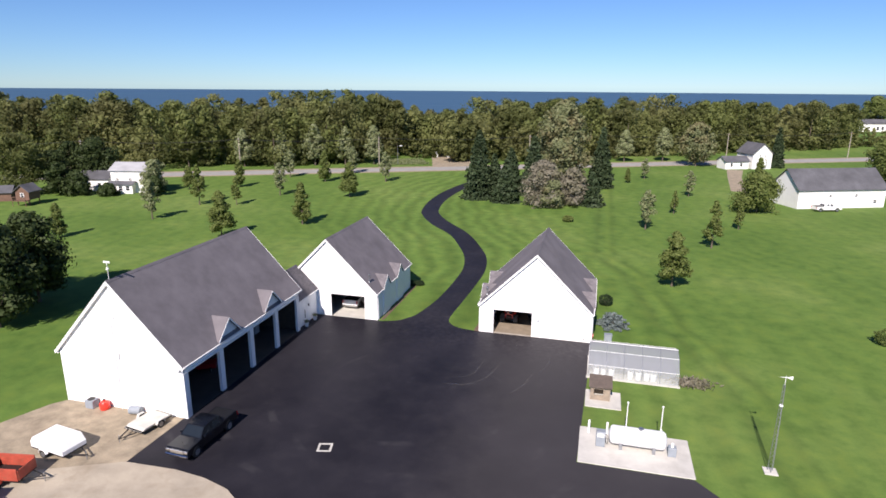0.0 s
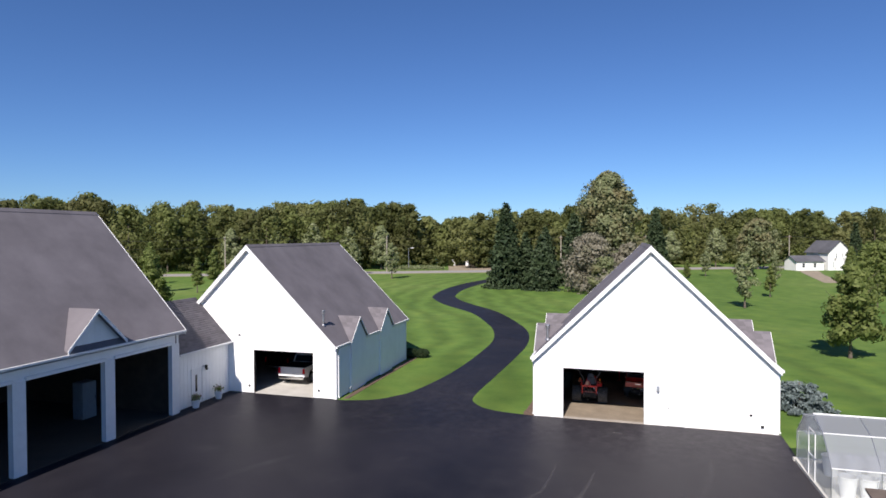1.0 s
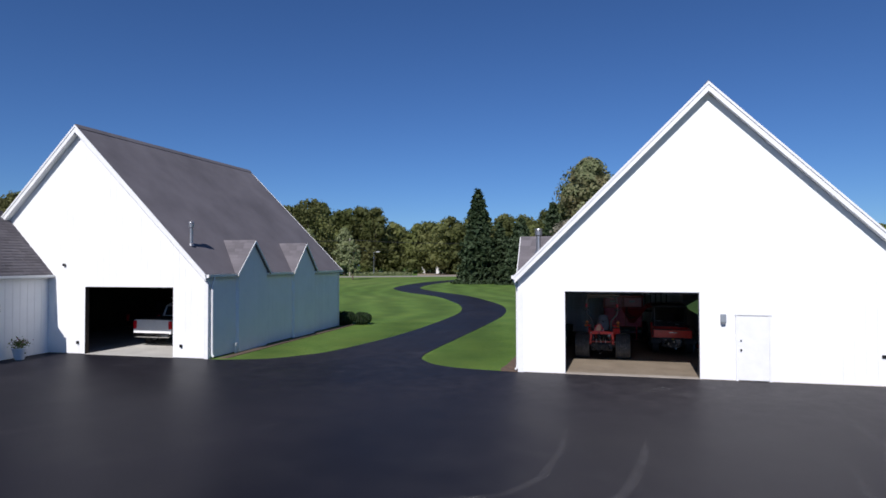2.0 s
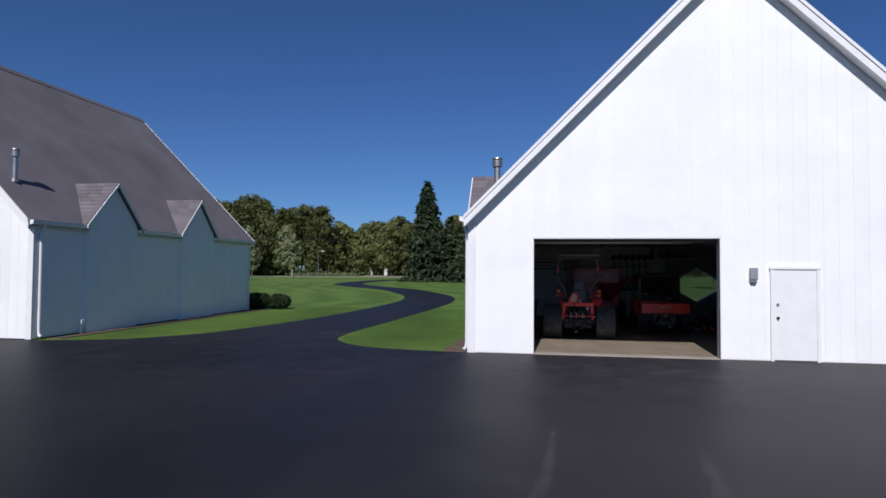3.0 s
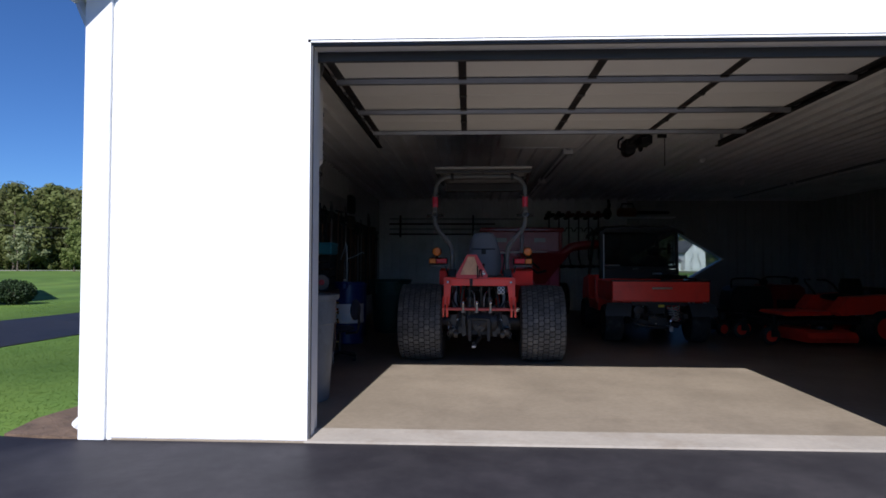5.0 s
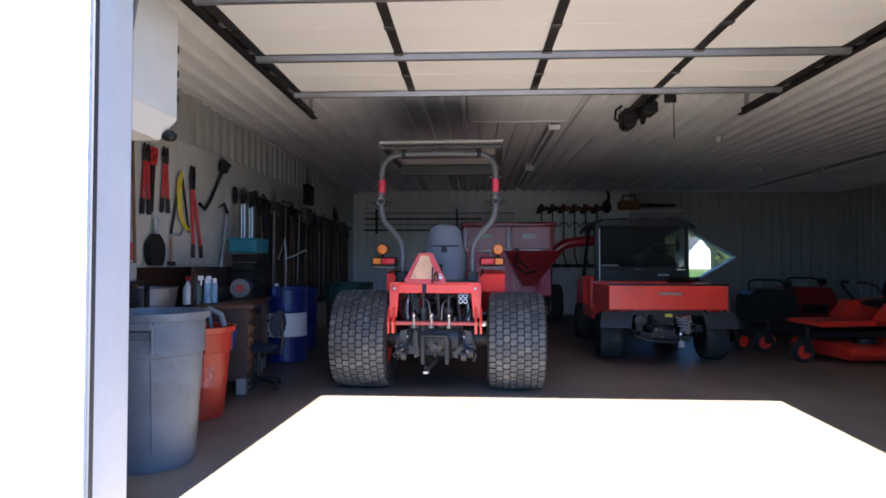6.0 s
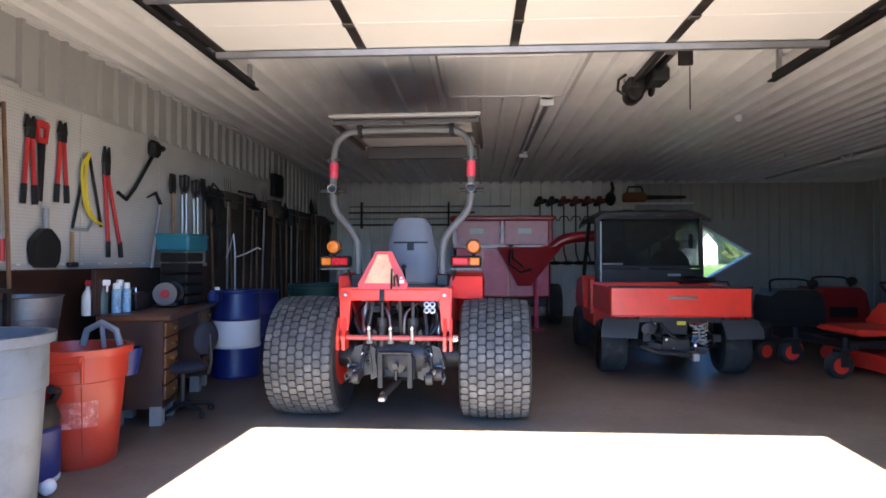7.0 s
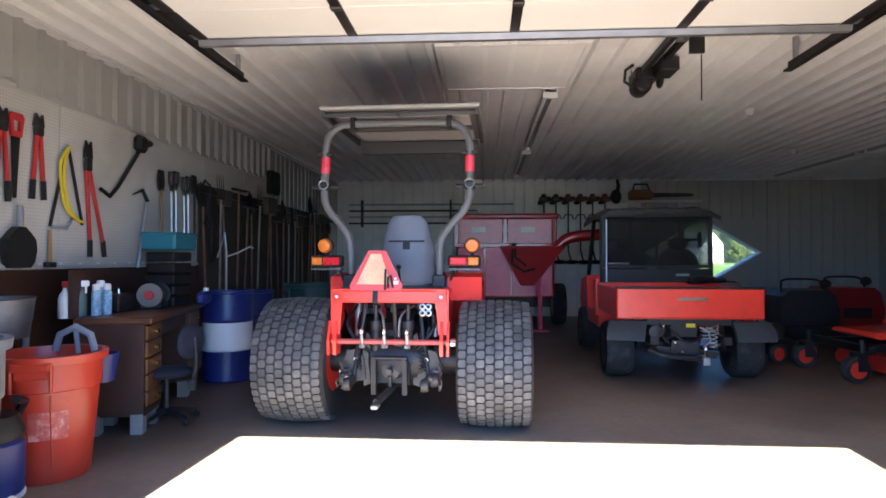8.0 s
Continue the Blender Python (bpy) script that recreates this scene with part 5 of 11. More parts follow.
# evergreen group by the driveway bend
EG = "evergreens by the driveway bend"
conifer(pose(-16.8, 83.0, 0), 41, 16.9, 4.2, 0.5, NEEDLE, "tall dark green spruce with drooping boughs", EG, full=0.76)
conifer(pose(-9.5, 79.5, 0), 42, 10.5, 3.4, 0.5, NEEDLE, "dark green spruce in the evergreen clump", EG)
conifer(pose(-13.2, 84.5, 0), 43, 11.0, 3.2, 0.5, NEEDLE, "dark green spruce in the evergreen clump", EG)
conifer(pose(10.3, 80.0, 0), 44, 8.0, 3.0, 0.5, NEEDLE, "dark green spruce in the evergreen clump", EG)
conifer(pose(12.0, 108.0, 0), 45, 16.5, 3.6, 0.55, NEEDLE, "dark green spruce in the evergreen clump", EG)
conifer(pose(-4.5, 92.0, 0), 46, 15.0, 4.2, 0.55, NEEDLE, "dark green spruce in the evergreen clump", EG)
conifer(pose(-10.0, 90.0, 0), 47, 12.0, 3.8, 0.55, NEEDLE, "dark green spruce in the evergreen clump", EG)
conifer(pose(70.5, 170.0, 0), 48, 14.0, 2.6, 0.6, NEEDLE, "dark narrow spruce beside the white farmhouse", EG)
# low spreading blue spruce and clipped shrubs
rng = np.random.default_rng(51)
bs = thing("blue_spruce", pose(14.55, 5.6, 0), "low spreading blue spruce beside the white garage", "shrub")
part("trunk", Mesh().tube([(0, 0, 0), (0, 0, 1.5)], 0.09, 8, True, [0.1, 0.04]), BARK, bs)
p = conifer_cloud(rng, 1.75, 1.7, 50, 0.2, full=0.36)
p[:, 2] = 0.12 + p[:, 2] * 0.9
v, f = cards(p, 0.135, rng, 2.2, 0.5)
part("crown", fast_mesh("crown", v, f, BLUE_NEEDLE), None, bs)
shrub(pose(13.75, 12.6, 0), 52, 0.85, 0.85, 1.35, 0.1, BOX_LEAF, "rounded clipped dark green shrub at the garage corner")
shrub(pose(-12.1, 13.35, 0), 53, 0.66, 0.6, 0.80, 0.05, BOX_LEAF, "low clipped dark green shrub at the barn corner", 4600)
shrub(pose(-11.15, 13.75, 0), 54, 0.60, 0.56, 0.72, 0.05, BOX_LEAF, "low clipped dark green shrub at the barn corner", 4200)
shrub(pose(6.2, 61.2, 0), 55, 1.1, 1.0, 1.2, 0.16, LEAF, "small round green shrub alone on the lawn")
shrub(pose(43.4, 7.9, 0), 56, 1.6, 1.2, 1.9, 0.14, LEAF, "dark green bush alone on the lawn")

# far woods behind the road, one mass of trunks and leaves
def far_woods():
    rng = np.random.default_rng(77)
    pts, size, tv, tf, ways = [], [], [], [], []
    base = Vector((-30.6, 131.2))
    for row, (off, step) in enumerate(((26, 8.0), (36, 8.5), (48, 9.5), (64, 10.5), (86, 12))):
        s = -330.0
        while s < 400:
            s += step * rng.uniform(0.6, 1.4) * (0.62 if -75 < s < 45 else 1.0)
            o = off + rng.uniform(-6, 6) + (max(0, s - 40) * 0.16) * (row < 3)
            if -32 < s < -2 and o < 40:
                continue
            q = base + RD * s + RN * o
            if q.y > 235 and 13.3 + (q.y + 67.3) * 0.332 < q.x < 13.3 + (q.y + 67.3) * 0.46:
                continue
            # heights roll gently along the wood, with a few trees above or below
            h = 19.6 + 1.6 * math.sin(s * 0.045 + row) + 1.4 * math.sin(s * 0.013 + 2 * row) + rng.normal() * 1.2 + (0.7 if row > 1 else 0)
            if -60 < s < 30:
                h += 1.3
            if -13 < s < 24:
                h = h * 0.70 if row < 3 else h * 0.76
            if s > 60:
                h *= 0.94
            if row == 0 and rng.uniform() < 0.3:
                h *= 0.62
            rad = h * rng.uniform(0.30, 0.52)
            kind = rng.uniform()
            leaf = 0.7 if row < 2 else 0.9
            if kind < 0.10 and row < 2:
                c = conifer_cloud(rng, h * 0.85, rad * 0.6, 2.4, 0.6)
                c = c[::2]
                w = rng.normal(size=c.shape) * 0.6 + np.array([0, 0, 0.6])
            else:
                c, w = crown_points(rng, h, h * rng.uniform(0.03, 0.2), rad, 58 if row < 3 else 40, 36 if row < 3 else 28, rng.choice(["oval", "oval", "dome"]))
            ways.append(w)
            pts.append(c + np.array([q.x, q.y, 0]))
            size.append(np.full(len(c), leaf))
            a, r0 = len(tv) * 1, h * 0.014
            for k in range(5):
                t = 2 * math.pi * k / 5
                tv.append((q.x + r0 * math.cos(t), q.y + r0 * math.sin(t), -0.1))
            for k in range(5):
                t = 2 * math.pi * k / 5
                tv.append((q.x + r0 * 0.4 * math.cos(t), q.y + r0 * 0.4 * math.sin(t), h * 0.75))
            tf += [(a + k, a + (k + 1) % 5, a + 5 + (k + 1) % 5, a + 5 + k) for k in range(5)]
    # bushes along the edge
    s = -330.0
    while s < 300:
        s += rng.uniform(1.8, 4.2)
        if -30 < s < -4 and rng.uniform() < 0.15:
            continue
        q = base + RD * s + RN * ((36 if -34 < s < 0 else 22) + rng.uniform(-3, 14) + max(0, s - 40) * 0.16)
        c, w = crown_points(rng, rng.uniform(3.5, 9.0), 0.2, rng.uniform(2.4, 4.2), 16, 28, "dome")
        ways.append(w)
        pts.append(c + np.array([q.x, q.y, 0]))
        size.append(np.full(len(c), 0.6))
    pts, size = np.concatenate(pts), np.concatenate(size)
    v, f = cards(pts, size[:, None], rng, out=np.concatenate(ways), loose=0.17)
    v[:, 2] = np.maximum(v[:, 2], 0.0)
    return fast_mesh("woods", v, f, WOODS), fast_mesh("woodland_trunks", np.array(tv), np.array(tf), BARK)


wl, wt = far_woods()
tagged(new("woods", wl), "dense mixed woods of green and browning trees", "woods", kind="stuff")
tagged(new("woodland_trunks", wt), "grey-brown trunks of the woods", "trunks", kind="stuff")


# grass blades where the camera passes the lawn edges
def grass_blades():
    rng = np.random.default_rng(5)
    pts = []
    n = 190000
    x, y = rng.uniform(-12, 0.0, n), rng.uniform(0.1, 16, n)
    left = np.interp(y, [0, 0.6, 1.8, 3.6, 9.3, 17], [-11.6, -10.0, -9.0, -8.2, -7.3, -7.0])
    right = np.interp(y, [0, 0.5, 1.3, 3.0, 8.5, 16.2], [-0.3, -2.5, -3.6, -4.2, -4.0, -3.7])
    bed = np.interp(y, [0, 0.3, 1.2, 4, 12], [0, -0.75, -0.65, -0.55, -0.55])
    ok = ((x < left - 0.02) & (x > -11.5)) | ((x > right + 0.02) & (x < bed))
    near = rng.uniform(0, 1, n) < np.clip(1.35 - y / 16, 0.25, 1)
    x, y = x[ok & near], y[ok & near]
    k = len(x)
    a = rng.uniform(0, 2 * math.pi, k)
    w, h = rng.uniform(0.002, 0.0045, k), rng.uniform(0.008, 0.019, k)
    lean = rng.normal(size=(k, 2)) * 0.03
    z = np.full(k, -0.012)
    v = np.stack([np.stack([x - w * np.cos(a), y - w * np.sin(a), z], 1), np.stack([x + w * np.cos(a), y + w * np.sin(a), z], 1), np.stack([x + lean[:, 0], y + lean[:, 1], z + h], 1)], 1).reshape(-1, 3)
    return fast_mesh("grass", v, np.arange(3 * k).reshape(-1, 3), BLADE)


tagged(new("grass", grass_blades()), "short mown green grass blades by the driveway", "grass", kind="stuff")

# ---- neighbouring houses, road furniture ----
OLD_ROOF = surface("weathered_grey_roof", (0.10, 0.10, 0.11), 0.9, vary=0.35, scale=0.25, fine=6, bump=0.3)
POLE_WOOD = surface("weathered_pole_wood", (0.36, 0.32, 0.26), 0.85, vary=0.2, scale=2, fine=30, bump=0.2)
PALE_ROOF = surface("pale_grey_roof", (0.36, 0.36, 0.37), 0.85, vary=0.15, scale=0.4, fine=8, bump=0.2)
SIDING = surface("white_clapboard", (0.80, 0.79, 0.76), 0.6, vary=0.06, scale=0.4, bump=0.1)
CABIN = surface("brown_cabin_boards", (0.16, 0.09, 0.06), 0.8, vary=0.2, scale=1.5, bump=0.2)


def house(name, m, w, d, wall_h, rise, label, category, windows=(), mat=None, roof_mat=None, along="x"):
    """A gabled house, ridge along its own x; windows: (side, place along it, sill height, width, height)."""
    h = thing(name, m, label, category)
    t, o = 0.25, 0.4
    mat, roof_mat = mat or SIDING, roof_mat or OLD_ROOF
    holes = {s: [q[1:] for q in windows if q[0] == s] for s in "snew"}
    def wall(name, length, side):
        """Outline in wall coordinates, cut into upright strips round its openings."""
        out = Mesh()
        cuts = sorted(holes[side])
        cur, strips = -length / 2, []
        for c, z, ww, hh in cuts:
            strips += [(cur, c - ww / 2, 0, wall_h), (c - ww / 2, c + ww / 2, 0, z), (c - ww / 2, c + ww / 2, z + hh, wall_h)]
            cur = c + ww / 2
        strips.append((cur, length / 2, 0, wall_h))
        for a, b, z0, z1 in strips:
            if b - a < 0.01 or z1 - z0 < 0.01:
                continue
            if side in "sn":
                y = -d / 2 if side == "s" else d / 2 - t
                out.span((a, y, z0), (b, y + t, z1))
            else:
                x = -w / 2 if side == "w" else w / 2 - t
                out.span((x, a, z0), (x + t, b, z1))
        return part(name, out, mat, h, smooth=0)
    wall("front_wall", w, "s")
    wall("back_wall", w, "n")
    wall("side_wall", d - 2 * t, "e")
    wall("side_wall", d - 2 * t, "w")
    for x in (-w / 2, w / 2 - t):
        part("gable", Mesh().prism([(-d / 2, wall_h), (d / 2, wall_h), (0, wall_h + rise)], "x", x, x + t), mat, h, smooth=0)
    for s in (-1, 1):
        e = s * (d / 2 + o)
        ez = wall_h - rise * o / (d / 2)
        part("roof", Mesh().prism([(0, wall_h + rise + 0.15), (e, ez + 0.15), (e, ez), (0, wall_h + rise)], "x", -w / 2 - o, w / 2 + o), roof_mat, h, smooth=0)
    part("floor", Mesh().span((-w / 2 + t, -d / 2 + t, -0.05), (w / 2 - t, d / 2 - t, 0.1)), WOOD, h, smooth=0)
    for side, c, z, ww, hh in windows:
        def put(a, z0, b, z1, y0, y1):
            if side == "s":
                return (a, -d / 2 - y1, z0), (b, -d / 2 - y0, z1)
            if side == "n":
                return (a, d / 2 + y0, z0), (b, d / 2 + y1, z1)
            if side == "w":
                return (-w / 2 - y1, a, z0), (-w / 2 - y0, b, z1)
            return (w / 2 + y0, a, z0), (w / 2 + y1, b, z1)
        win = part("window", Mesh().span(*put(c - ww / 2 - 0.08, z - 0.08, c - ww / 2 + 0.03, z + hh + 0.08, -0.1, 0.04)).span(*put(c + ww / 2 - 0.03, z - 0.08, c + ww / 2 + 0.08, z + hh + 0.08, -0.1, 0.04))
                   .span(*put(c - ww / 2 + 0.03, z + hh - 0.03, c + ww / 2 - 0.03, z + hh + 0.08, -0.1, 0.04)).span(*put(c - ww / 2 + 0.03, z + hh / 2 - 0.03, c + ww / 2 - 0.03, z + hh / 2 + 0.03, -0.1, 0.02)), TRIM, h, smooth=0)
        part("sill", Mesh().span(*put(c - ww / 2 - 0.1, z - 0.1, c + ww / 2 + 0.1, z - 0.01, -0.1, 0.08)), TRIM, win, smooth=0)
        part("pane", Mesh().span(*put(c - ww / 2, z, c + ww / 2, z + hh, -0.12, -0.1)), DARK_GLASS, win, smooth=0)
    return h


W2 = [("s", x, z, 0.9, 1.4) for x in (-3.2, 0.2, 3.0) for z in (0.9, 3.7)] + [("e", y, z, 0.8, 1.3) for y in (-1.6, 1.6) for z in (0.9, 3.7)]
house("farmhouse", pose(-103.8, 68.2, 0, 0, 0, 12), 9.5, 7.0, 5.6, 1.6, "white two-storey neighbouring house with low grey roof", "house", W2, None, PALE_ROOF)
house("house_porch", pose(-104.4, 63.8, 0, 0, 0, 12), 6.0, 2.2, 2.4, 0.5, "low white enclosed porch in front of the house", "porch", [("s", x, 0.8, 1.0, 1.1) for x in (-1.8, 0, 1.8)])
house("house_wing", pose(-114.1, 66.7, 0, 0, 0, 12), 8.0, 5.5, 3.2, 1.6, "low white wing of the neighbouring house", "house", [("s", -1.5, 0.9, 1.0, 1.2), ("s", 1.5, 0.9, 1.0, 1.2)])
playhouse = house("playhouse", pose(-113.5, 45.2, 1.3, 0, 0, 100), 3.4, 3.2, 2.0, 1.3, "small brown wooden playhouse on stilts with railing", "playhouse", [("w", 0, 0.6, 0.7, 0.9)], CABIN)
for sx in (-1.5, 1.5):
    for sy in (-1.4, 1.4):
        part("stilt", Mesh().span((sx - 0.08, sy - 0.08, -1.3), (sx + 0.08, sy + 0.08, 0.0)), CABIN, playhouse, smooth=0)
part("deck", Mesh().span((-3.0, -1.6, -0.12), (-1.7, 1.6, 0.0)), CABIN, playhouse, smooth=0)
part("railing", Mesh().span((-3.0, -1.6, 0.75), (-2.94, 1.6, 0.85)).span((-3.0, -1.6, 0.35), (-2.94, 1.6, 0.42)).span((-3.0, -1.6, -1.3), (-2.9, -1.5, 0.85)).span((-3.0, 1.5, -1.3), (-2.9, 1.6, 0.85)), CABIN, playhouse, smooth=0)
house("shed", pose(-123.5, 47.5, 0, 0, 0, 30), 4.5, 3.5, 2.2, 1.2, "small grey-brown shed beside the playhouse", "shed", (), CABIN)
house("white_barn", pose(64.3, 98.0, 0, 0, 0, 22), 22.0, 9.5, 4.5, 4.0, "long low white barn with patchy grey roof", "barn", [("s", -3.0, 2.6, 0.7, 0.6), ("s", 3.5, 2.6, 0.7, 0.6), ("s", 8.5, 1.0, 0.9, 0.8)], SIDING)
house("white_farmhouse", pose(63.0, 168.5, 0, 0, 0, 113), 9.0, 7.0, 5.2, 3.2, "white gabled farmhouse beside the road", "house", [("w", -1.5, 1.0, 0.9, 1.5), ("w", 1.5, 1.0, 0.9, 1.5), ("w", -1.2, 3.6, 0.9, 1.3), ("w", 1.2, 3.6, 0.9, 1.3), ("n", -2, 1.0, 0.9, 1.4), ("n", 2, 1.0, 0.9, 1.4)])
house("farmhouse_wing", pose(55.5, 163.5, 0, 0, 0, 23), 8.5, 5.0, 2.7, 1.4, "low white wing of the farmhouse", "house", [("s", -2, 0.9, 0.9, 1.2), ("s", 1.5, 0.9, 0.9, 1.2)])
solid("farm_drive", Mesh().prism([(46, 112), (50, 111), (54, 140), (58, 158.5), (53, 159), (50, 140)], "z", -0.05, 0.012), GRAVEL, "pale gravel drive to the farmhouse", "drive", kind="structure", smooth=0)
house("far_white_house", pose(190, 396, 0, 0, 0, 14), 40.0, 10.0, 5.0, 2.5, "long white house far off by the lake", "house", [("s", x, 1.0, 1.6, 2.2) for x in (-10, -7, -4, -1, 2, 5, 8, 11)], SIDING)


def utility_pole(m, h):
    t = thing("utility_pole", m, "weathered wooden utility pole with cross-arm beside the road", "utility pole", "utility poles along the road")
    part("pole", Mesh().tube([(0, 0, 0), (0, 0, h)], 0.16, 9, True, [0.18, 0.12]), POLE_WOOD, t)
    part("cross_arm", Mesh().span((-1.2, -0.06, h - 0.75), (1.2, 0.06, h - 0.6)), HANDLE_WOOD, t, smooth=0)
    for x in (-1.1, -0.5, 0.5, 1.1):
        part("insulator", Mesh().cyl((x, 0, h - 0.6), (x, 0, h - 0.4), 0.05, 0.03, 8), GREY_PLASTIC, t)
    return t


poles = []
up = utility_pole(pose(*road_point(-163, 12.5), 0, 0, 0, 116), 10.2)
poles.append(road_point(-163, 12.5))
for s in (-118, -72, -27.2, 26, 54, 105, 160):
    copy_thing(up, pose(*road_point(s, 12.5), 0, 0, 0, 116))
    poles.append(road_point(s, 12.5))
for off, z in ((-1.1, 9.75), (0.5, 9.75), (1.1, 9.75), (0.0, 7.6)):
    for (ax, ay), (bx, by) in zip(poles, poles[1:]):
        wire = Mesh()
        pts = []
        for k in range(9):
            u = k / 8
            pts.append((ax + (bx - ax) * u + RN.x * off, ay + (by - ay) * u + RN.y * off, z - 0.9 * 4 * u * (1 - u)))
        wire.tube(pts, 0.03, 4, False)
        solid("power_line", wire, BLACK, "thin black overhead power line", "cable", "power lines along the road")
# gate piers across the road
for s, o in ((-2.3, 38.7), (2.0, 37.0), (6.1, 35.3)):
    p = road_point(s, o)
    g = thing("gate_pier", pose(p[0], p[1], 0, 0, 0, 26), "white square gate pier with a capping stone", "gate pier", "white gate piers")
    part("shaft", Mesh().span((-0.45, -0.45, 0), (0.45, 0.45, 1.95), 0.03), TRIM, g)
    part("cap", Mesh().span((-0.6, -0.6, 1.95), (0.6, 0.6, 2.13), 0.04), TRIM, g)
pa, pb = road_point(-1.8, 38.5), road_point(1.5, 37.2)
fen = thing("gate_fence", pose(0, 0, 0), "low dark rail fence between white piers", "fence")
for k in range(3):
    part("rail", Mesh().tube([(pa[0], pa[1], 0.4 + 0.4 * k), (pb[0], pb[1], 0.4 + 0.4 * k)], 0.05, 6), DARK_STEEL, fen)
solid("gravel_pull_in", Mesh().prism([road_point(-9, 11.9), road_point(8, 11.9), road_point(10, 45), road_point(-3, 45)], "z", -0.05, 0.012), GRAVEL, "gravel entrance lane across the road", "lane", kind="structure", smooth=0)
lamp = thing("street_lamp", pose(*road_point(-20.3, 17.0), 0, 0, 0, 26), "thin grey street lamp with a pale head", "street lamp")
part("pole", Mesh().tube([(0, 0, 0), (0, 0, 6.5)], 0.07, 8, True, [0.09, 0.05]), GALV, lamp)
part("arm", Mesh().tube([(0, 0, 6.4), (0.5, 0, 6.6), (0.9, 0, 6.6)], 0.04, 6), GALV, lamp)
part("head", Mesh().prism([(0.7, 6.5), (1.6, 6.5), (1.5, 6.68), (0.75, 6.7)], "y", -0.2, 0.2), TRIM, lamp, "pale lamp head")
rngv = np.random.default_rng(9)
pts = []
for row in range(6):
    for k in range(24):
        q = road_point(-27 + k * 0.75, 17 + row * 2.6)
        pts.append(np.array([q[0], q[1], 0.35]) + rngv.normal(size=(24, 3)) * np.array([0.3, 0.3, 0.2]))
vv, ff = cards(np.concatenate(pts), 0.3, rngv)
vv[:, 2] = np.maximum(vv[:, 2], 0)
tagged(new("hedge_rows", fast_mesh("hedge_rows", vv, ff, LEAF_PALE)), "rows of low light green plants across the road", "plants", kind="stuff")


# ---- vehicles and things round the yard ----
CAR_BLACK = surface("black_car_paint", (0.004, 0.005, 0.008), 0.3, vary=0.1, bump=0.0, coat=0.25, spec=0.3)
CAR_WHITE = surface("white_car_paint", (0.75, 0.75, 0.74), 0.3, vary=0.04, bump=0.0, coat=0.6)


def wheel(parent, c, r, w, rim_mat=None, name="wheel"):
    t = part(name, Mesh().lathe([(r * 0.62, -w / 2), (r * 0.9, -w / 2), (r * 0.98, -w * 0.38), (r, -w * 0.2), (r, w * 0.2), (r * 0.98, w * 0.38), (r * 0.9, w / 2), (r * 0.62, w / 2)], c, 24, "x", False), RUBBER, parent)
    part("rim", Mesh().lathe([(r * 0.62, -w * 0.48), (r * 0.55, -w * 0.35), (r * 0.2, -w * 0.3), (r * 0.12, -w * 0.42), (r * 0.12, w * 0.42), (r * 0.2, w * 0.3), (r * 0.55, w * 0.35), (r * 0.62, w * 0.48)], c, 18, "x"), rim_mat or GALV, t)
    return t


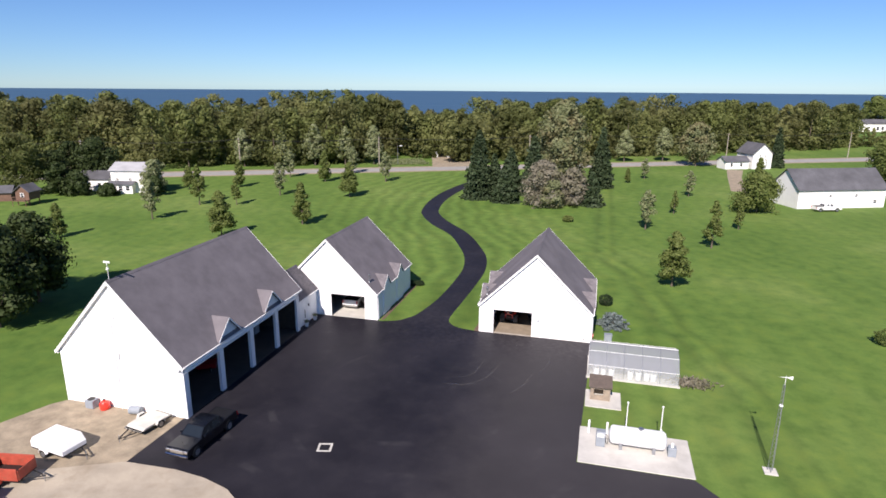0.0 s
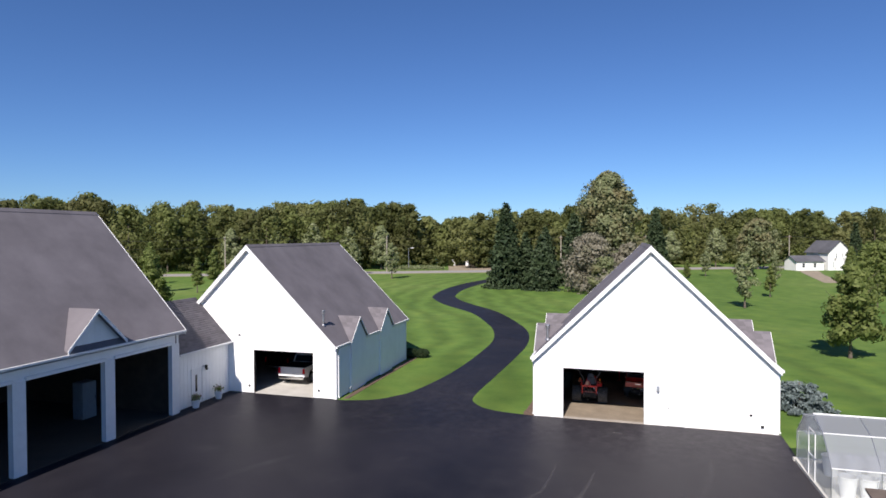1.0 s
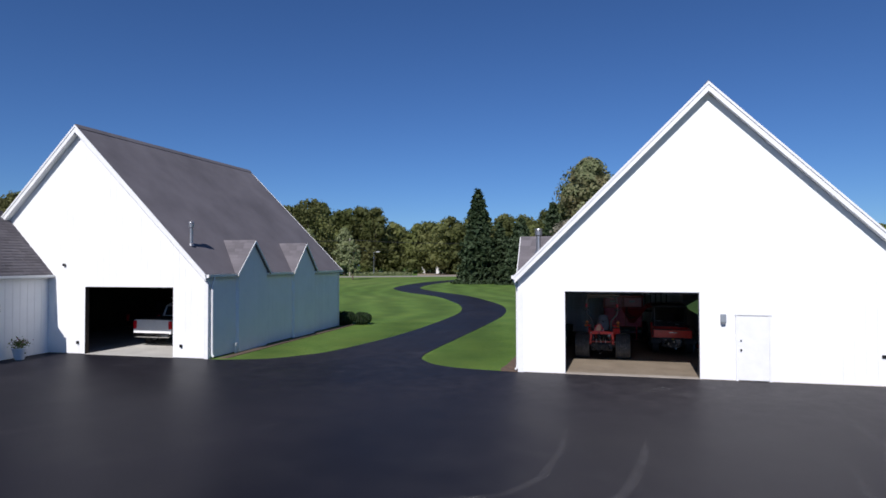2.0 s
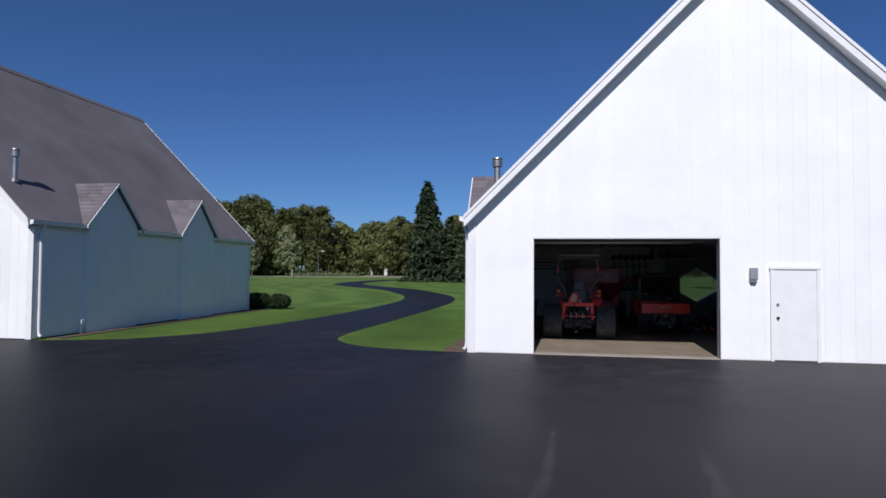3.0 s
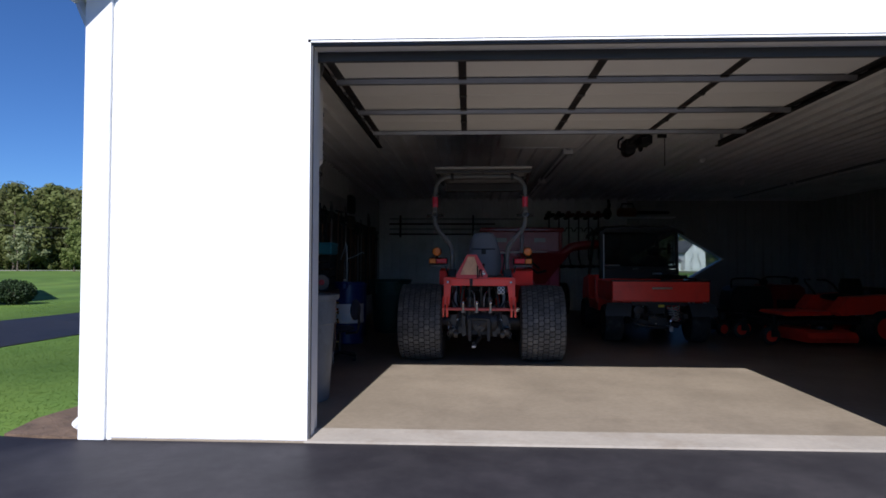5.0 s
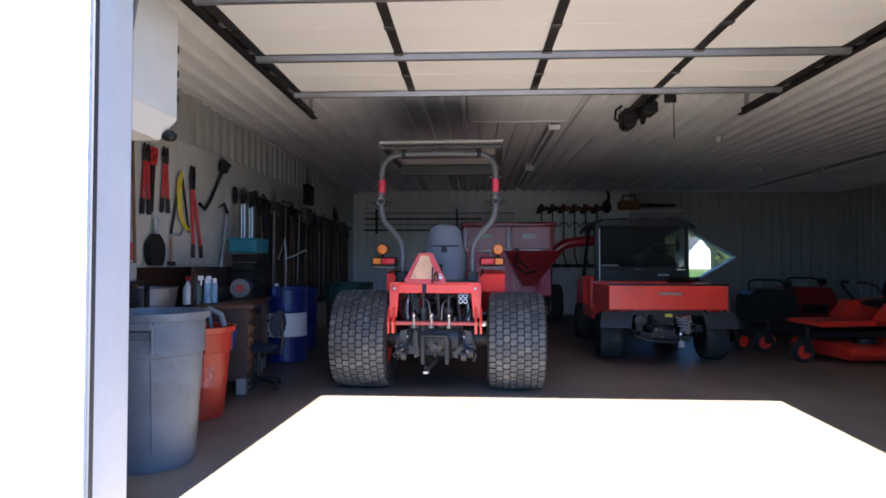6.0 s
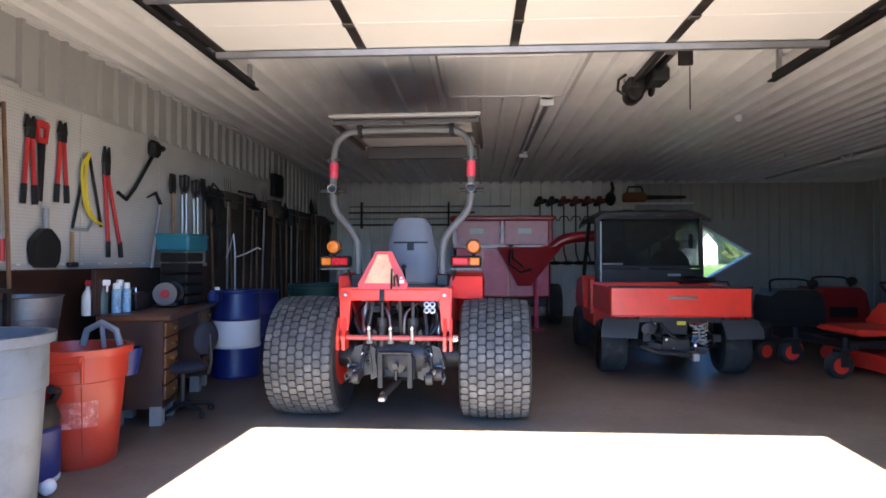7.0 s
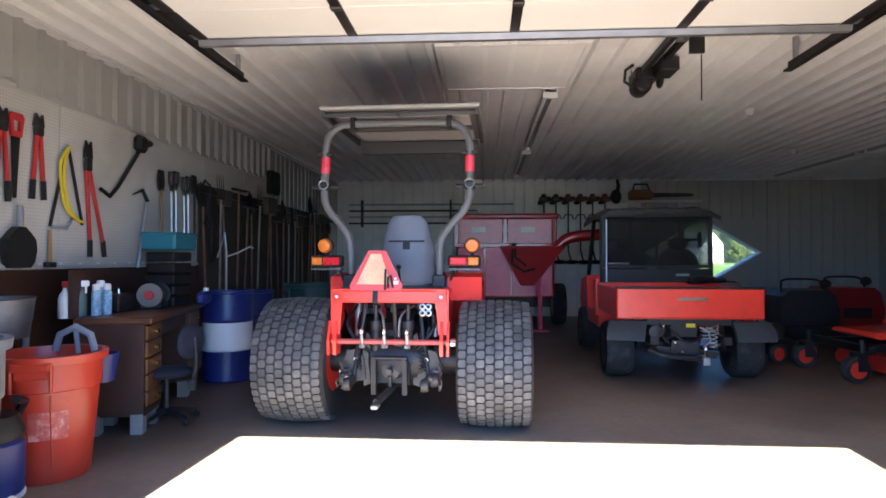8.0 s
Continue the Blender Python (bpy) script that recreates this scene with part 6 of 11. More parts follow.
def pickup(m, paint, label, cover=True):
    """A crew-cab pickup, nose towards its own -y, 5.9 m long."""
    t = thing("pickup_truck", m, label, "pickup truck")
    low = [(-2.95, 0.55), (-2.9, 0.95), (-2.75, 1.08), (-1.45, 1.15), (1.15, 1.16), (1.15, 1.2), (2.9, 1.2), (2.95, 0.6), (2.35, 0.5), (2.3, 0.75), (2.1, 0.9), (1.7, 0.9), (1.5, 0.75), (1.45, 0.48), (-1.45, 0.48), (-1.5, 0.75), (-1.7, 0.9), (-2.1, 0.9), (-2.3, 0.75), (-2.35, 0.5)]
    body = Mesh()
    body.prism(low, "x", -0.98, 0.98)
    part("body", body, paint, t, smooth=30)
    cab = [(-1.4, 1.14), (-0.72, 1.76), (-0.35, 1.84), (0.75, 1.83), (1.05, 1.72), (1.14, 1.15)]
    cm = Mesh()
    n = len(cab)
    vs = [(-0.95 if z < 1.3 else -0.76, y, z) for y, z in cab] + [(0.95 if z < 1.3 else 0.76, y, z) for y, z in cab]
    cm.add(vs, [tuple(range(n)), tuple(range(2 * n - 1, n - 1, -1))] + [(i + n, (i + 1) % n + n, (i + 1) % n, i) for i in range(n)])
    part("cab", cm, paint, t, smooth=30)
    part("windscreen", Mesh().add([(-0.82, -1.33, 1.21), (0.82, -1.33, 1.21), (0.7, -0.76, 1.735), (-0.7, -0.76, 1.735)], [(0, 1, 2, 3)]), DARK_GLASS, t, smooth=0)
    part("rear_window", Mesh().add([(-0.78, 1.135, 1.25), (0.78, 1.135, 1.25), (0.68, 1.065, 1.68), (-0.68, 1.065, 1.68)], [(3, 2, 1, 0)]), DARK_GLASS, t, smooth=0)
    for s in (-1, 1):
        for a, b in ((-1.05, -0.2), (-0.12, 0.85)):
            part("side_window", Mesh().add([(s * 0.925, a, 1.22), (s * 0.925, b, 1.22), (s * 0.785, b - 0.05, 1.72), (s * 0.785, max(a + 0.25, -0.62), 1.72)], [(0, 1, 2, 3)]), DARK_GLASS, t, smooth=0)
        for y in (-1.12, -0.16, 0.92):
            part("door_seam", Mesh().span((s * 0.979, y - 0.008, 0.55), (s * 0.983, y + 0.008, 1.14)), BLACK, t, smooth=0)
        for y in (-0.3, 0.75):
            part("door_handle", Mesh().span((s * 0.98, y - 0.12, 1.02), (s * 1.0, y, 1.05), 0.006), CHROME, t)
        for y in (-1.9, 1.9):
            part("wheel_arch", Mesh().tube([(s * 0.975, y - 0.46 * math.cos(a * math.pi / 10), 0.46 + 0.45 * math.sin(a * math.pi / 10)) for a in range(11)], 0.025, 6), BLACK, t)
        part("mirror", Mesh().span((s * 0.95, -1.15, 1.18), (s * 1.18, -1.02, 1.36), 0.03), paint, t)
        part("headlight", Mesh().span((s * 0.62, -2.965, 0.82), (s * 0.95, -2.88, 1.0), 0.02), CHROME, t)
        part("tail_light", Mesh().span((s * 0.84, 2.88, 0.8), (s * 0.985, 2.96, 1.15), 0.01), RED_LENS, t)
        for y in (-1.9, 1.9):
            wheel(t, (s * 0.84, y, 0.4), 0.4, 0.27)
    part("grille", Mesh().span((-0.58, -2.97, 0.74), (0.58, -2.9, 1.0), 0.015), CHROME, t)
    part("front_bumper", Mesh().span((-0.97, -3.05, 0.45), (0.97, -2.9, 0.7), 0.04), CHROME, t)
    part("rear_bumper", Mesh().span((-0.95, 2.9, 0.42), (0.95, 3.05, 0.62), 0.04), CHROME, t)
    part("bed_cover" if cover else "bed_floor", Mesh().span((-0.88, 1.2, 1.19 if cover else 0.9), (0.88, 2.84, 1.225 if cover else 0.95), 0.01), BLACK, t)
    return t


pickup(pose(-16.3, -27.0, 0, 0, 0, -3), CAR_BLACK, "black crew-cab pickup truck parked on the asphalt")
pickup(pose(-16.7, 5.35, 0.012, 0, 0, 180), CAR_WHITE, "white pickup truck parked inside the open barn")
pickup(pose(-19.6, 8.2, 0.012, 0, 0, 180), CAR_BLACK, "dark pickup truck parked inside the open barn")
pickup(pose(61.6, 88.6, 0, 0, 0, 108), CAR_WHITE, "pale pickup truck parked before the white barn")


def trailer(m, label, paint, length, width, h0, h1, enclosed=False):
    t = thing("utility_trailer", m, label, "trailer", "trailers on the gravel lot")
    part("frame", Mesh().span((-width / 2, -length / 2, h0 - 0.12), (width / 2, length / 2, h0), 0.01).tube([(-0.5, length / 2, h0 - 0.06), (0, length / 2 + 1.3, h0 - 0.08)], 0.05, 8).tube([(0.5, length / 2, h0 - 0.06), (0, length / 2 + 1.3, h0 - 0.08)], 0.05, 8), DARK_STEEL, t)
    part("jack", Mesh().cyl((0, length / 2 + 1.2, 0), (0, length / 2 + 1.2, h0 + 0.2), 0.035, 0.035, 8), GALV, t)
    if enclosed:
        part("body", Mesh().prism([(-length / 2, h0), (length / 2, h0), (length / 2, h1 * 0.6), (length / 2 - 0.4, h1), (-length / 2 + 0.3, h1), (-length / 2, h1 * 0.7)], "x", -width / 2, width / 2), paint, t, smooth=0)
    else:
        for s in (-1, 1):
            part("side_panel", Mesh().span((s * width / 2 - 0.04, -length / 2, h0), (s * width / 2 + 0.04, length / 2, h1), 0.01), paint, t)
            part("end_panel", Mesh().span((-width / 2 + 0.05, s * length / 2 - 0.04, h0), (width / 2 - 0.05, s * length / 2 + 0.04, h1 * 0.9), 0.01), paint, t)
        part("load_floor", Mesh().span((-width / 2, -length / 2, h0), (width / 2, length / 2, h0 + 0.03)), DARK_STEEL, t)
    for s in (-1, 1):
        wheel(t, (s * (width / 2 + 0.12), -0.2, 0.33), 0.33, 0.2)
        part("fender", Mesh().prism([(-0.62, 0.42), (-0.45, 0.72), (0.05, 0.72), (0.22, 0.42), (0.18, 0.42), (0.02, 0.68), (-0.42, 0.68), (-0.58, 0.42)], "x", s * (width / 2 + 0.02), s * (width / 2 + 0.26)), paint, t, smooth=0)
    return t


MACHINE_RED = surface("faded_red_implement_paint", (0.42, 0.07, 0.04), 0.6, vary=0.25, scale=2, dirt=(0.2, 0.1, 0.06), dirt_amount=0.5, dirt_scale=3)
trailer(pose(-25.9, -31.0, 0.02, 0, 0, -98), "white covered trailer with drawbar on gravel", TRIM, 3.4, 1.9, 0.5, 1.35, True)
trailer(pose(-26.3, -34.7, 0.02, 0, 0, -80), "faded red dump trailer with open box", MACHINE_RED, 2.7, 1.7, 0.55, 1.45)
trailer(pose(-21.9, -26.3, 0.02, 0, 0, 170), "flat pale deck trailer beside the barn wall", CONCRETE, 3.0, 1.9, 0.42, 0.55, True)
imp = thing("farm_implement", pose(-26.2, -37.9, 0.02, 0, 0, 20), "red folding farm implement with frame bars and tines", "farm implement")
part("toolbar", Mesh().span((-1.5, -0.08, 0.75), (1.5, 0.08, 0.92), 0.01), MACHINE_RED, imp)
part("hitch", Mesh().tube([(-0.4, 0, 0.8), (0, 1.0, 0.6)], 0.05, 8).tube([(0.4, 0, 0.8), (0, 1.0, 0.6)], 0.05, 8).tube([(0, 0, 0.9), (0, 0.3, 1.5)], 0.04, 8), MACHINE_RED, imp)
for i in range(7):
    x = -1.35 + i * 0.45
    part("tine", Mesh().tube([(x, 0, 0.8), (x, -0.35, 0.75), (x, -0.45, 0.35), (x, -0.2, 0.02)], 0.025, 6), DARK_STEEL, imp)
part("hopper", Mesh().prism([(-0.35, 0.92), (0.35, 0.92), (0.5, 1.5), (-0.5, 1.5)], "x", -1.1, 1.1), MACHINE_RED, imp, smooth=0)
for s in (-1, 1):
    wheel(imp, (s * 1.55, 0.1, 0.36), 0.36, 0.2)

# at the foot of the machine barn's gable
tank = thing("fuel_can", pose(-27.3, -25.1, 0.02), "rounded red fuel tank on the gravel", "fuel tank")
part("body", Mesh().lathe([(0.05, 0), (0.38, 0.03), (0.42, 0.12), (0.42, 0.55), (0.3, 0.72), (0.08, 0.78), (0.08, 0.85)], (0, 0, 0), 18), RED, tank)
part("cap", Mesh().cyl((0, 0, 0.85), (0, 0, 0.92), 0.1, 0.09, 12), BLACK, tank)
rim_drum = thing("steel_barrel", pose(-24.2, -25.1, 0.38, 0, 90, 10), "dark grey barrel lying on its side", "barrel")
part("body", Mesh().lathe([(0.3, -0.5), (0.34, -0.48), (0.34, -0.2), (0.355, -0.18), (0.34, -0.16), (0.34, 0.16), (0.355, 0.18), (0.34, 0.2), (0.34, 0.48), (0.3, 0.5)], (0, 0, 0), 20), GREY_PLASTIC, rim_drum)
condenser = thing("air_conditioner", pose(-28.6, -25.1, 0.02), "pale boxed outdoor air conditioner", "air conditioner")
part("casing", Mesh().span((-0.4, -0.35, 0), (0.4, 0.35, 0.75), 0.03), GREY_PLASTIC, condenser)
part("fan_grille", Mesh().lathe([(0.3, 0.75), (0.3, 0.78), (0.05, 0.79)], (0, 0, 0), 18), DARK_STEEL, condenser)
pt = thing("propane_tank", pose(-31.9, -22.6, 0.02), "rounded white propane tank behind the barn", "propane tank")
part("body", Mesh().ball((0, 0, 0.75), (0.55, 1.1, 0.55), 18, 10), TRIM, pt)
for y in (-0.6, 0.6):
    part("saddle", Mesh().span((-0.4, y - 0.08, 0), (0.4, y + 0.08, 0.35), 0.01), CONCRETE, pt)
part("conduit", Mesh().tube([(-25.9, -24.67, 0.0), (-25.9, -24.67, 8.6)], 0.05, 8).span((-26.4, -24.75, 8.2), (-25.5, -24.64, 8.4), 0.01).span((-25.98, -24.76, 4.6), (-25.5, -24.64, 5.2), 0.02), TRIM, long_barn, "white electric service conduit")
part("flood_lamp", Mesh().cyl((-19.75, -24.65, 4.4), (-19.7, -24.85, 4.3), 0.06, 0.1, 10), GREY_PLASTIC, long_barn)
part("weather_vane", Mesh().tube([(-25.6, -24.5, 11.2), (-25.6, -24.5, 13.0)], 0.02, 6).ball((-25.6, -24.5, 12.4), (0.12, 0.12, 0.12), 10, 6).span((-25.9, -24.52, 12.9), (-25.3, -24.48, 13.05)), TRIM, long_barn, "white ridge vane")


def flower_pot(m):
    t = thing("flower_pot", m, "white pot with small pink flowers beside the wing", "flower pot", "flower pots by the wing")
    part("pot", Mesh().lathe([(0.02, 0), (0.17, 0.0), (0.25, 0.38), (0.28, 0.4), (0.28, 0.46), (0.22, 0.46), (0.2, 0.4), (0.02, 0.38)], (0, 0, 0), 18), TRIM, t)
    rng = np.random.default_rng(3)
    p = rng.normal(size=(220, 3)) * np.array([0.13, 0.13, 0.1]) + np.array([0, 0, 0.6])
    v, f = cards(p, 0.07, rng)
    part("foliage", fast_mesh("foliage", v, f, LEAF), None, t)
    p = rng.normal(size=(40, 3)) * np.array([0.14, 0.14, 0.08]) + np.array([0, 0, 0.68])
    v, f = cards(p, 0.05, rng)
    part("blossom", fast_mesh("blossom", v, f, PINK), None, t)
    return t


PINK = leaf_mat("pink_petals", (0.35, 0.12, 0.16), (0.6, 0.3, 0.33))
fp = flower_pot(pose(-19.35, -3.85, 0))
copy_thing(fp, pose(-19.35, -1.75, 0, 0, 0, 60))

# greenhouse
gh = thing("greenhouse", pose(16.2, -5.9, 0), "film-covered greenhouse with pale frame on a concrete kerb", "greenhouse")
L2, W = 4.05, 2.3
prof = [(-W, 0.12), (-W, 1.35), (-W * 0.55, 2.35), (0, 2.75), (W * 0.55, 2.35), (W, 1.35), (W, 0.12)]
for i in range(len(prof) - 1):
    (a, za), (b, zb) = prof[i], prof[i + 1]
    pan = part("film_panel", Mesh().add([(-L2, a, za), (L2, a, za), (L2, b, zb), (-L2, b, zb)], [(0, 1, 2, 3)]), ROOF_POLY if 0 < i < 5 else POLY, gh, smooth=0)
for k in range(6):
    x = -L2 + 2 * L2 * k / 5
    part("hoop", Mesh().tube([(x, y, z) for y, z in prof], 0.018, 6), GALV, gh)
for y, z in prof[1:-1]:
    part("purlin", Mesh().tube([(-L2, y, z), (L2, y, z)], 0.02 if z < 2.7 else 0.04, 6), TRIM, gh)
for s in (-1, 1):
    part("end_film", Mesh().add([(s * L2, y, z) for y, z in prof], [tuple(range(7))]), POLY, gh, smooth=0)
    part("sill", Mesh().span((-L2 - 0.15, s * W - 0.12, 0), (L2 + 0.15, s * W + 0.12, 0.12)), CONCRETE, gh, smooth=0)
    part("end_sill", Mesh().span((s * L2 - 0.1, -W + 0.12, 0), (s * L2 + 0.1, W - 0.12, 0.12)), CONCRETE, gh, smooth=0)
part("door", Mesh().span((-L2 - 0.05, -0.45, 0.12), (-L2 - 0.02, -0.4, 2.1)).span((-L2 - 0.05, 0.4, 0.12), (-L2 - 0.02, 0.45, 2.1)).span((-L2 - 0.05, -0.45, 2.05), (-L2 - 0.02, 0.45, 2.1)).span((-L2 - 0.05, -0.45, 1.0), (-L2 - 0.02, 0.45, 1.06)), TRIM, gh, "white framed greenhouse door", smooth=0)
part("soil_bed", Mesh().span((-L2 + 0.1, -W + 0.12, 0), (L2 - 0.1, W - 0.12, 0.06)), CONCRETE, gh, smooth=0)
tub = thing("white_tub", pose(12.9, -7.5, 0.06), "tall white plastic growing tub", "tub", "tubs in the greenhouse")
part("body", Mesh().lathe([(0.24, 0), (0.32, 0.75), (0.35, 0.78), (0.35, 0.82), (0.3, 0.82), (0.27, 0.6), (0.02, 0.6)], (0, 0, 0), 16), TRIM, tub)
part("soil", Mesh().lathe([(0.27, 0.62), (0.1, 0.68), (0.01, 0.69)], (0, 0, 0), 14), MULCH, tub)
for x, y in ((13.6, -7.5), (14.3, -7.45), (16.0, -7.5), (16.75, -7.5), (17.5, -7.45), (18.1, -7.5), (13.0, -5.2), (13.8, -5.3), (14.6, -5.2), (15.4, -4.4)):
    copy_thing(tub, pose(x, y, 0.06))
hyd = thing("compost_heap", pose(21.6, -7.2, 0), "low heap of brown cut stems behind the greenhouse", "compost heap")
rngc = np.random.default_rng(6)
v, f = cards(rngc.normal(size=(900, 3)) * np.array([0.7, 0.4, 0.14]) + np.array([0, 0, 0.18]), 0.16, rngc, 3.0)
v[:, 2] = np.maximum(v[:, 2], 0)
tagged(part("stem_pile", fast_mesh("stem_pile", v, f, LEAF_PINK), None, hyd), kind="stuff")

# small roofed hut on its pad
hut = thing("storage_hut", pose(13.3, -12.0, 0.05, 0, 0, 0), "small brown storage hut with dark opening", "hut")
part("body", Mesh().span((-0.85, -0.55, 0), (0.85, -0.45, 0.45)).span((-0.85, -0.55, 0.45), (-0.55, -0.45, 1.3)).span((0.25, -0.55, 0.45), (0.85, -0.45, 1.3)).span((-0.55, -0.55, 1.05), (0.25, -0.45, 1.3)).span((-0.85, 0.75, 0), (0.85, 0.85, 1.5)).span((-0.85, -0.45, 0), (-0.75, 0.75, 1.35)).span((0.75, -0.45, 0), (0.85, 0.75, 1.35)), surface("tan_brick", (0.30, 0.24, 0.18), 0.85, vary=0.2, scale=3), hut, smooth=0)
part("roof", Mesh().prism([(-0.8, 1.3), (1.05, 1.62), (1.05, 1.7), (-0.8, 1.38)], "x", -1.0, 1.0), surface("brown_roof_boards", (0.13, 0.10, 0.08), 0.8, vary=0.2), hut, smooth=0)
ebox = thing("utility_box", pose(14.0, 0.9, 0), "grey-green electric utility cabinet beside the garage", "utility box")
part("cabinet", Mesh().span((-0.4, -0.35, 0), (0.4, 0.35, 0.8), 0.03), GREY_PLASTIC, ebox)
part("lid", Mesh().prism([(-0.38, 0.8), (0.38, 0.8), (0.38, 0.86), (-0.38, 0.94)], "x", -0.43, 0.43), GREY_PLASTIC, ebox, smooth=0)
ext = thing("hose_reel", pose(12.45, 0.9, 0.5), "red hose reel on the garage side wall", "hose reel")
part("reel", Mesh().lathe([(0.25, 0), (0.25, 0.03), (0.1, 0.04), (0.1, 0.16), (0.25, 0.17), (0.25, 0.2)], (-0.2, 0, 0), 18, "x"), RED, ext)
part("hose", Mesh().lathe([(0.12, 0.04), (0.22, 0.045), (0.22, 0.155), (0.12, 0.16)], (-0.2, 0, 0), 18, "x"), DEEP_RED, ext)

# white storage tank on the large pad
st = thing("storage_tank", pose(16.1, -19.3, 0.05), "large white cylindrical fuel tank on steel saddles", "fuel tank")
part("shell", Mesh().lathe([(0.02, -2.1), (0.4, -2.08), (0.62, -1.97), (0.70, -1.8), (0.70, 1.8), (0.62, 1.97), (0.4, 2.08), (0.02, 2.1)], (0, 0, 0.92), 28, "x"), TRIM, st)
for x in (-1.2, 1.2):
    part("saddle", Mesh().prism([(-0.62, 0), (0.62, 0), (0.58, 0.62), (0.3, 0.36), (-0.3, 0.36), (-0.58, 0.62)], "x", x - 0.12, x + 0.12), GALV, st, smooth=0)
for x in (-0.9, 1.6):
    part("vent_pipe", Mesh().cyl((x, 0, 1.6), (x, 0, 3.7), 0.035, 0.035, 8).lathe([(0.06, 3.66), (0.08, 3.75), (0.02, 3.8)], (x, 0, 0), 10), TRIM, st, "slim white vent pipe")
part("manway", Mesh().cyl((0.2, 0, 1.6), (0.2, 0, 1.72), 0.2, 0.2, 14), GALV, st)
fp1 = thing("fuel_pump", pose(13.4, -19.6, 0.05), "grey fuel pump cabinet beside the white tank", "fuel pump")
part("cabinet", Mesh().span((-0.35, -0.3, 0), (0.35, 0.3, 1.25), 0.04), GREY_PLASTIC, fp1)
part("dial_face", Mesh().span((-0.25, -0.315, 0.85), (0.25, -0.3, 1.15)), TRIM, fp1, smooth=0)
part("hose", Mesh().tube([(0.36, 0, 1.0), (0.55, 0, 0.8), (0.55, -0.1, 0.25), (0.4, -0.15, 0.35), (0.38, -0.1, 0.75)], 0.025, 8), BLACK, fp1)
fp2 = thing("filter_unit", pose(18.6, -19.6, 0.05), "small grey filter unit on the concrete pad", "filter unit")
part("body", Mesh().span((-0.3, -0.3, 0), (0.3, 0.3, 0.7), 0.03), GREY_PLASTIC, fp2)
part("canister", Mesh().cyl((0.0, 0, 0.7), (0, 0, 1.0), 0.12, 0.1, 12), TRIM, fp2)
for x in (12.5, 13.9, 17.9):
    b = thing("bollard", pose(x, -18.0, 0.05), "short pale steel bollard on the pad", "bollard", "bollards on the pad")
    part("post", Mesh().cyl((0, 0, 0), (0, 0, 1.05), 0.09, 0.09, 12), TRIM, b)
    part("dome", Mesh().lathe([(0.09, 1.05), (0.06, 1.1), (0.01, 1.12)], (0, 0, 0), 12), TRIM, b)

# lattice mast on the lawn
mast = thing("lattice_mast", pose(25.3, -19.8, 0), "slim galvanised lattice mast with weather vane on the lawn", "mast")
part("base", Mesh().span((-0.45, -0.45, -0.02), (0.45, 0.45, 0.08), 0.02), CONCRETE, mast)
legs = [(0.2 * math.cos(a), 0.2 * math.sin(a)) for a in (0.5, 2.6, 4.7)]
for x, y in legs:
    part("leg", Mesh().cyl((x, y, 0), (x * 0.35, y * 0.35, 6.9), 0.022, 0.018, 6), GALV, mast)
lat = Mesh()
for i in range(20):
    for k in range(3):
        z0, z1 = 0.1 + i * 0.34, 0.1 + (i + 1) * 0.34
        s0, s1 = 1 - 0.65 * z0 / 6.9, 1 - 0.65 * z1 / 6.9
        a, b = legs[k], legs[(k + 1) % 3]
        lat.tube([(a[0] * s0, a[1] * s0, z0), (b[0] * s1, b[1] * s1, z1)], 0.01, 4)
part("lattice", lat, GALV, mast)
part("beacon", Mesh().ball((0, 0, 5.3), (0.14, 0.14, 0.1), 10, 6), TRIM, mast)
part("vane", Mesh().cyl((0, 0, 6.9), (0, 0, 7.6), 0.02, 0.02, 6).add([(-0.45, 0, 7.45), (0.1, 0, 7.5), (0.45, 0, 7.62), (0.45, 0.02, 7.3), (0.1, 0.02, 7.42)], [(0, 1, 2, 3, 4)]), TRIM, mast)

# inside the machine barn bays
def cabinet(m, label, w, d, h, mat):
    t = thing("storage_cabinet", m, label, "cabinet")
    part("body", Mesh().span((-w / 2, -d / 2, 0), (w / 2, d / 2, h), 0.015), mat, t)
    part("door", Mesh().span((w / 2, -d / 2 + 0.02, 0.06), (w / 2 + 0.02, d / 2 - 0.02, h - 0.03), 0.006), mat, t)
    part("handle", Mesh().span((w / 2 + 0.02, d / 2 - 0.12, h * 0.5), (w / 2 + 0.05, d / 2 - 0.09, h * 0.6), 0.005), CHROME, t)
    return t
cabinet(pose(-24.0, -7.2, 0.012), "tall grey storage cabinet inside the machine barn", 0.7, 0.9, 2.0, GREY_PLASTIC)
cabinet(pose(-27.5, -12.0, 0.012), "low grey workbench cabinet inside the machine barn", 0.7, 2.2, 0.95, GREY_PLASTIC)
cart = thing("yard_cart", pose(-23.5, -16.5, 0.012, 0, 0, 30), "small red yard cart inside the machine barn", "cart")
part("box", Mesh().prism([(-0.5, 0.35), (0.5, 0.35), (0.6, 0.85), (-0.6, 0.85)], "x", -0.9, 0.9), DEEP_RED, cart, smooth=0)
for s in (-1, 1):
    wheel(cart, (0.4, s * 0.62, 0.25), 0.25, 0.12)
part("drawbar", Mesh().tube([(-0.9, 0, 0.5), (-1.6, 0, 0.35)], 0.03, 8), DARK_STEEL, cart)

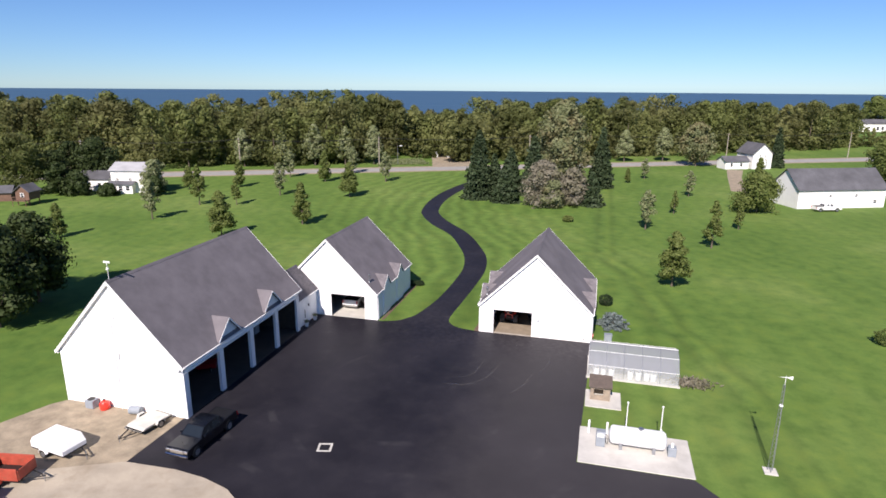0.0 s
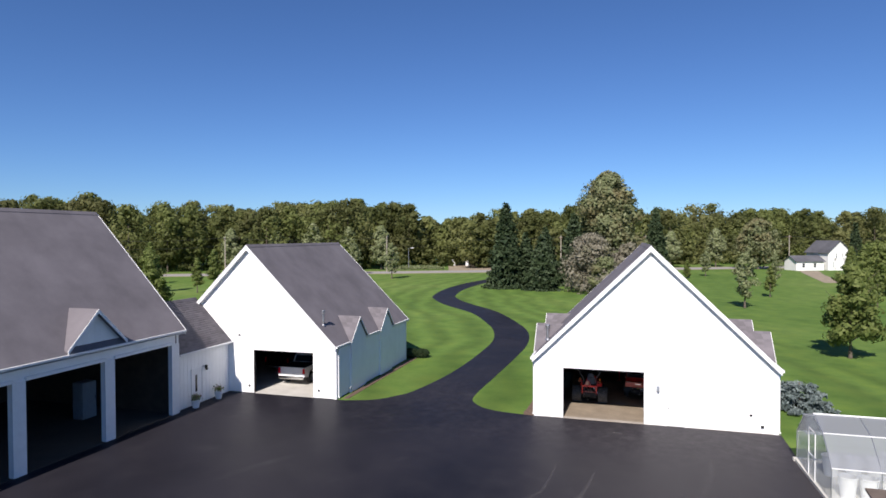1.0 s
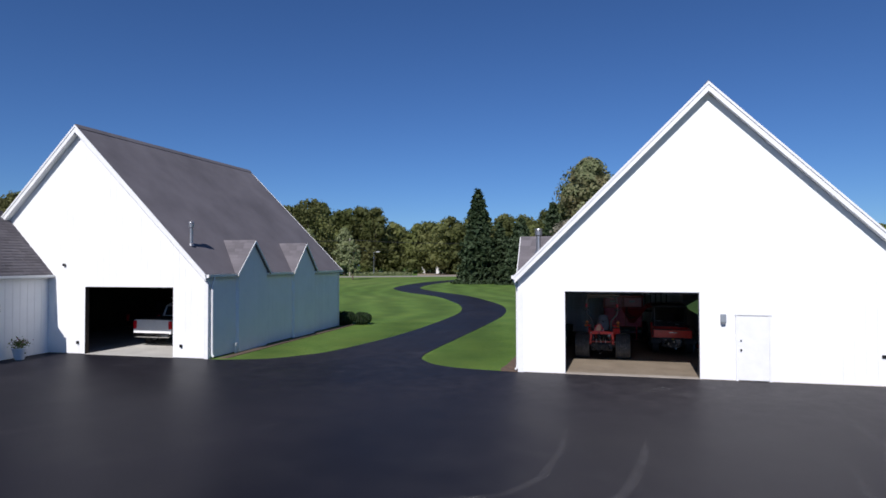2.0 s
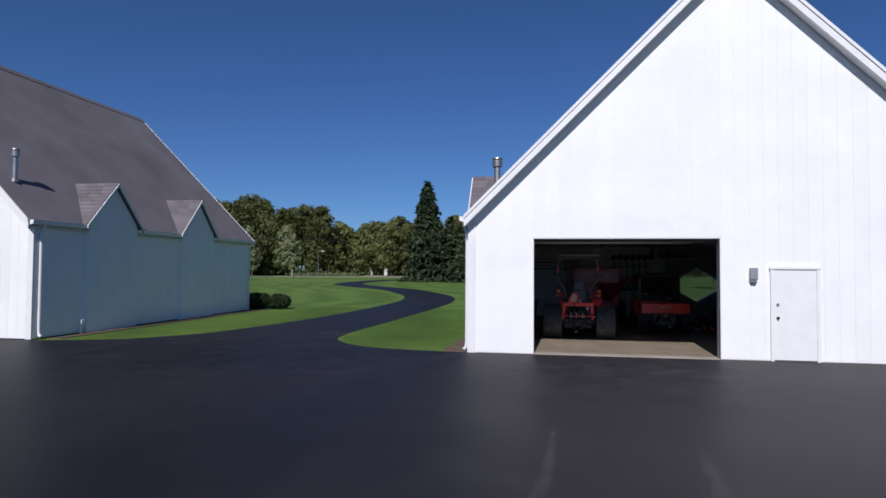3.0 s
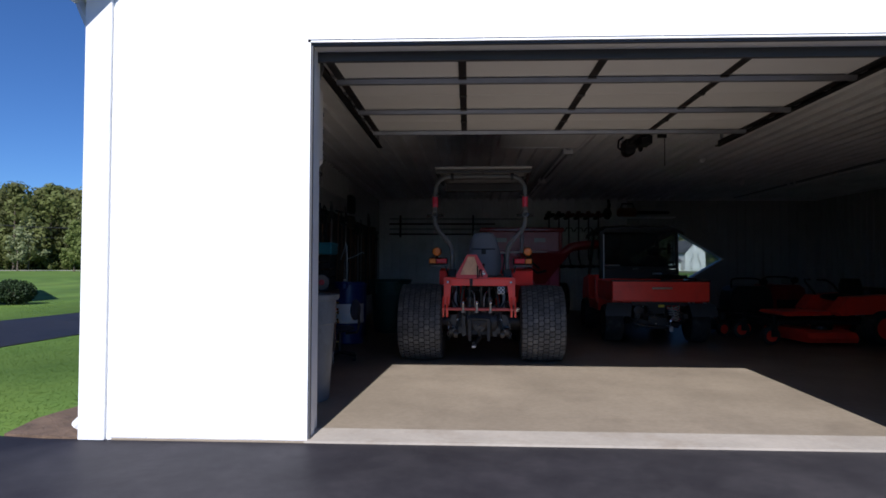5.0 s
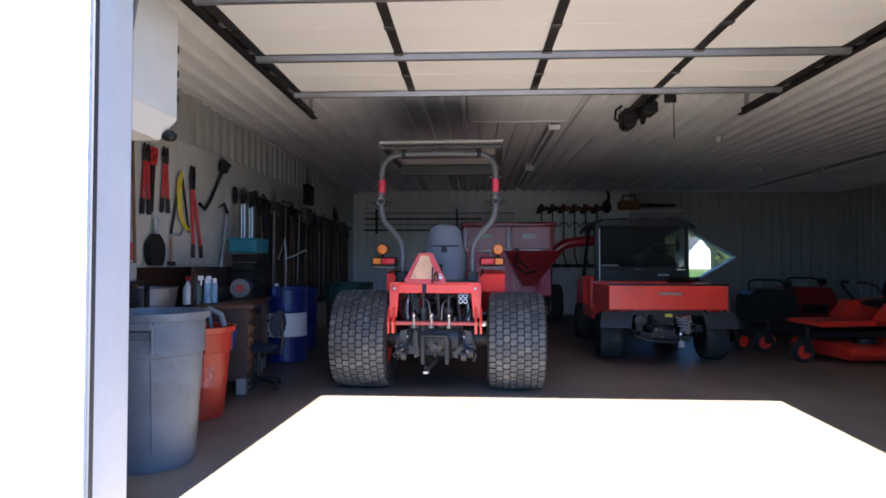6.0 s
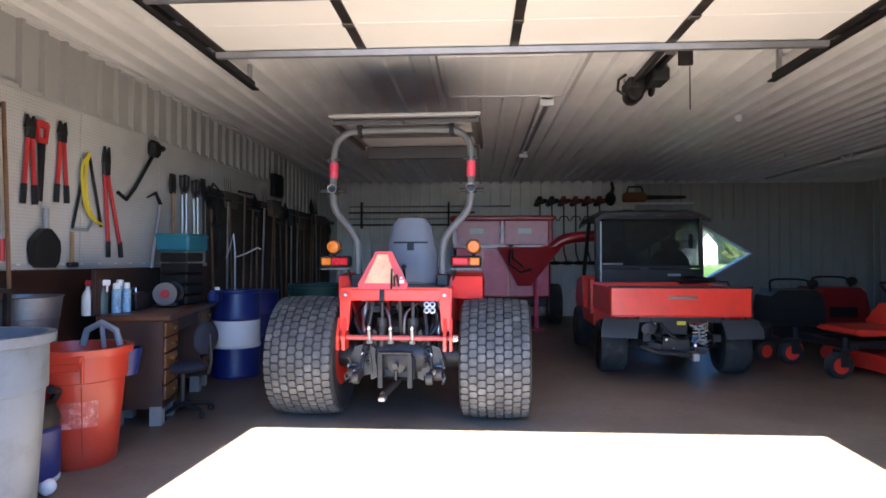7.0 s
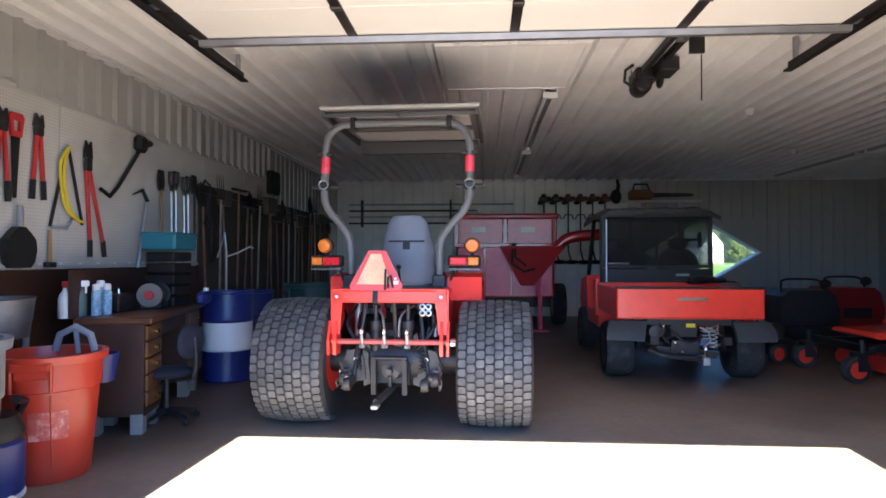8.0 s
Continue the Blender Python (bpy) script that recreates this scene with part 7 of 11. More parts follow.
# ---- garage interior: lining, ceiling, overhead door ----
def peg_material():
    m, t, n, b, link = node_mat("perforated_pegboard")
    geo = n.new("ShaderNodeNewGeometry")
    sc = n.new("ShaderNodeVectorMath")
    sc.operation = "SCALE"
    sc.inputs[3].default_value = 1 / 0.0254
    link(geo.outputs["Position"], sc.inputs[0])
    fr = n.new("ShaderNodeVectorMath")
    fr.operation = "FRACTION"
    link(sc.outputs[0], fr.inputs[0])
    sb = n.new("ShaderNodeVectorMath")
    sb.operation = "MULTIPLY_ADD"
    sb.inputs[1].default_value, sb.inputs[2].default_value = (0, 1, 1), (0, -0.5, -0.5)
    link(fr.outputs[0], sb.inputs[0])
    ln = n.new("ShaderNodeVectorMath")
    ln.operation = "LENGTH"
    link(sb.outputs[0], ln.inputs[0])
    hole = ramp_node(n, [(0.12, (0.26, 0.25, 0.235)), (0.17, (0.56, 0.55, 0.525))])
    link(ln.outputs["Value"], hole.inputs[0])
    st = noise_node(n, link, 1.3, 5, 0.6, geo.outputs["Position"])
    sr = ramp_node(n, [(0.35, (0.8, 0.79, 0.76)), (0.65, (1, 1, 1))])
    link(st.outputs["Fac"], sr.inputs[0])
    mx = n.new("ShaderNodeMix")
    mx.data_type, mx.blend_type = "RGBA", "MULTIPLY"
    mx.inputs[0].default_value = 1.0
    link(hole.outputs[0], mx.inputs[6])
    link(sr.outputs[0], mx.inputs[7])
    link(mx.outputs[2], b.inputs["Base Color"])
    b.inputs["Roughness"].default_value = 0.6
    return m


PEGBOARD = peg_material()


def ribbed(a, b, face, depth, z0, z1, axis, out, pitch=0.23, rib=0.05):
    """Ribbed sheet steel from a to b along axis, standing on the plane 'face' and facing 'out'; upright when axis is x or y."""
    prof, s = [(a, 0.006)], a + pitch / 2
    while s < b - rib:
        prof += [(s - rib / 2, 0.006), (s - rib / 3, depth), (s + rib / 3, depth), (s + rib / 2, 0.006)]
        s += pitch
    prof.append((b, 0.006))
    v, f = [], []
    for p, d in prof:
        for z in (z0, z1):
            v.append((face + out * d, p, z) if axis == "y" else (p, face + out * d, z))
    for i in range(len(prof) - 1):
        q = (2 * i, 2 * i + 2, 2 * i + 3, 2 * i + 1)
        f.append(q if (axis == "x") == (out < 0) else q[::-1])
    return Mesh().add(v, f)


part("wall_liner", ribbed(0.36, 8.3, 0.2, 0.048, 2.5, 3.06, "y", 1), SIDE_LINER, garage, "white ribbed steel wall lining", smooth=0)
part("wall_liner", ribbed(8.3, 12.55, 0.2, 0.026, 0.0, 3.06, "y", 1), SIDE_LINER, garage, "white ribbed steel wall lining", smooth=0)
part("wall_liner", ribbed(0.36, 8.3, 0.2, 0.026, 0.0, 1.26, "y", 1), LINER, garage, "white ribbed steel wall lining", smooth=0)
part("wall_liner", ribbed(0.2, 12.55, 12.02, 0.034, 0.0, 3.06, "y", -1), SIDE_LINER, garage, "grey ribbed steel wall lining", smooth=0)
def rear(a, b, z0, z1, mat=LINER):
    part("wall_liner", ribbed(a, b, 12.55, 0.034, z0, z1, "x", -1), mat, garage, "white ribbed steel wall lining", smooth=0)
rear(0.2, 7.0, 0, 3.06)
# same lining from x = 7 on, the dimness there put into a darker grey
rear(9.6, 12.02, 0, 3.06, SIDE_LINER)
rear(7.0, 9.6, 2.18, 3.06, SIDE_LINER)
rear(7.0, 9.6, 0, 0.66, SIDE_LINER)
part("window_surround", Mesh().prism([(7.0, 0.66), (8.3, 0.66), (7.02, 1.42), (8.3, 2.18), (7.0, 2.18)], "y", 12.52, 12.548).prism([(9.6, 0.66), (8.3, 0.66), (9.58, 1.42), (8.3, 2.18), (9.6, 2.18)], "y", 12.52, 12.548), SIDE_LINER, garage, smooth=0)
for i in range(6):
    y = 1.0 + i * 1.22
    part("pegboard_panel", Mesh().span((0.2, y + 0.003, 1.25), (0.222, y + 1.217, 2.5), 0.002), PEGBOARD, garage, "off-white perforated pegboard panel")
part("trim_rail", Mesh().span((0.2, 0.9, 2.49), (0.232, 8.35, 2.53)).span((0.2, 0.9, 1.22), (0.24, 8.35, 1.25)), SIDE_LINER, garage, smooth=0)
part("corner_trim", Mesh().span((0.2, 0.36, 3.0), (0.26, 12.55, 3.06)).span((0.26, 12.49, 3.0), (12.0, 12.55, 3.06)).span((11.95, 0.36, 3.0), (12.02, 12.49, 3.06)), LINER, garage, smooth=0)
v, f, s = [], [], 0.2
xs = [(0.2, 0)]
s = 0.31
while s < 11.95:
    xs += [(s - 0.04, 0), (s - 0.024, 0.046), (s + 0.024, 0.046), (s + 0.04, 0)]
    s += 0.23
xs.append((12.02, 0))
for x, d in xs:
    v += [(x, 0.2, 3.06 - d), (x, 12.55, 3.06 - d)]
f = [(2 * i, 2 * i + 1, 2 * i + 3, 2 * i + 2) for i in range(len(xs) - 1)]
cl = Mesh().add(v, f)
cl.span((0.2, 0.2, 3.09), (12.02, 12.55, 3.15))
solid("ceiling", cl, surface("white_ceiling_steel", (0.86, 0.86, 0.85), 0.34, vary=0.08, scale=1.3, fine=45, bump=0.05, dirt=(0.5, 0.48, 0.45), dirt_amount=0.3, dirt_scale=0.7), "white ribbed steel garage ceiling", "ceiling", kind="structure", smooth=0)

CREAM = surface("cream_door_panel", (0.86, 0.85, 0.82), 0.5, vary=0.04, scale=1, bump=0.05)
HINGE = surface("dull_hinge_steel", (0.12, 0.115, 0.11), 0.5, 0.7, vary=0.2, scale=10)
od = thing("overhead_door", pose(3.72, 0.4, 2.83), "open sectional overhead door with cream panels and steel struts", "garage door")
ox, oy, oz = 3.72, 0.4, 2.83
edges = [3.07, 2.56, 2.05, 1.54, 1.03, 0.55]
for a, b in zip(edges[1:], edges):
    sec = part("section", Mesh().span((-2.19, a - oy + 0.003, 0.0), (2.19, b - oy - 0.003, 0.045), 0.004), CREAM, od)
    for x in (-2.15, -1.1, 0.0, 1.1, 2.15):
        part("stile", Mesh().span((x - 0.032, a - oy + 0.01, -0.012), (x + 0.032, b - oy - 0.01, 0.0)), DARK_STEEL, sec, "dark steel stile", smooth=0)
    for x in (-1.1, 0.0, 1.1):
        part("hinge", Mesh().span((x - 0.036, b - oy - 0.045, -0.026), (x + 0.036, b - oy + 0.01, -0.012), 0.004), HINGE, sec)
for y in (3.05, 2.07, 1.03):
    part("strut", Mesh().prism([(y - oy - 0.035, -0.012), (y - oy - 0.02, -0.05), (y - oy + 0.02, -0.05), (y - oy + 0.035, -0.012)], "x", -2.19, 2.19), GALV, od, "galvanised steel strut", smooth=0)
for s in (-1, 1):
    x = s * 2.27
    part("track", Mesh().span((x - 0.012, 0.25, -0.02), (x + 0.012, 3.6, 0.06)).span((x - s * 0.05, 0.25, -0.02), (x, 3.6, -0.006)), DARK_STEEL, od, "dark steel horizontal track", smooth=0)
    part("vertical_track", Mesh().tube([(x - s * 0.04, 0.02, -2.8), (x - s * 0.04, 0.02, -0.45), (x - s * 0.04, 0.08, -0.2), (x - s * 0.04, 0.25, -0.01)], 0.022, 6), GALV, od)
    for y in (1.6, 3.5):
        part("hanger", Mesh().span((x - 0.015, y - 0.02, 0.06), (x + 0.015, y + 0.02, 0.23)), GALV, od, smooth=0)
    for b in edges[:-1]:
        part("roller", Mesh().cyl((s * 2.17, b - oy - 0.04, 0.012), (s * 2.27, b - oy - 0.04, 0.012), 0.018, 0.018, 8), GALV, od)
part("bottom_seal", Mesh().span((-2.19, 3.07 - oy, 0.0), (2.19, 3.085 - oy, 0.05)), BLACK, od, smooth=0)
op = thing("door_opener", pose(4.98, 4.5, 2.85), "ceiling-hung electric door opener with short rail and motor", "door opener")
part("rail", Mesh().span((-0.06, -0.95, 0.10), (-0.02, 0.1, 0.15)), DARK_STEEL, op, smooth=0)
part("rail", Mesh().span((0.04, -0.95, 0.10), (0.08, 0.1, 0.15)), DARK_STEEL, op, smooth=0)
mo = part("motor", Mesh().lathe([(0.02, 0), (0.07, 0.01), (0.085, 0.04), (0.085, 0.2), (0.06, 0.24), (0.02, 0.25)], (-0.03, -0.05, 0.02), 18, "y"), DARK_STEEL, op, "dark round motor")
part("fan_cover", Mesh().lathe([(0.02, -0.012), (0.06, -0.01), (0.07, 0.0)], (-0.03, -0.055, 0.02), 16, "y"), DARK_STEEL, mo)
part("gearbox", Mesh().span((-0.1, -0.06, 0.05), (0.11, 0.24, 0.17), 0.02), DARK_STEEL, op)
part("control_box", Mesh().span((0.02, -0.42, 0.02), (0.17, -0.16, 0.14), 0.012), BLACK, op, "black control box")
part("cover_plate", Mesh().span((-0.09, -0.08, 0.06), (0.1, -0.062, 0.15), 0.004), DARK_STEEL, op)
part("conduit", Mesh().tube([(0.1, -0.2, 0.13), (0.2, -0.1, 0.16), (0.22, 0.1, 0.17), (0.14, 0.2, 0.18)], 0.012, 6), GALV, op)
part("chain", Mesh().tube([(0.01, -0.95, 0.155), (0.01, 0.1, 0.16)], 0.012, 6), DARK_STEEL, op)
part("chain_wheel", Mesh().lathe([(0.01, -0.02), (0.075, -0.015), (0.085, 0.0), (0.075, 0.015), (0.01, 0.02)], (0.14, 0.05, 0.08), 18, "x"), DARK_STEEL, op)
part("bracket", Mesh().span((0.09, -0.9, 0.0), (0.2, -0.87, 0.2)), DARK_STEEL, op, smooth=0)
part("arm", Mesh().tube([(0.0, -0.9, 0.1), (-0.02, -1.1, 0.03), (-0.02, -1.35, 0.02)], 0.018, 8), GALV, op)
part("hose", Mesh().tube([(-0.12, 0.0, 0.0), (-0.19, 0.0, 0.05), (-0.18, 0.0, 0.15), (-0.11, 0.0, 0.2)], 0.014, 6), BLACK, op)
for x in (-0.09, 0.1):
    part("hanger", Mesh().span((x - 0.015, 0.1, 0.14), (x + 0.015, 0.13, 0.2)), GALV, op, smooth=0)
part("pull_cord", Mesh().cyl((0.19, -0.85, -0.35), (0.19, -0.85, 0.0), 0.005, 0.005, 5), BLACK, op)
ht = thing("attic_hatch", pose(3.75, 4.44, 3.0), "plain white attic hatch panel in the ceiling", "hatch")
part("panel", Mesh().span((-0.59, -0.61, 0.015), (0.59, 0.61, 0.036), 0.003), TRIM, ht)
part("trim", Mesh().span((-0.63, -0.65, 0.005), (-0.59, 0.65, 0.036)).span((0.59, -0.65, 0.005), (0.63, 0.65, 0.036)).span((-0.59, -0.65, 0.005), (0.59, -0.61, 0.036)).span((-0.59, 0.61, 0.005), (0.59, 0.65, 0.036)), LINER, ht, smooth=0)
TUBE = surface("unlit_fluorescent_tube", (0.85, 0.85, 0.84), 0.3, vary=0.03, bump=0)


def strip_light(m, ln):
    t = thing("fluorescent_light", m, "long unlit twin-tube fluorescent ceiling light", "ceiling light", "fluorescent lights")
    part("channel", Mesh().span((-0.06, 0, 0.0), (0.06, ln, 0.05), 0.004), GALV, t)
    for x in (-0.045, 0.045):
        part("tube", Mesh().cyl((x, 0.05, -0.03), (x, ln - 0.05, -0.03), 0.018, 0.018, 10), TUBE, t)
    for y in (0.0, ln - 0.05):
        part("end_cap", Mesh().span((-0.075, y, -0.055), (0.075, y + 0.05, 0.05), 0.006), TRIM, t)
    return t


strip_light(pose(4.2, 5.16, 2.99), 3.1)
strip_light(pose(4.2, 8.5, 2.99), 2.8)
strip_light(pose(9.6, 5.8, 2.99), 3.1)
strip_light(pose(9.6, 9.1, 2.99), 2.8)
for x, y in ((6.62, 6.2), (8.5, 9.0)):
    b = thing("lamp_holder", pose(x, y, 2.96), "small white ceiling lamp holder", "lamp holder", "lamp holders")
    part("base", Mesh().lathe([(0.02, 0.0), (0.035, 0.0), (0.05, 0.04), (0.06, 0.08), (0.02, 0.085)], (0, 0, 0), 14), TRIM, b)
uh = thing("unit_heater", pose(1.1, 1.0, 2.05), "white boxed unit heater hung from the ceiling", "heater")
part("casing", Mesh().span((-0.45, -0.6, 0.07), (0.29, 0.12, 0.70), 0.008), TRIM, uh)
part("tray", Mesh().add([(-0.45, -0.6, 0.07), (0.29, -0.6, 0.07), (0.29, 0.12, 0.07), (-0.45, 0.12, 0.07), (-0.34, -0.5, -0.06), (0.19, -0.5, -0.06), (0.19, 0.1, -0.06), (-0.34, 0.1, -0.06)], [(0, 1, 5, 4), (1, 2, 6, 5), (2, 3, 7, 6), (3, 0, 4, 7), (4, 5, 6, 7)]), CREAM, uh, "cream tapered underside", smooth=0)
for z in (0.2, 0.35, 0.5):
    part("hinge", Mesh().cyl((0.275, 0.135, z - 0.02), (0.275, 0.135, z + 0.02), 0.014, 0.014, 8), DARK_STEEL, uh)
for x in (-0.35, 0.2):
    part("hanger_rod", Mesh().cyl((x, -0.25, 0.69), (x, -0.25, 1.0), 0.01, 0.01, 6), GALV, uh)
part("valve", Mesh().span((0.2, 0.08, -0.06), (0.28, 0.16, 0.0), 0.02), DARK_STEEL, uh)

# ---- tools on the pegboard ----
PW = 0.235          # face of the pegboard
RED_GRIP = surface("red_tool_paint", (0.5, 0.03, 0.03), 0.4, vary=0.1)
def cutter(y, z0, z1, tilt=0.0, spread=0.05):
    t = thing("bolt_cutter", pose(PW, y, z0), "long red-handled bolt cutter hanging on pegboard", "bolt cutter", "bolt cutters")
    h = z1 - z0
    for s in (-1, 1):
        part("handle", Mesh().tube([(0.015, s * spread + tilt, 0.12), (0.015, s * 0.02, h * 0.74)], 0.016, 8), RED_GRIP, t)
        part("grip", Mesh().tube([(0.015, s * (spread + 0.01) + tilt * 1.1, 0.0), (0.015, s * spread + tilt, 0.14)], 0.02, 8), BLACK, t)
    part("head", Mesh().span((0.002, -0.045, h * 0.74), (0.03, 0.045, h * 0.86), 0.01).prism([(-0.05, h * 0.85), (0.05, h * 0.85), (0.035, h), (0.005, h * 0.93), (-0.03, h)], "x", 0.005, 0.025), DARK_STEEL, t)
    return t


cutter(2.84, 1.69, 2.33)
cutter(3.18, 1.73, 2.36)
cutter(3.74, 1.31, 2.27, 0.12, 0.085)
sw = thing("hand_saw", pose(PW, 2.965, 1.72), "hand saw with dark blade and red handle on pegboard", "hand saw")
part("blade", Mesh().prism([(-0.02, 0.0), (0.015, 0.0), (0.045, 0.45), (-0.04, 0.45)], "x", 0.006, 0.01), DARK_STEEL, sw, smooth=0)
part("handle", Mesh().prism([(-0.045, 0.43), (0.045, 0.43), (0.05, 0.47), (-0.05, 0.47)], "x", 0.0, 0.024).prism([(-0.05, 0.47), (-0.028, 0.47), (-0.034, 0.545), (-0.068, 0.57)], "x", 0.0, 0.024).prism([(0.05, 0.47), (0.028, 0.47), (0.034, 0.545), (0.068, 0.57)], "x", 0.0, 0.024).prism([(-0.068, 0.57), (-0.034, 0.545), (0.034, 0.545), (0.068, 0.57), (0.05, 0.595), (-0.05, 0.595)], "x", 0.0, 0.024), RED_GRIP, sw, "solid red handle", smooth=0)
hs = thing("bow_saw", pose(PW, 3.48, 1.52), "black bow saw frame with coiled yellow cord on pegboard", "bow saw")
part("frame", Mesh().tube([(0.012, -0.17, 0.02), (0.012, 0.0, 0.62), (0.012, 0.03, 0.64), (0.012, 0.2, 0.05)], 0.012, 8), BLACK, hs)
part("blade", Mesh().span((0.01, -0.17, 0.0), (0.013, 0.03, 0.03)).tube([(0.012, 0.02, 0.02), (0.012, 0.06, 0.06), (0.012, 0.08, 0.1)], 0.01, 6), GREY_PLASTIC, hs, smooth=0)
part("cord", Mesh().tube(smooth_line([(0.03, 0.0, 0.65), (0.04, -0.09, 0.54), (0.04, -0.10, 0.42), (0.04, -0.05, 0.2), (0.04, 0.06, 0.1), (0.04, 0.17, 0.07)]), 0.012, 8).tube(smooth_line([(0.03, 0.01, 0.64), (0.05, -0.06, 0.54), (0.05, -0.07, 0.38), (0.05, -0.02, 0.18), (0.05, 0.08, 0.09)]), 0.012, 8), YELLOW, hs)
we = thing("pole_tool", pose(PW, 4.25, 1.84), "black angled pole tool on pegboard", "pole tool")
part("shaft", Mesh().tube([(0.02, -0.35, 0.05), (0.02, -0.22, 0.0), (0.02, -0.1, 0.1), (0.02, 0.25, 0.5)], 0.018, 8), BLACK, we)
part("head", Mesh().span((0.0, 0.14, 0.46), (0.08, 0.3, 0.62), 0.03).cyl((0.02, 0.3, 0.55), (0.02, 0.42, 0.58), 0.04, 0.03, 8), BLACK, we)
sc = thing("scoop", pose(PW, 2.98, 1.25), "black hand scoop hanging on pegboard", "scoop")
part("pan", Mesh().prism([(-0.12, 0.02), (-0.08, -0.02), (0.08, -0.02), (0.12, 0.02), (0.14, 0.11), (0.13, 0.18), (0.08, 0.23), (0.03, 0.27), (-0.03, 0.27), (-0.08, 0.23), (-0.13, 0.18), (-0.14, 0.11)], "x", 0.0, 0.06), BLACK, sc)
part("handle", Mesh().cyl((0.04, 0, 0.26), (0.04, 0, 0.42), 0.018, 0.022, 8), GALV, sc)
hm = thing("hammer", pose(PW, 3.30, 1.27), "short wooden-handled hammer on pegboard", "hammer")
part("handle", Mesh().cyl((0.02, 0, 0.0), (0.02, 0, 0.24), 0.016, 0.013, 8), HANDLE_WOOD, hm)
part("head", Mesh().span((0.0, -0.05, -0.04), (0.045, 0.05, 0.0), 0.008), DARK_STEEL, hm)
pk = thing("pick", pose(PW, 4.50, 1.15), "hooked pick with steel handle on pegboard", "pick")
part("handle", Mesh().tube([(0.03, -0.06, 0.0), (0.03, 0.06, 0.5), (0.03, 0.11, 0.7)], 0.018, 8), GALV, pk)
part("hook", Mesh().tube([(0.03, 0.11, 0.7), (0.03, 0.02, 0.8), (0.03, -0.14, 0.74)], 0.02, 8, True, [0.02, 0.016, 0.006]), DARK_STEEL, pk)
SATIN = surface("satin_steel", (0.5, 0.5, 0.5), 0.38, 0.9, vary=0.15, scale=8)
for i, y in enumerate((4.87, 5.07, 5.16, 5.34, 5.43, 5.57)):
    gt = thing("digging_tool", pose(PW, y, 1.40 + 0.02 * (i % 3)), "narrow steel digging tool with dark open grip", "digging tool", "digging tools on pegboard")
    part("shaft", Mesh().tube([(0.025, 0.015, 0.0), (0.025, 0.01, 0.3), (0.03, -0.01, 0.6)], 0.014, 8), (HANDLE_WOOD, SATIN, SATIN, SATIN, SATIN, DARK_STEEL)[i], gt)
    if i in (0, 5):
        part("blade", Mesh().prism([(-0.05, 0.58), (0.03, 0.58), (0.05, 0.66), (0.035, 0.79), (-0.055, 0.79), (-0.07, 0.68)], "x", 0.015, 0.035), DARK_STEEL, gt)
    else:
        part("grip", Mesh().tube([(0.03, -0.01, 0.58), (0.03, -0.05, 0.66), (0.03, -0.055, 0.77), (0.03, 0.035, 0.77), (0.03, 0.03, 0.66), (0.03, -0.01, 0.58)], 0.014, 8), DARK_STEEL, gt, "dark open grip")
for i, (y, z) in enumerate(((5.92, 1.66), (5.98, 1.25))):
    sp = thing("hand_pump", pose(PW, y, z), "black hose-ended hand pump on pegboard", "pump", "hand pumps")
    part("barrel", Mesh().cyl((0.04, 0, 0), (0.04, 0, 0.36), 0.03, 0.03, 10), BLACK, sp)
    part("hose", Mesh().tube([(0.04, 0, 0.36), (0.04, 0.02, 0.5), (0.04, -0.12, 0.55), (0.04, -0.2, 0.45)], 0.012, 6), BLACK, sp)


GREY_SHAFT = surface("weathered_grey_shaft", (0.27, 0.24, 0.22), 0.7, vary=0.25, scale=8)
OLD_HANDLE = surface("grimy_brown_handle_wood", (0.24, 0.12, 0.065), 0.6, vary=0.35, scale=6, fine=80, bump=0.1, rnd=0.6)


def long_tool(m, kind, ln, label, shaft=None):
    t = thing("garden_" + kind, m, label, kind, "long-handled tools along the wall")
    part("handle", Mesh().tube([(0, 0, 0), (0, 0, ln * 0.5), (0, 0, ln)], 0.015, 8), shaft or (OLD_HANDLE if kind != "fork" else GREY_SHAFT), t)
    if kind == "rake":
        h = Mesh().span((-0.22, -0.012, ln), (0.22, 0.012, ln + 0.03))
        for k in range(12):
            h.span((-0.215 + k * 0.039, -0.06, ln + 0.005), (-0.208 + k * 0.039, 0.0, ln + 0.02))
        part("head", h, DARK_STEEL, t, smooth=0)
    elif kind == "shovel":
        part("blade", Mesh().add([(-0.11, 0, ln), (0.11, 0, ln), (0.13, 0.02, ln + 0.12), (0.11, 0.02, ln + 0.24), (0, 0.03, ln + 0.34), (-0.11, 0.02, ln + 0.24), (-0.13, 0.02, ln + 0.12), (0, -0.04, ln + 0.1)], [(0, 7, 6), (0, 1, 7), (1, 2, 7), (2, 3, 7), (3, 4, 7), (4, 5, 7), (5, 6, 7), (0, 6, 5, 4, 3, 2, 1)]), DARK_STEEL, t)
    elif kind == "fork":
        h = Mesh().span((-0.1, -0.01, ln), (0.1, 0.01, ln + 0.03))
        for k in range(4):
            h.cyl((-0.09 + k * 0.06, 0, ln + 0.03), (-0.09 + k * 0.06, 0.02, ln + 0.3), 0.007, 0.003, 6)
        part("tines", h, DARK_STEEL, t)
    else:
        part("bristles", Mesh().prism([(-0.16, ln), (0.16, ln), (0.22, ln + 0.2), (-0.22, ln + 0.2)], "y", -0.04, 0.04), BARK, t, smooth=0)
    return t


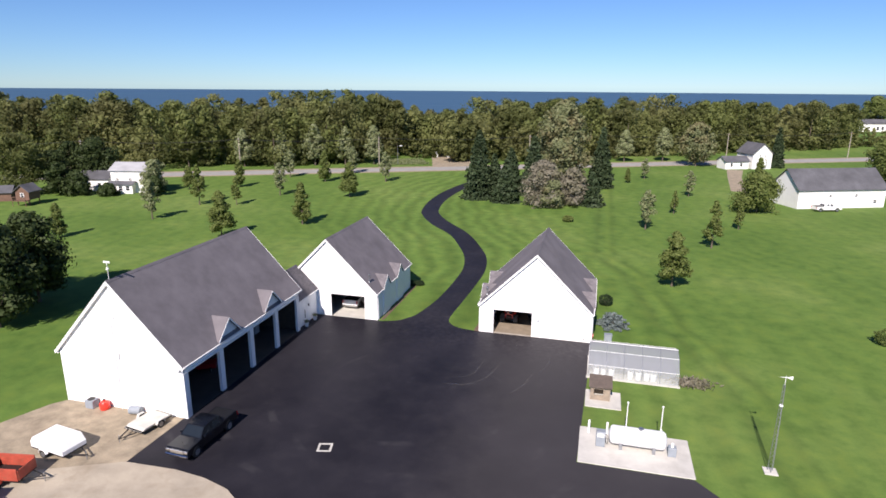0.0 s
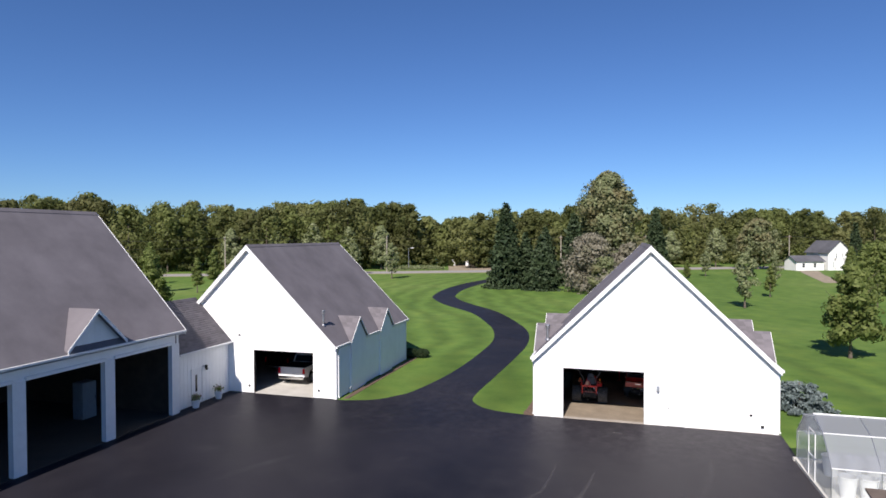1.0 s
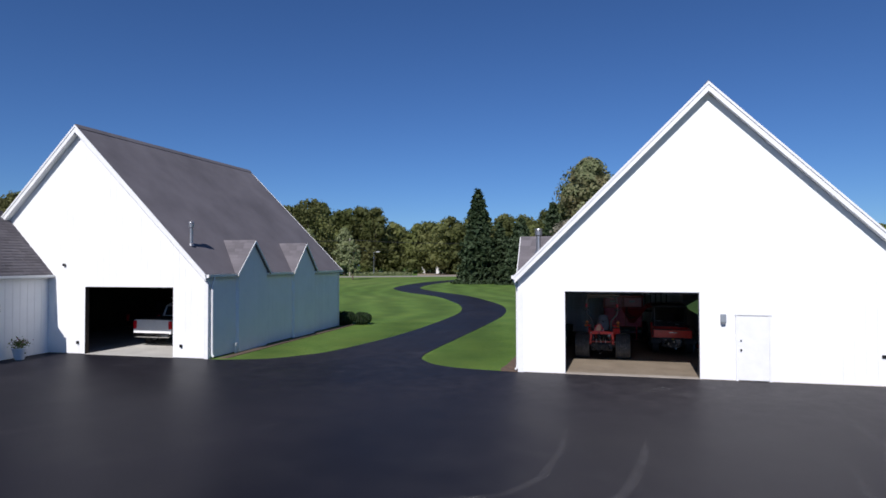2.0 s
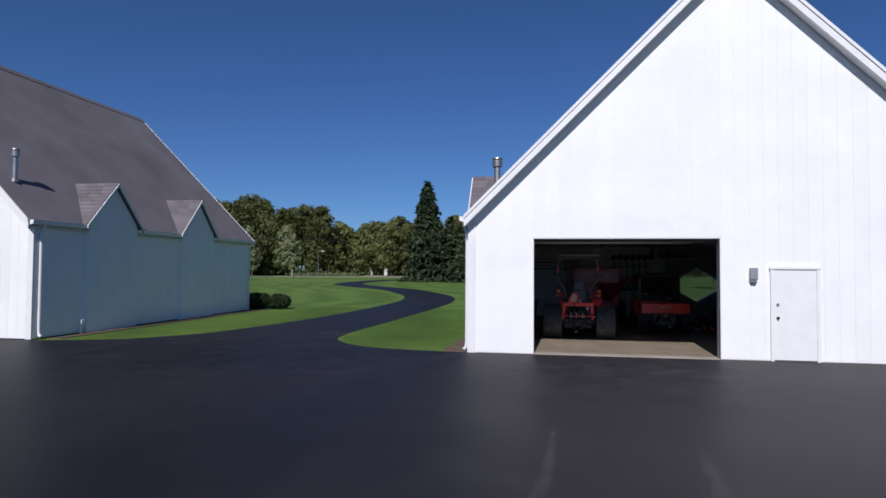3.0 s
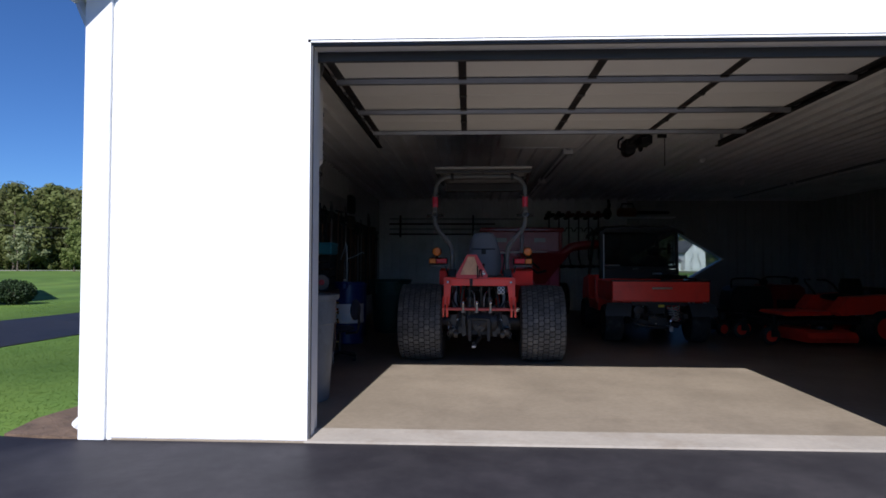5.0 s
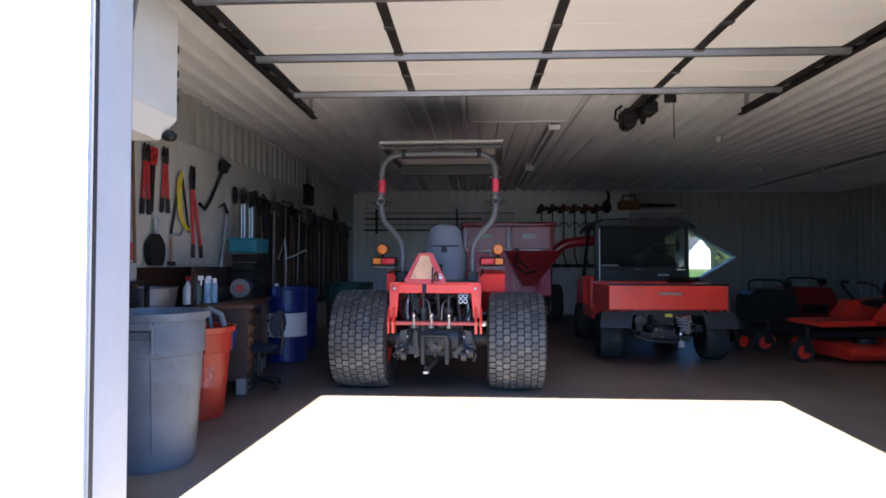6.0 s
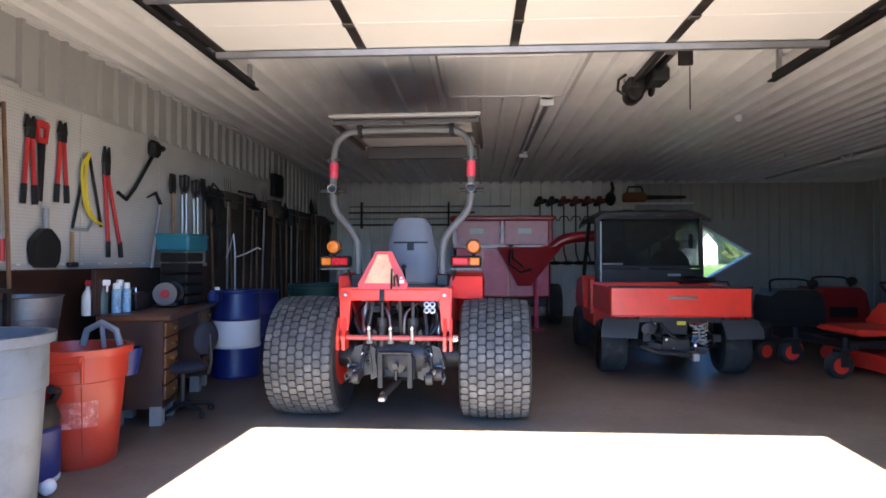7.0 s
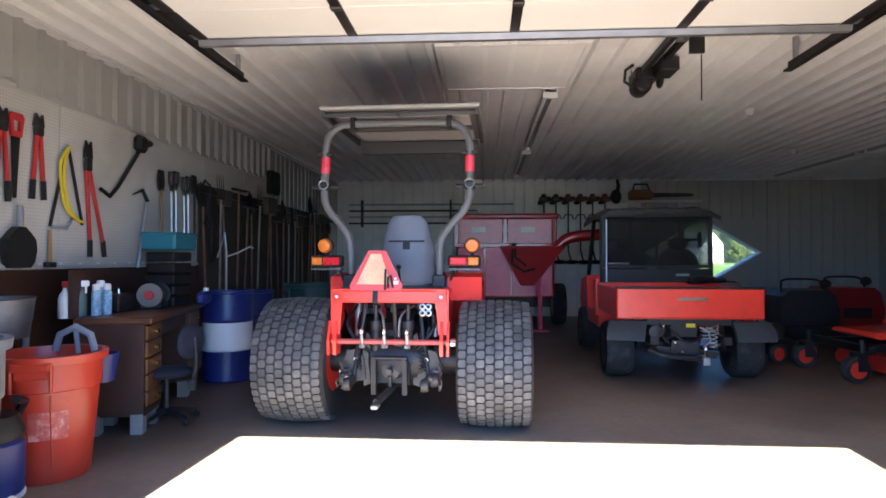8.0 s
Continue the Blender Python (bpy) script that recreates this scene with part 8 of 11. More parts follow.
rt = random.Random(4)
for i in range(22):
    y = 5.85 + i * 0.27
    kind = ("shovel", "rake", "broom", "fork")[(i * 3 + i // 4) % 4]
    ln = rt.uniform(1.15, 1.45)
    long_tool(pose(0.27 + rt.uniform(0, 0.05), y, 0.62 + rt.uniform(0, 0.15), 0, 0, 90) @ pose(0, 0, 0, rt.uniform(-2, 2), rt.uniform(-2, 2), 0), kind, ln, {"shovel": "wooden-handled steel shovel hanging on the wall", "rake": "wooden-handled garden rake hanging on the wall", "broom": "wooden-handled broom hanging head up", "fork": "steel-shafted garden fork hanging on the wall"}[kind])
for y0, z0, y1, z1, rr, mt, lab in ((2.22, 2.30, 2.33, 1.02, 0.013, GREY_SHAFT, "grey weathered shaft"), (2.34, 2.32, 2.43, 1.0, 0.018, DARK_STEEL, "dark steel shaft"), (2.55, 2.35, 2.60, 1.02, 0.014, OLD_HANDLE, "brown wooden shaft")):
    t = thing("garden_hoe", pose(0.285, y0, z0), "long-handled hoe hung blade down, " + lab, "hoe", "long-handled tools along the wall")
    part("shaft", Mesh().tube([(0, 0, 0), (0.01, (y1 - y0) * 0.5, (z1 - z0) * 0.5), (0.02, y1 - y0, z1 - z0)], rr, 8), mt, t, lab)
    part("blade", Mesh().prism([(y1 - y0 - 0.07, z1 - z0 - 0.10), (y1 - y0 + 0.07, z1 - z0 - 0.10), (y1 - y0 + 0.05, z1 - z0), (y1 - y0 - 0.05, z1 - z0)], "x", 0.015, 0.025), DARK_STEEL, t, smooth=0)
hk = thing("tool_hook", pose(0.222, 2.43, 2.33), "black double steel hook on the pegboard", "hook")
part("hook", Mesh().tube(smooth_line([(0.0, -0.1, 0.02), (0.06, -0.1, -0.01), (0.07, -0.04, -0.03), (0.02, 0.0, 0.0), (0.07, 0.05, -0.03), (0.06, 0.1, 0.0), (0.0, 0.1, 0.03)]), 0.009, 6), BLACK, hk)
lo = thing("lopper", pose(0.25, 2.47, 1.28), "grey-handled lopper with one red grip on the pegboard", "lopper")
part("blade", Mesh().prism([(-0.06, 0.64), (0.03, 0.62), (0.05, 0.72), (0.03, 0.84), (-0.02, 0.86), (-0.055, 0.76)], "x", 0.01, 0.03), DARK_STEEL, lo)
for q, z, mt in ((-0.045, 0.2, GREY_PLASTIC), (0.10, 0.0, RED_GRIP)):
    part("handle", Mesh().tube([(0.02, -0.01, 0.66), (0.02, q * 0.8, 0.4), (0.02, q, z + 0.14)], 0.012, 8), GALV, lo)
    part("grip", Mesh().cyl((0.02, q, z + 0.15), (0.02, q, z), 0.018, 0.02, 10), mt, lo)
pb_ = thing("push_broom", pose(0.30, 2.13, 1.02), "push broom standing head up with teal bristles", "broom")
part("handle", Mesh().tube([(0.0, 0.03, 0.0), (0.0, 0.0, 0.74)], 0.013, 8), TRIM, pb_, "white metal handle")
part("block", Mesh().box((0.0, 0.05, 0.76), (0.07, 0.34, 0.045), 0.012), BARN_WOOD, pb_)
bt = Mesh()
for k in range(15):
    for q in (-0.02, 0.02):
        bt.cyl((q, -0.11 + k * 0.023, 0.78), (q * 1.5, -0.112 + k * 0.0236, 0.86), 0.011, 0.014, 6)
part("bristles", bt, surface("teal_bristle", (0.03, 0.13, 0.14), 0.8, vary=0.3, scale=20), pb_, "worn teal bristles")
cb = thing("cable_bundle", pose(0.26, 2.1, 1.95), "coiled dark cable hanging on the pegboard", "cable")
part("coil", Mesh().tube([(0.02 + 0.006 * k / 40, 0.055 * math.cos(k * 0.5) + 0.012 * math.sin(k * 1.7), 0.1 + 0.12 * math.sin(k * 0.5)) for k in range(52)], 0.008, 6), BLACK, cb)
sx = thing("spade_handle", pose(0.42, 2.02, 0.98), "dark wooden shaft leaning against the wall", "shaft")
part("shaft", Mesh().tube([(-0.12, 0.05, 0.76), (0.0, 0.42, 0.0)], 0.016, 8), OLD_HANDLE, sx)
part("blade", Mesh().prism([(0.36, -0.2), (0.5, -0.2), (0.52, 0.0), (0.36, 0.02)], "x", -0.005, 0.012), DARK_STEEL, sx, smooth=0)
solid("tool_board", Mesh().span((0.2, 5.72, 0.5), (0.244, 11.6, 2.16)), BARN_WOOD, "dark stained timber board behind the garden tools", "tool board", smooth=0)
GREEN_METAL = surface("dark_green_metal", (0.012, 0.03, 0.024), 0.5, vary=0.15)
wb = thing("wall_box", pose(0.22, 7.95, 2.28), "dark metal box fixed high on the wall", "box")
part("case", Mesh().span((0.0, 0.0, 0.0), (0.10, 0.34, 0.36), 0.01), BLACK, wb)
part("door", Mesh().span((0.12, 0.03, 0.03), (0.112, 0.31, 0.33), 0.004), GREEN_METAL, wb, "dark green metal door")
solid("wall_board", Mesh().span((0.23, 2.5, 0.02), (0.255, 5.7, 1.215), 0.004), WOOD, "dark red-brown board below the pegboard", "board", smooth=0)
# steel shelf rail with hooks further back
rail = solid("tool_rail", Mesh().span((0.24, 5.7, 2.06), (0.27, 12.0, 2.12)), DARK_STEEL, "dark steel tool rail along the wall", "tool rail", smooth=0)

# ---- desk, chair, bins, drums along the wall ----
desk = thing("desk", pose(0.284, 3.04, 0.012, 0, 0, 12.5) @ Matrix.Diagonal((1, 1, 1.09, 1)), "old brown wooden desk with brass-knobbed drawers", "desk")
DRAWER = surface("light_drawer_wood", (0.12, 0.05, 0.02), 0.45, vary=0.25, scale=5, fine=70, bump=0.08)
DESK_TOP = surface("worn_desk_top", (0.085, 0.034, 0.016), 0.4, vary=0.3, scale=3, fine=40, bump=0.08)
BRASS = surface("brass", (0.75, 0.5, 0.16), 0.25, 1.0, vary=0.1, bump=0.02)
BLOCK = surface("grey_block", (0.25, 0.24, 0.22), 0.9)
part("top", Mesh().span((0.31, -0.03, 0.74), (0.84, 1.66, 0.785), 0.01), DESK_TOP, desk, "worn brown desk top")
part("apron", Mesh().span((0.74, 0.42, 0.62), (0.76, 1.22, 0.74)), WOOD, desk, smooth=0)
for y0, y1, rows in ((0.0, 0.42, 5), (1.22, 1.62, 4)):
    part("side_panel", Mesh().span((0.34, y0, 0.14), (0.78, y0 + 0.03, 0.74)), WOOD, desk, smooth=0)
    part("side_panel", Mesh().span((0.34, y1 - 0.03, 0.14), (0.78, y1, 0.74)), WOOD, desk, smooth=0)
    part("base_panel", Mesh().span((0.34, y0 + 0.03, 0.12), (0.78, y1 - 0.03, 0.16)), WOOD, desk, smooth=0)
    part("back_panel", Mesh().span((0.34, y0 + 0.03, 0.16), (0.37, y1 - 0.03, 0.74)), WOOD, desk, smooth=0)
    hgt = 0.56 / rows
    for k in range(rows):
        d = part("drawer", Mesh().span((0.74, y0 + 0.04, 0.175 + k * hgt), (0.795, y1 - 0.04, 0.165 + (k + 1) * hgt), 0.006), DRAWER, desk, "light brown drawer front")
        part("knob", Mesh().lathe([(0.008, 0), (0.008, 0.012), (0.018, 0.02), (0.019, 0.03), (0.008, 0.036), (0.001, 0.037)], (0.795, (y0 + y1) / 2, 0.17 + (k + 0.5) * hgt), 12, "x"), BRASS, d, "brass knob")
    for x in (0.38, 0.68):
        for ya in (y0 + 0.02, y1 - 0.11):
            part("foot", Mesh().span((x, ya, 0.0), (x + 0.09, ya + 0.09, 0.14), 0.004), BLOCK, desk, "grey block foot")
part("back_board", Mesh().span((0.28, -0.03, 0.785), (0.31, 1.66, 1.1)), WOOD, desk, "dark red-brown back board", smooth=0)

chair = thing("office_chair", pose(1.03, 3.56, 0.012, 0, 0, 262) @ Matrix.Scale(0.84, 4), "worn blue-grey swivel office chair at the desk", "chair")
FABRIC = surface("blue_grey_fabric", (0.012, 0.017, 0.036), 0.9, vary=0.25, scale=12, fine=150, bump=0.3)
part("seat", Mesh().ball((0, 0, 0.47), (0.24, 0.23, 0.055), 18, 8), FABRIC, chair)
part("backrest", Mesh().ball((0, 0.25, 0.76), (0.2, 0.05, 0.16), 18, 10), FABRIC, chair)
part("back_post", Mesh().tube([(0, 0.1, 0.4), (0, 0.28, 0.42), (0, 0.31, 0.55), (0, 0.29, 0.8)], 0.02, 8), BLACK, chair)
part("column", Mesh().cyl((0, 0, 0.1), (0, 0, 0.43), 0.03, 0.022, 12), DARK_STEEL, chair)
for k in range(5):
    a = k * 2 * math.pi / 5
    c, s = math.cos(a), math.sin(a)
    leg = part("leg", Mesh().tube([(0, 0, 0.12), (0.28 * c, 0.28 * s, 0.075)], 0.025, 8, True, [0.028, 0.018]), BLACK, chair)
    part("caster", Mesh().ball((0.28 * c, 0.28 * s, 0.034), (0.03, 0.03, 0.034), 10, 6), BLACK, leg)


ORANGE_PLASTIC = surface("orange_red_plastic", (0.46, 0.042, 0.022), 0.3, vary=0.06, scale=3, bump=0.05, dirt=(0.34, 0.06, 0.035), dirt_amount=0.6, dirt_scale=6)
CAN_GREY = surface("blue_grey_can_plastic", (0.155, 0.18, 0.205), 0.42, vary=0.08, scale=3, bump=0.06, dirt=(0.075, 0.078, 0.08), dirt_amount=0.6, dirt_scale=5)
# can grey darkened to paint the shade of a hollow grip
CAN_SHADE = surface("recess_shade_grey", (0.09, 0.105, 0.12), 0.6, vary=0.1)


def trash_can(m, mat, r0, r1, h, label, group="trash cans"):
    t = thing("trash_can", m, label, "trash can", group)
    part("body", Mesh().lathe([(0.02, 0.02), (r0 * 0.96, 0.0), (r0, 0.03), (r0 + (r1 - r0) * 0.72, h * 0.72), (r0 + (r1 - r0) * 0.74 + 0.012, h * 0.73), (r1, h - 0.05), (r1 + 0.025, h - 0.045), (r1 + 0.03, h), (r1 - 0.005, h), (r1 - 0.012, h - 0.05), (r0 * 0.98, 0.05), (0.02, 0.04)], (0, 0, 0), 36), mat, t)
    for a in (0.35, math.pi + 0.35):
        rot = rot_z(a)
        rm = r0 + (r1 - r0) * 0.74
        hd = Mesh().box(tuple(rot @ Vector((r1 + 0.012, 0, h * 0.93))), (0.03, 0.2, 0.05), 0.01, rot)
        hd.box(tuple(rot @ Vector((r1 + 0.006, -0.1, h * 0.85))), (0.03, 0.014, 0.17), 0.006, rot).box(tuple(rot @ Vector((r1 + 0.006, 0.1, h * 0.85))), (0.03, 0.014, 0.17), 0.006, rot)
        part("handle", hd, mat, t)
        # solid block; on the grey can its darker colour stands for recess shade
        part("grip_recess", Mesh().box(tuple(rot @ Vector((r1 + 0.004, 0, h * 0.87))), (0.02, 0.17, 0.05), 0.006, rot), CAN_SHADE if mat is CAN_GREY else mat, t)
        for q in (-0.085, 0.085):
            part("moulded_rib", Mesh().tube([tuple(rot @ Vector((math.sqrt((r0 + (r1 - r0) * z) ** 2 - q * q) + 0.001, q, h * z))) for z in (0.12, 0.4, 0.7)], 0.005, 5), mat, t)
    return t


trash_can(pose(1.16, 1.3, 0.012, 0, 0, -100), CAN_GREY, 0.26, 0.31, 0.94, "tall grey plastic trash can with moulded handles")
rb = trash_can(pose(0.92, 2.42, 0.012, 0, 0, -92), ORANGE_PLASTIC, 0.22, 0.28, 0.73, "orange-red plastic trash can with scuffed label")
SCUFFED = surface("scuffed_pink_print", (0.50, 0.10, 0.075), 0.5, vary=0.3, scale=15, dirt=(0.85, 0.52, 0.45), dirt_amount=0.9, dirt_scale=14)
part("worn_label", Mesh().add([((0.2235 + 0.0822 * z) * math.cos(0.25 + k * 0.16), (0.2235 + 0.0822 * z) * math.sin(0.25 + k * 0.16), z) for k in range(6) for z in (0.26, 0.42)], [(2 * k, 2 * k + 2, 2 * k + 3, 2 * k + 1) for k in range(5)]), SCUFFED, rb, "scuffed pale print", smooth=60)
jug = thing("plastic_hoop", pose(0.95, 2.6, 0.72), "pale plastic hoop sticking out of the trash can", "hoop")
part("hoop", Mesh().tube([(-0.13, 0, 0), (-0.1, 0, 0.1), (0.0, 0, 0.15), (0.1, 0, 0.1), (0.13, 0, 0)], 0.022, 8).tube([(0, 0, 0.15), (0.0, 0.03, -0.02)], 0.015, 6), GREY_PLASTIC, jug)
bowl = thing("blue_bucket", pose(1.0, 2.75, 0.5), "small blue bucket hung behind the trash can", "bucket")
part("body", Mesh().lathe([(0.02, 0), (0.1, 0), (0.13, 0.18), (0.12, 0.18), (0.09, 0.02), (0.02, 0.02)], (0, 0, 0), 16), BLUE, bowl)


def drum(m, mats, label):
    t = thing("drum", m, label, "drum", "drums")
    bands = [(0.0, 0.3), (0.3, 0.58), (0.58, 0.86)]
    for (a, b), mt in zip(bands, mats):
        part("band", Mesh().lathe([(0.02, a), (0.285, a), (0.295, a + 0.02), (0.285, a + 0.04), (0.285, b - 0.02), (0.285, b), (0.02, b)], (0, 0, 0), 26), mt, t)
    part("lid_ring", Mesh().lathe([(0.28, 0.86), (0.3, 0.87), (0.3, 0.89), (0.27, 0.89)], (0, 0, 0), 26, "z", False), BLUE, t)
    return t


drum(pose(0.78, 5.28, 0.012) @ Matrix.Diagonal((0.9, 0.9, 1.06, 1)), (BLUE, TRIM, BLUE), "blue and white plastic drum beside the desk")
drum(pose(0.62, 6.3, 0.012), (BLUE, BLUE, BLUE), "dark blue plastic drum beside the desk")
GREEN = surface("dark_green_plastic", (0.01, 0.06, 0.055), 0.5, vary=0.15)
trash_can(pose(1.25, 6.9, 0.012, 0, 0, 20), GREEN, 0.3, 0.36, 0.95, "dark green rounded bin behind the tractor", "trash cans")

pump = thing("barrel_pump", pose(0.78, 5.24, 0.955), "bright steel hand pump standing in the drum", "pump")
part("tube", Mesh().cyl((0, 0, 0.0), (0, 0, 0.42), 0.011, 0.011, 10), GALV, pump)
part("spout", Mesh().tube([(0, 0, 0.36), (0.1, 0.05, 0.40), (0.22, 0.1, 0.47), (0.25, 0.11, 0.45)], 0.010, 8), GALV, pump)
part("handle", Mesh().tube([(0, 0, 0.42), (-0.02, 0, 0.62), (-0.05, 0, 0.5), (-0.1, 0, 0.35)], 0.009, 8), GALV, pump)

# on the desk
def spray_bottle(m, body, trig, label):
    t = thing("spray_bottle", m, label, "spray bottle", "bottles on the desk")
    part("bottle", Mesh().lathe([(0.01, 0), (0.042, 0.0), (0.045, 0.015), (0.045, 0.14), (0.035, 0.17), (0.015, 0.2), (0.015, 0.22), (0.01, 0.22)], (0, 0, 0), 16), body, t)
    part("trigger", Mesh().span((-0.02, -0.015, 0.22), (0.06, 0.015, 0.265), 0.008).span((0.03, -0.008, 0.17), (0.045, 0.008, 0.225), 0.003), trig, t)
    return t


def spray_can(m, mat, label):
    t = thing("aerosol_can", m, label, "aerosol can", "bottles on the desk")
    part("can", Mesh().lathe([(0.01, 0), (0.034, 0.0), (0.034, 0.17), (0.026, 0.19), (0.01, 0.19)], (0, 0, 0), 14), mat, t)
    part("cap", Mesh().lathe([(0.027, 0.19), (0.027, 0.225), (0.022, 0.235), (0.01, 0.236)], (0, 0, 0), 14), TRIM, t)
    return t


CYAN = surface("blue_white_print", (0.35, 0.55, 0.70), 0.4, vary=0.35, scale=30, bump=0)
TEAL = surface("teal_plastic", (0.02, 0.16, 0.22), 0.4, vary=0.1)
DZ = 0.869
spray_bottle(pose(0.52, 3.1, DZ), surface("clear_white_plastic", (0.65, 0.66, 0.62), 0.4), RED_GRIP, "white spray bottle with red trigger")
spray_bottle(pose(0.55, 3.22, DZ, 0, 0, 30), surface("murky_green_plastic", (0.10, 0.16, 0.15), 0.4), TRIM, "dark green spray bottle with white trigger")
spray_can(pose(0.6, 3.33, DZ), CYAN, "blue and white aerosol can")
spray_can(pose(0.57, 3.43, DZ) @ Matrix.Scale(1.1, 4), CYAN, "tall pale blue aerosol can")
spray_can(pose(0.63, 3.42, DZ), CYAN, "blue and white aerosol can")
grinder = thing("bench_grinder", pose(0.68, 4.0, DZ, 0, 0, 15), "black bench grinder with pale wheel face", "bench grinder")
part("motor", Mesh().lathe([(0.02, -0.12), (0.075, -0.11), (0.08, -0.05), (0.08, 0.05), (0.075, 0.11), (0.02, 0.12)], (0, 0, 0.12), 18, "y"), BLACK, grinder)
for s in (-1, 1):
    w = part("grinding_wheel", Mesh().lathe([(0.02, s * 0.13), (0.1, s * 0.13), (0.1, s * 0.16), (0.05, s * 0.165), (0.02, s * 0.165)], (0, 0, 0.12), 20, "y"), surface("grey_abrasive", (0.22, 0.19, 0.175), 0.9, vary=0.15) if s < 0 else DARK_STEEL, grinder, "grey abrasive wheel")
    part("hub", Mesh().lathe([(0.01, s * 0.165), (0.04, s * 0.166), (0.035, s * 0.18), (0.01, s * 0.181)], (0, 0, 0.12), 14, "y"), RED_GRIP, w)
part("base", Mesh().span((-0.09, -0.1, 0), (0.09, 0.1, 0.05), 0.01), BLACK, grinder)
tw = thing("parts_tower", pose(0.62, 4.36, DZ, 0, 0, 0), "stack of black parts trays with teal box on top", "parts organiser")
for k in range(5):
    part("tray", Mesh().span((-0.13, -0.17, k * 0.1), (0.13, 0.17, k * 0.1 + 0.085), 0.012), BLACK, tw)
part("teal_box", Mesh().span((-0.16, -0.21, 0.5), (0.16, 0.21, 0.66), 0.02), TEAL, tw, "teal plastic box")
part("box_lid", Mesh().span((-0.165, -0.215, 0.63), (0.165, 0.215, 0.665), 0.01), TEAL, tw)
jugs = thing("oil_jug", pose(0.72, 4.42, DZ, 0, 0, 10), "blue plastic oil jug on the desk", "oil jug")
part("body", Mesh().span((0.14, -0.12, 0), (0.24, 0.12, 0.12), 0.03), BLUE, jugs)
part("cap", Mesh().cyl((0.19, 0.07, 0.12), (0.19, 0.07, 0.15), 0.025, 0.025, 12), TRIM, jugs)
bx = thing("toolbox", pose(0.5, 3.7, DZ, 0, 0, 5), "dark metal toolbox on the desk", "toolbox")
part("box", Mesh().span((-0.12, -0.15, 0), (0.12, 0.15, 0.14), 0.01), DARK_STEEL, bx)
part("handle", Mesh().tube([(0, -0.08, 0.14), (0, -0.08, 0.18), (0, 0.08, 0.18), (0, 0.08, 0.14)], 0.01, 6), CHROME, bx)
# shelf with washtub beyond the bins
tub2 = thing("metal_washtub", pose(0.45, 2.55, 0.8), "round galvanised washtub on a stand", "washtub")
DULL_GALV = surface("dull_galvanised_steel", (0.24, 0.245, 0.25), 0.5, 0.7, vary=0.2, scale=6, dirt=(0.12, 0.11, 0.1), dirt_amount=0.5, dirt_scale=6)
part("tub", Mesh().lathe([(0.02, 0), (0.19, 0), (0.20, 0.10), (0.206, 0.105), (0.205, 0.12), (0.22, 0.24), (0.23, 0.25), (0.21, 0.25), (0.18, 0.02), (0.02, 0.02)], (0, 0, 0), 26), DULL_GALV, tub2)
part("stand", Mesh().cyl((0.12, 0.12, -0.788), (0.12, 0.12, 0), 0.02, 0.02, 8).cyl((-0.12, 0.12, -0.788), (-0.12, 0.12, 0), 0.02, 0.02, 8).cyl((0.12, -0.12, -0.788), (0.12, -0.12, 0), 0.02, 0.02, 8).cyl((-0.12, -0.12, -0.788), (-0.12, -0.12, 0), 0.02, 0.02, 8), GALV, tub2)
shelf = thing("steel_shelving", pose(0.45, 1.75, 0.012), "dark steel shelving crowded with cans and boxes", "shelving")
for x in (-0.2, 0.2):
    for y in (-0.4, 0.4):
        part("upright", Mesh().span((x - 0.015, y - 0.015, 0), (x + 0.015, y + 0.015, 1.1)), DARK_STEEL, shelf, smooth=0)
for z in (0.1, 0.45, 0.78, 1.08):
    part("shelf", Mesh().span((-0.22, -0.42, z), (0.22, 0.42, z + 0.025)), DARK_STEEL, shelf, smooth=0)
rs = random.Random(8)
for z in (0.125, 0.475, 0.805, 1.105):
    y = -0.33
    while y < 0.35:
        w = rs.uniform(0.1, 0.2)
        mt = rs.choice((BLUE, CAN_GREY, GREY_PLASTIC, BLACK, GREY_SHAFT, GREY_PLASTIC))
        if rs.random() < 0.5:
            c = thing("paint_can", pose(0.5 + rs.uniform(-0.05, 0.08), 1.75 + y, z + 0.012), "small metal can on the shelving", "can", "cans and boxes on shelving")
            part("can", Mesh().lathe([(0.01, 0), (w * 0.42, 0), (w * 0.42, 0.17), (w * 0.44, 0.18), (w * 0.4, 0.18), (0.01, 0.175)], (0, 0, 0), 14), mt, c)
            part("bail", Mesh().tube([(0, -w * 0.43, 0.15), (w * 0.4, 0, 0.05), (0, w * 0.43, 0.15)], 0.004, 5), GALV, c)
        else:
            c = thing("carton", pose(0.5 + rs.uniform(-0.05, 0.06), 1.75 + y, z + 0.012), "small boxed carton on the shelving", "carton", "cans and boxes on shelving")
            part("box", Mesh().span((-0.1, -w * 0.42, 0), (0.1, w * 0.42, rs.uniform(0.12, 0.22)), 0.006), mt, c)
        y += w + 0.03
vac = thing("shop_vacuum", pose(0.98, 1.9, 0.012, 0, 0, 300), "blue shop vacuum with grey hose and white caster", "vacuum")
part("tank", Mesh().lathe([(0.02, 0.08), (0.15, 0.08), (0.16, 0.1), (0.16, 0.34), (0.14, 0.36), (0.02, 0.36)], (0, 0, 0), 20), BLUE, vac)
part("motor_head", Mesh().lathe([(0.15, 0.36), (0.16, 0.4), (0.13, 0.48), (0.02, 0.5)], (0, 0, 0), 20), BLACK, vac)
part("hose", Mesh().tube([(-0.14, 0, 0.3), (-0.24, 0.05, 0.35), (-0.22, 0.12, 0.5), (-0.1, 0.1, 0.53)], 0.025, 8), BLACK, vac)
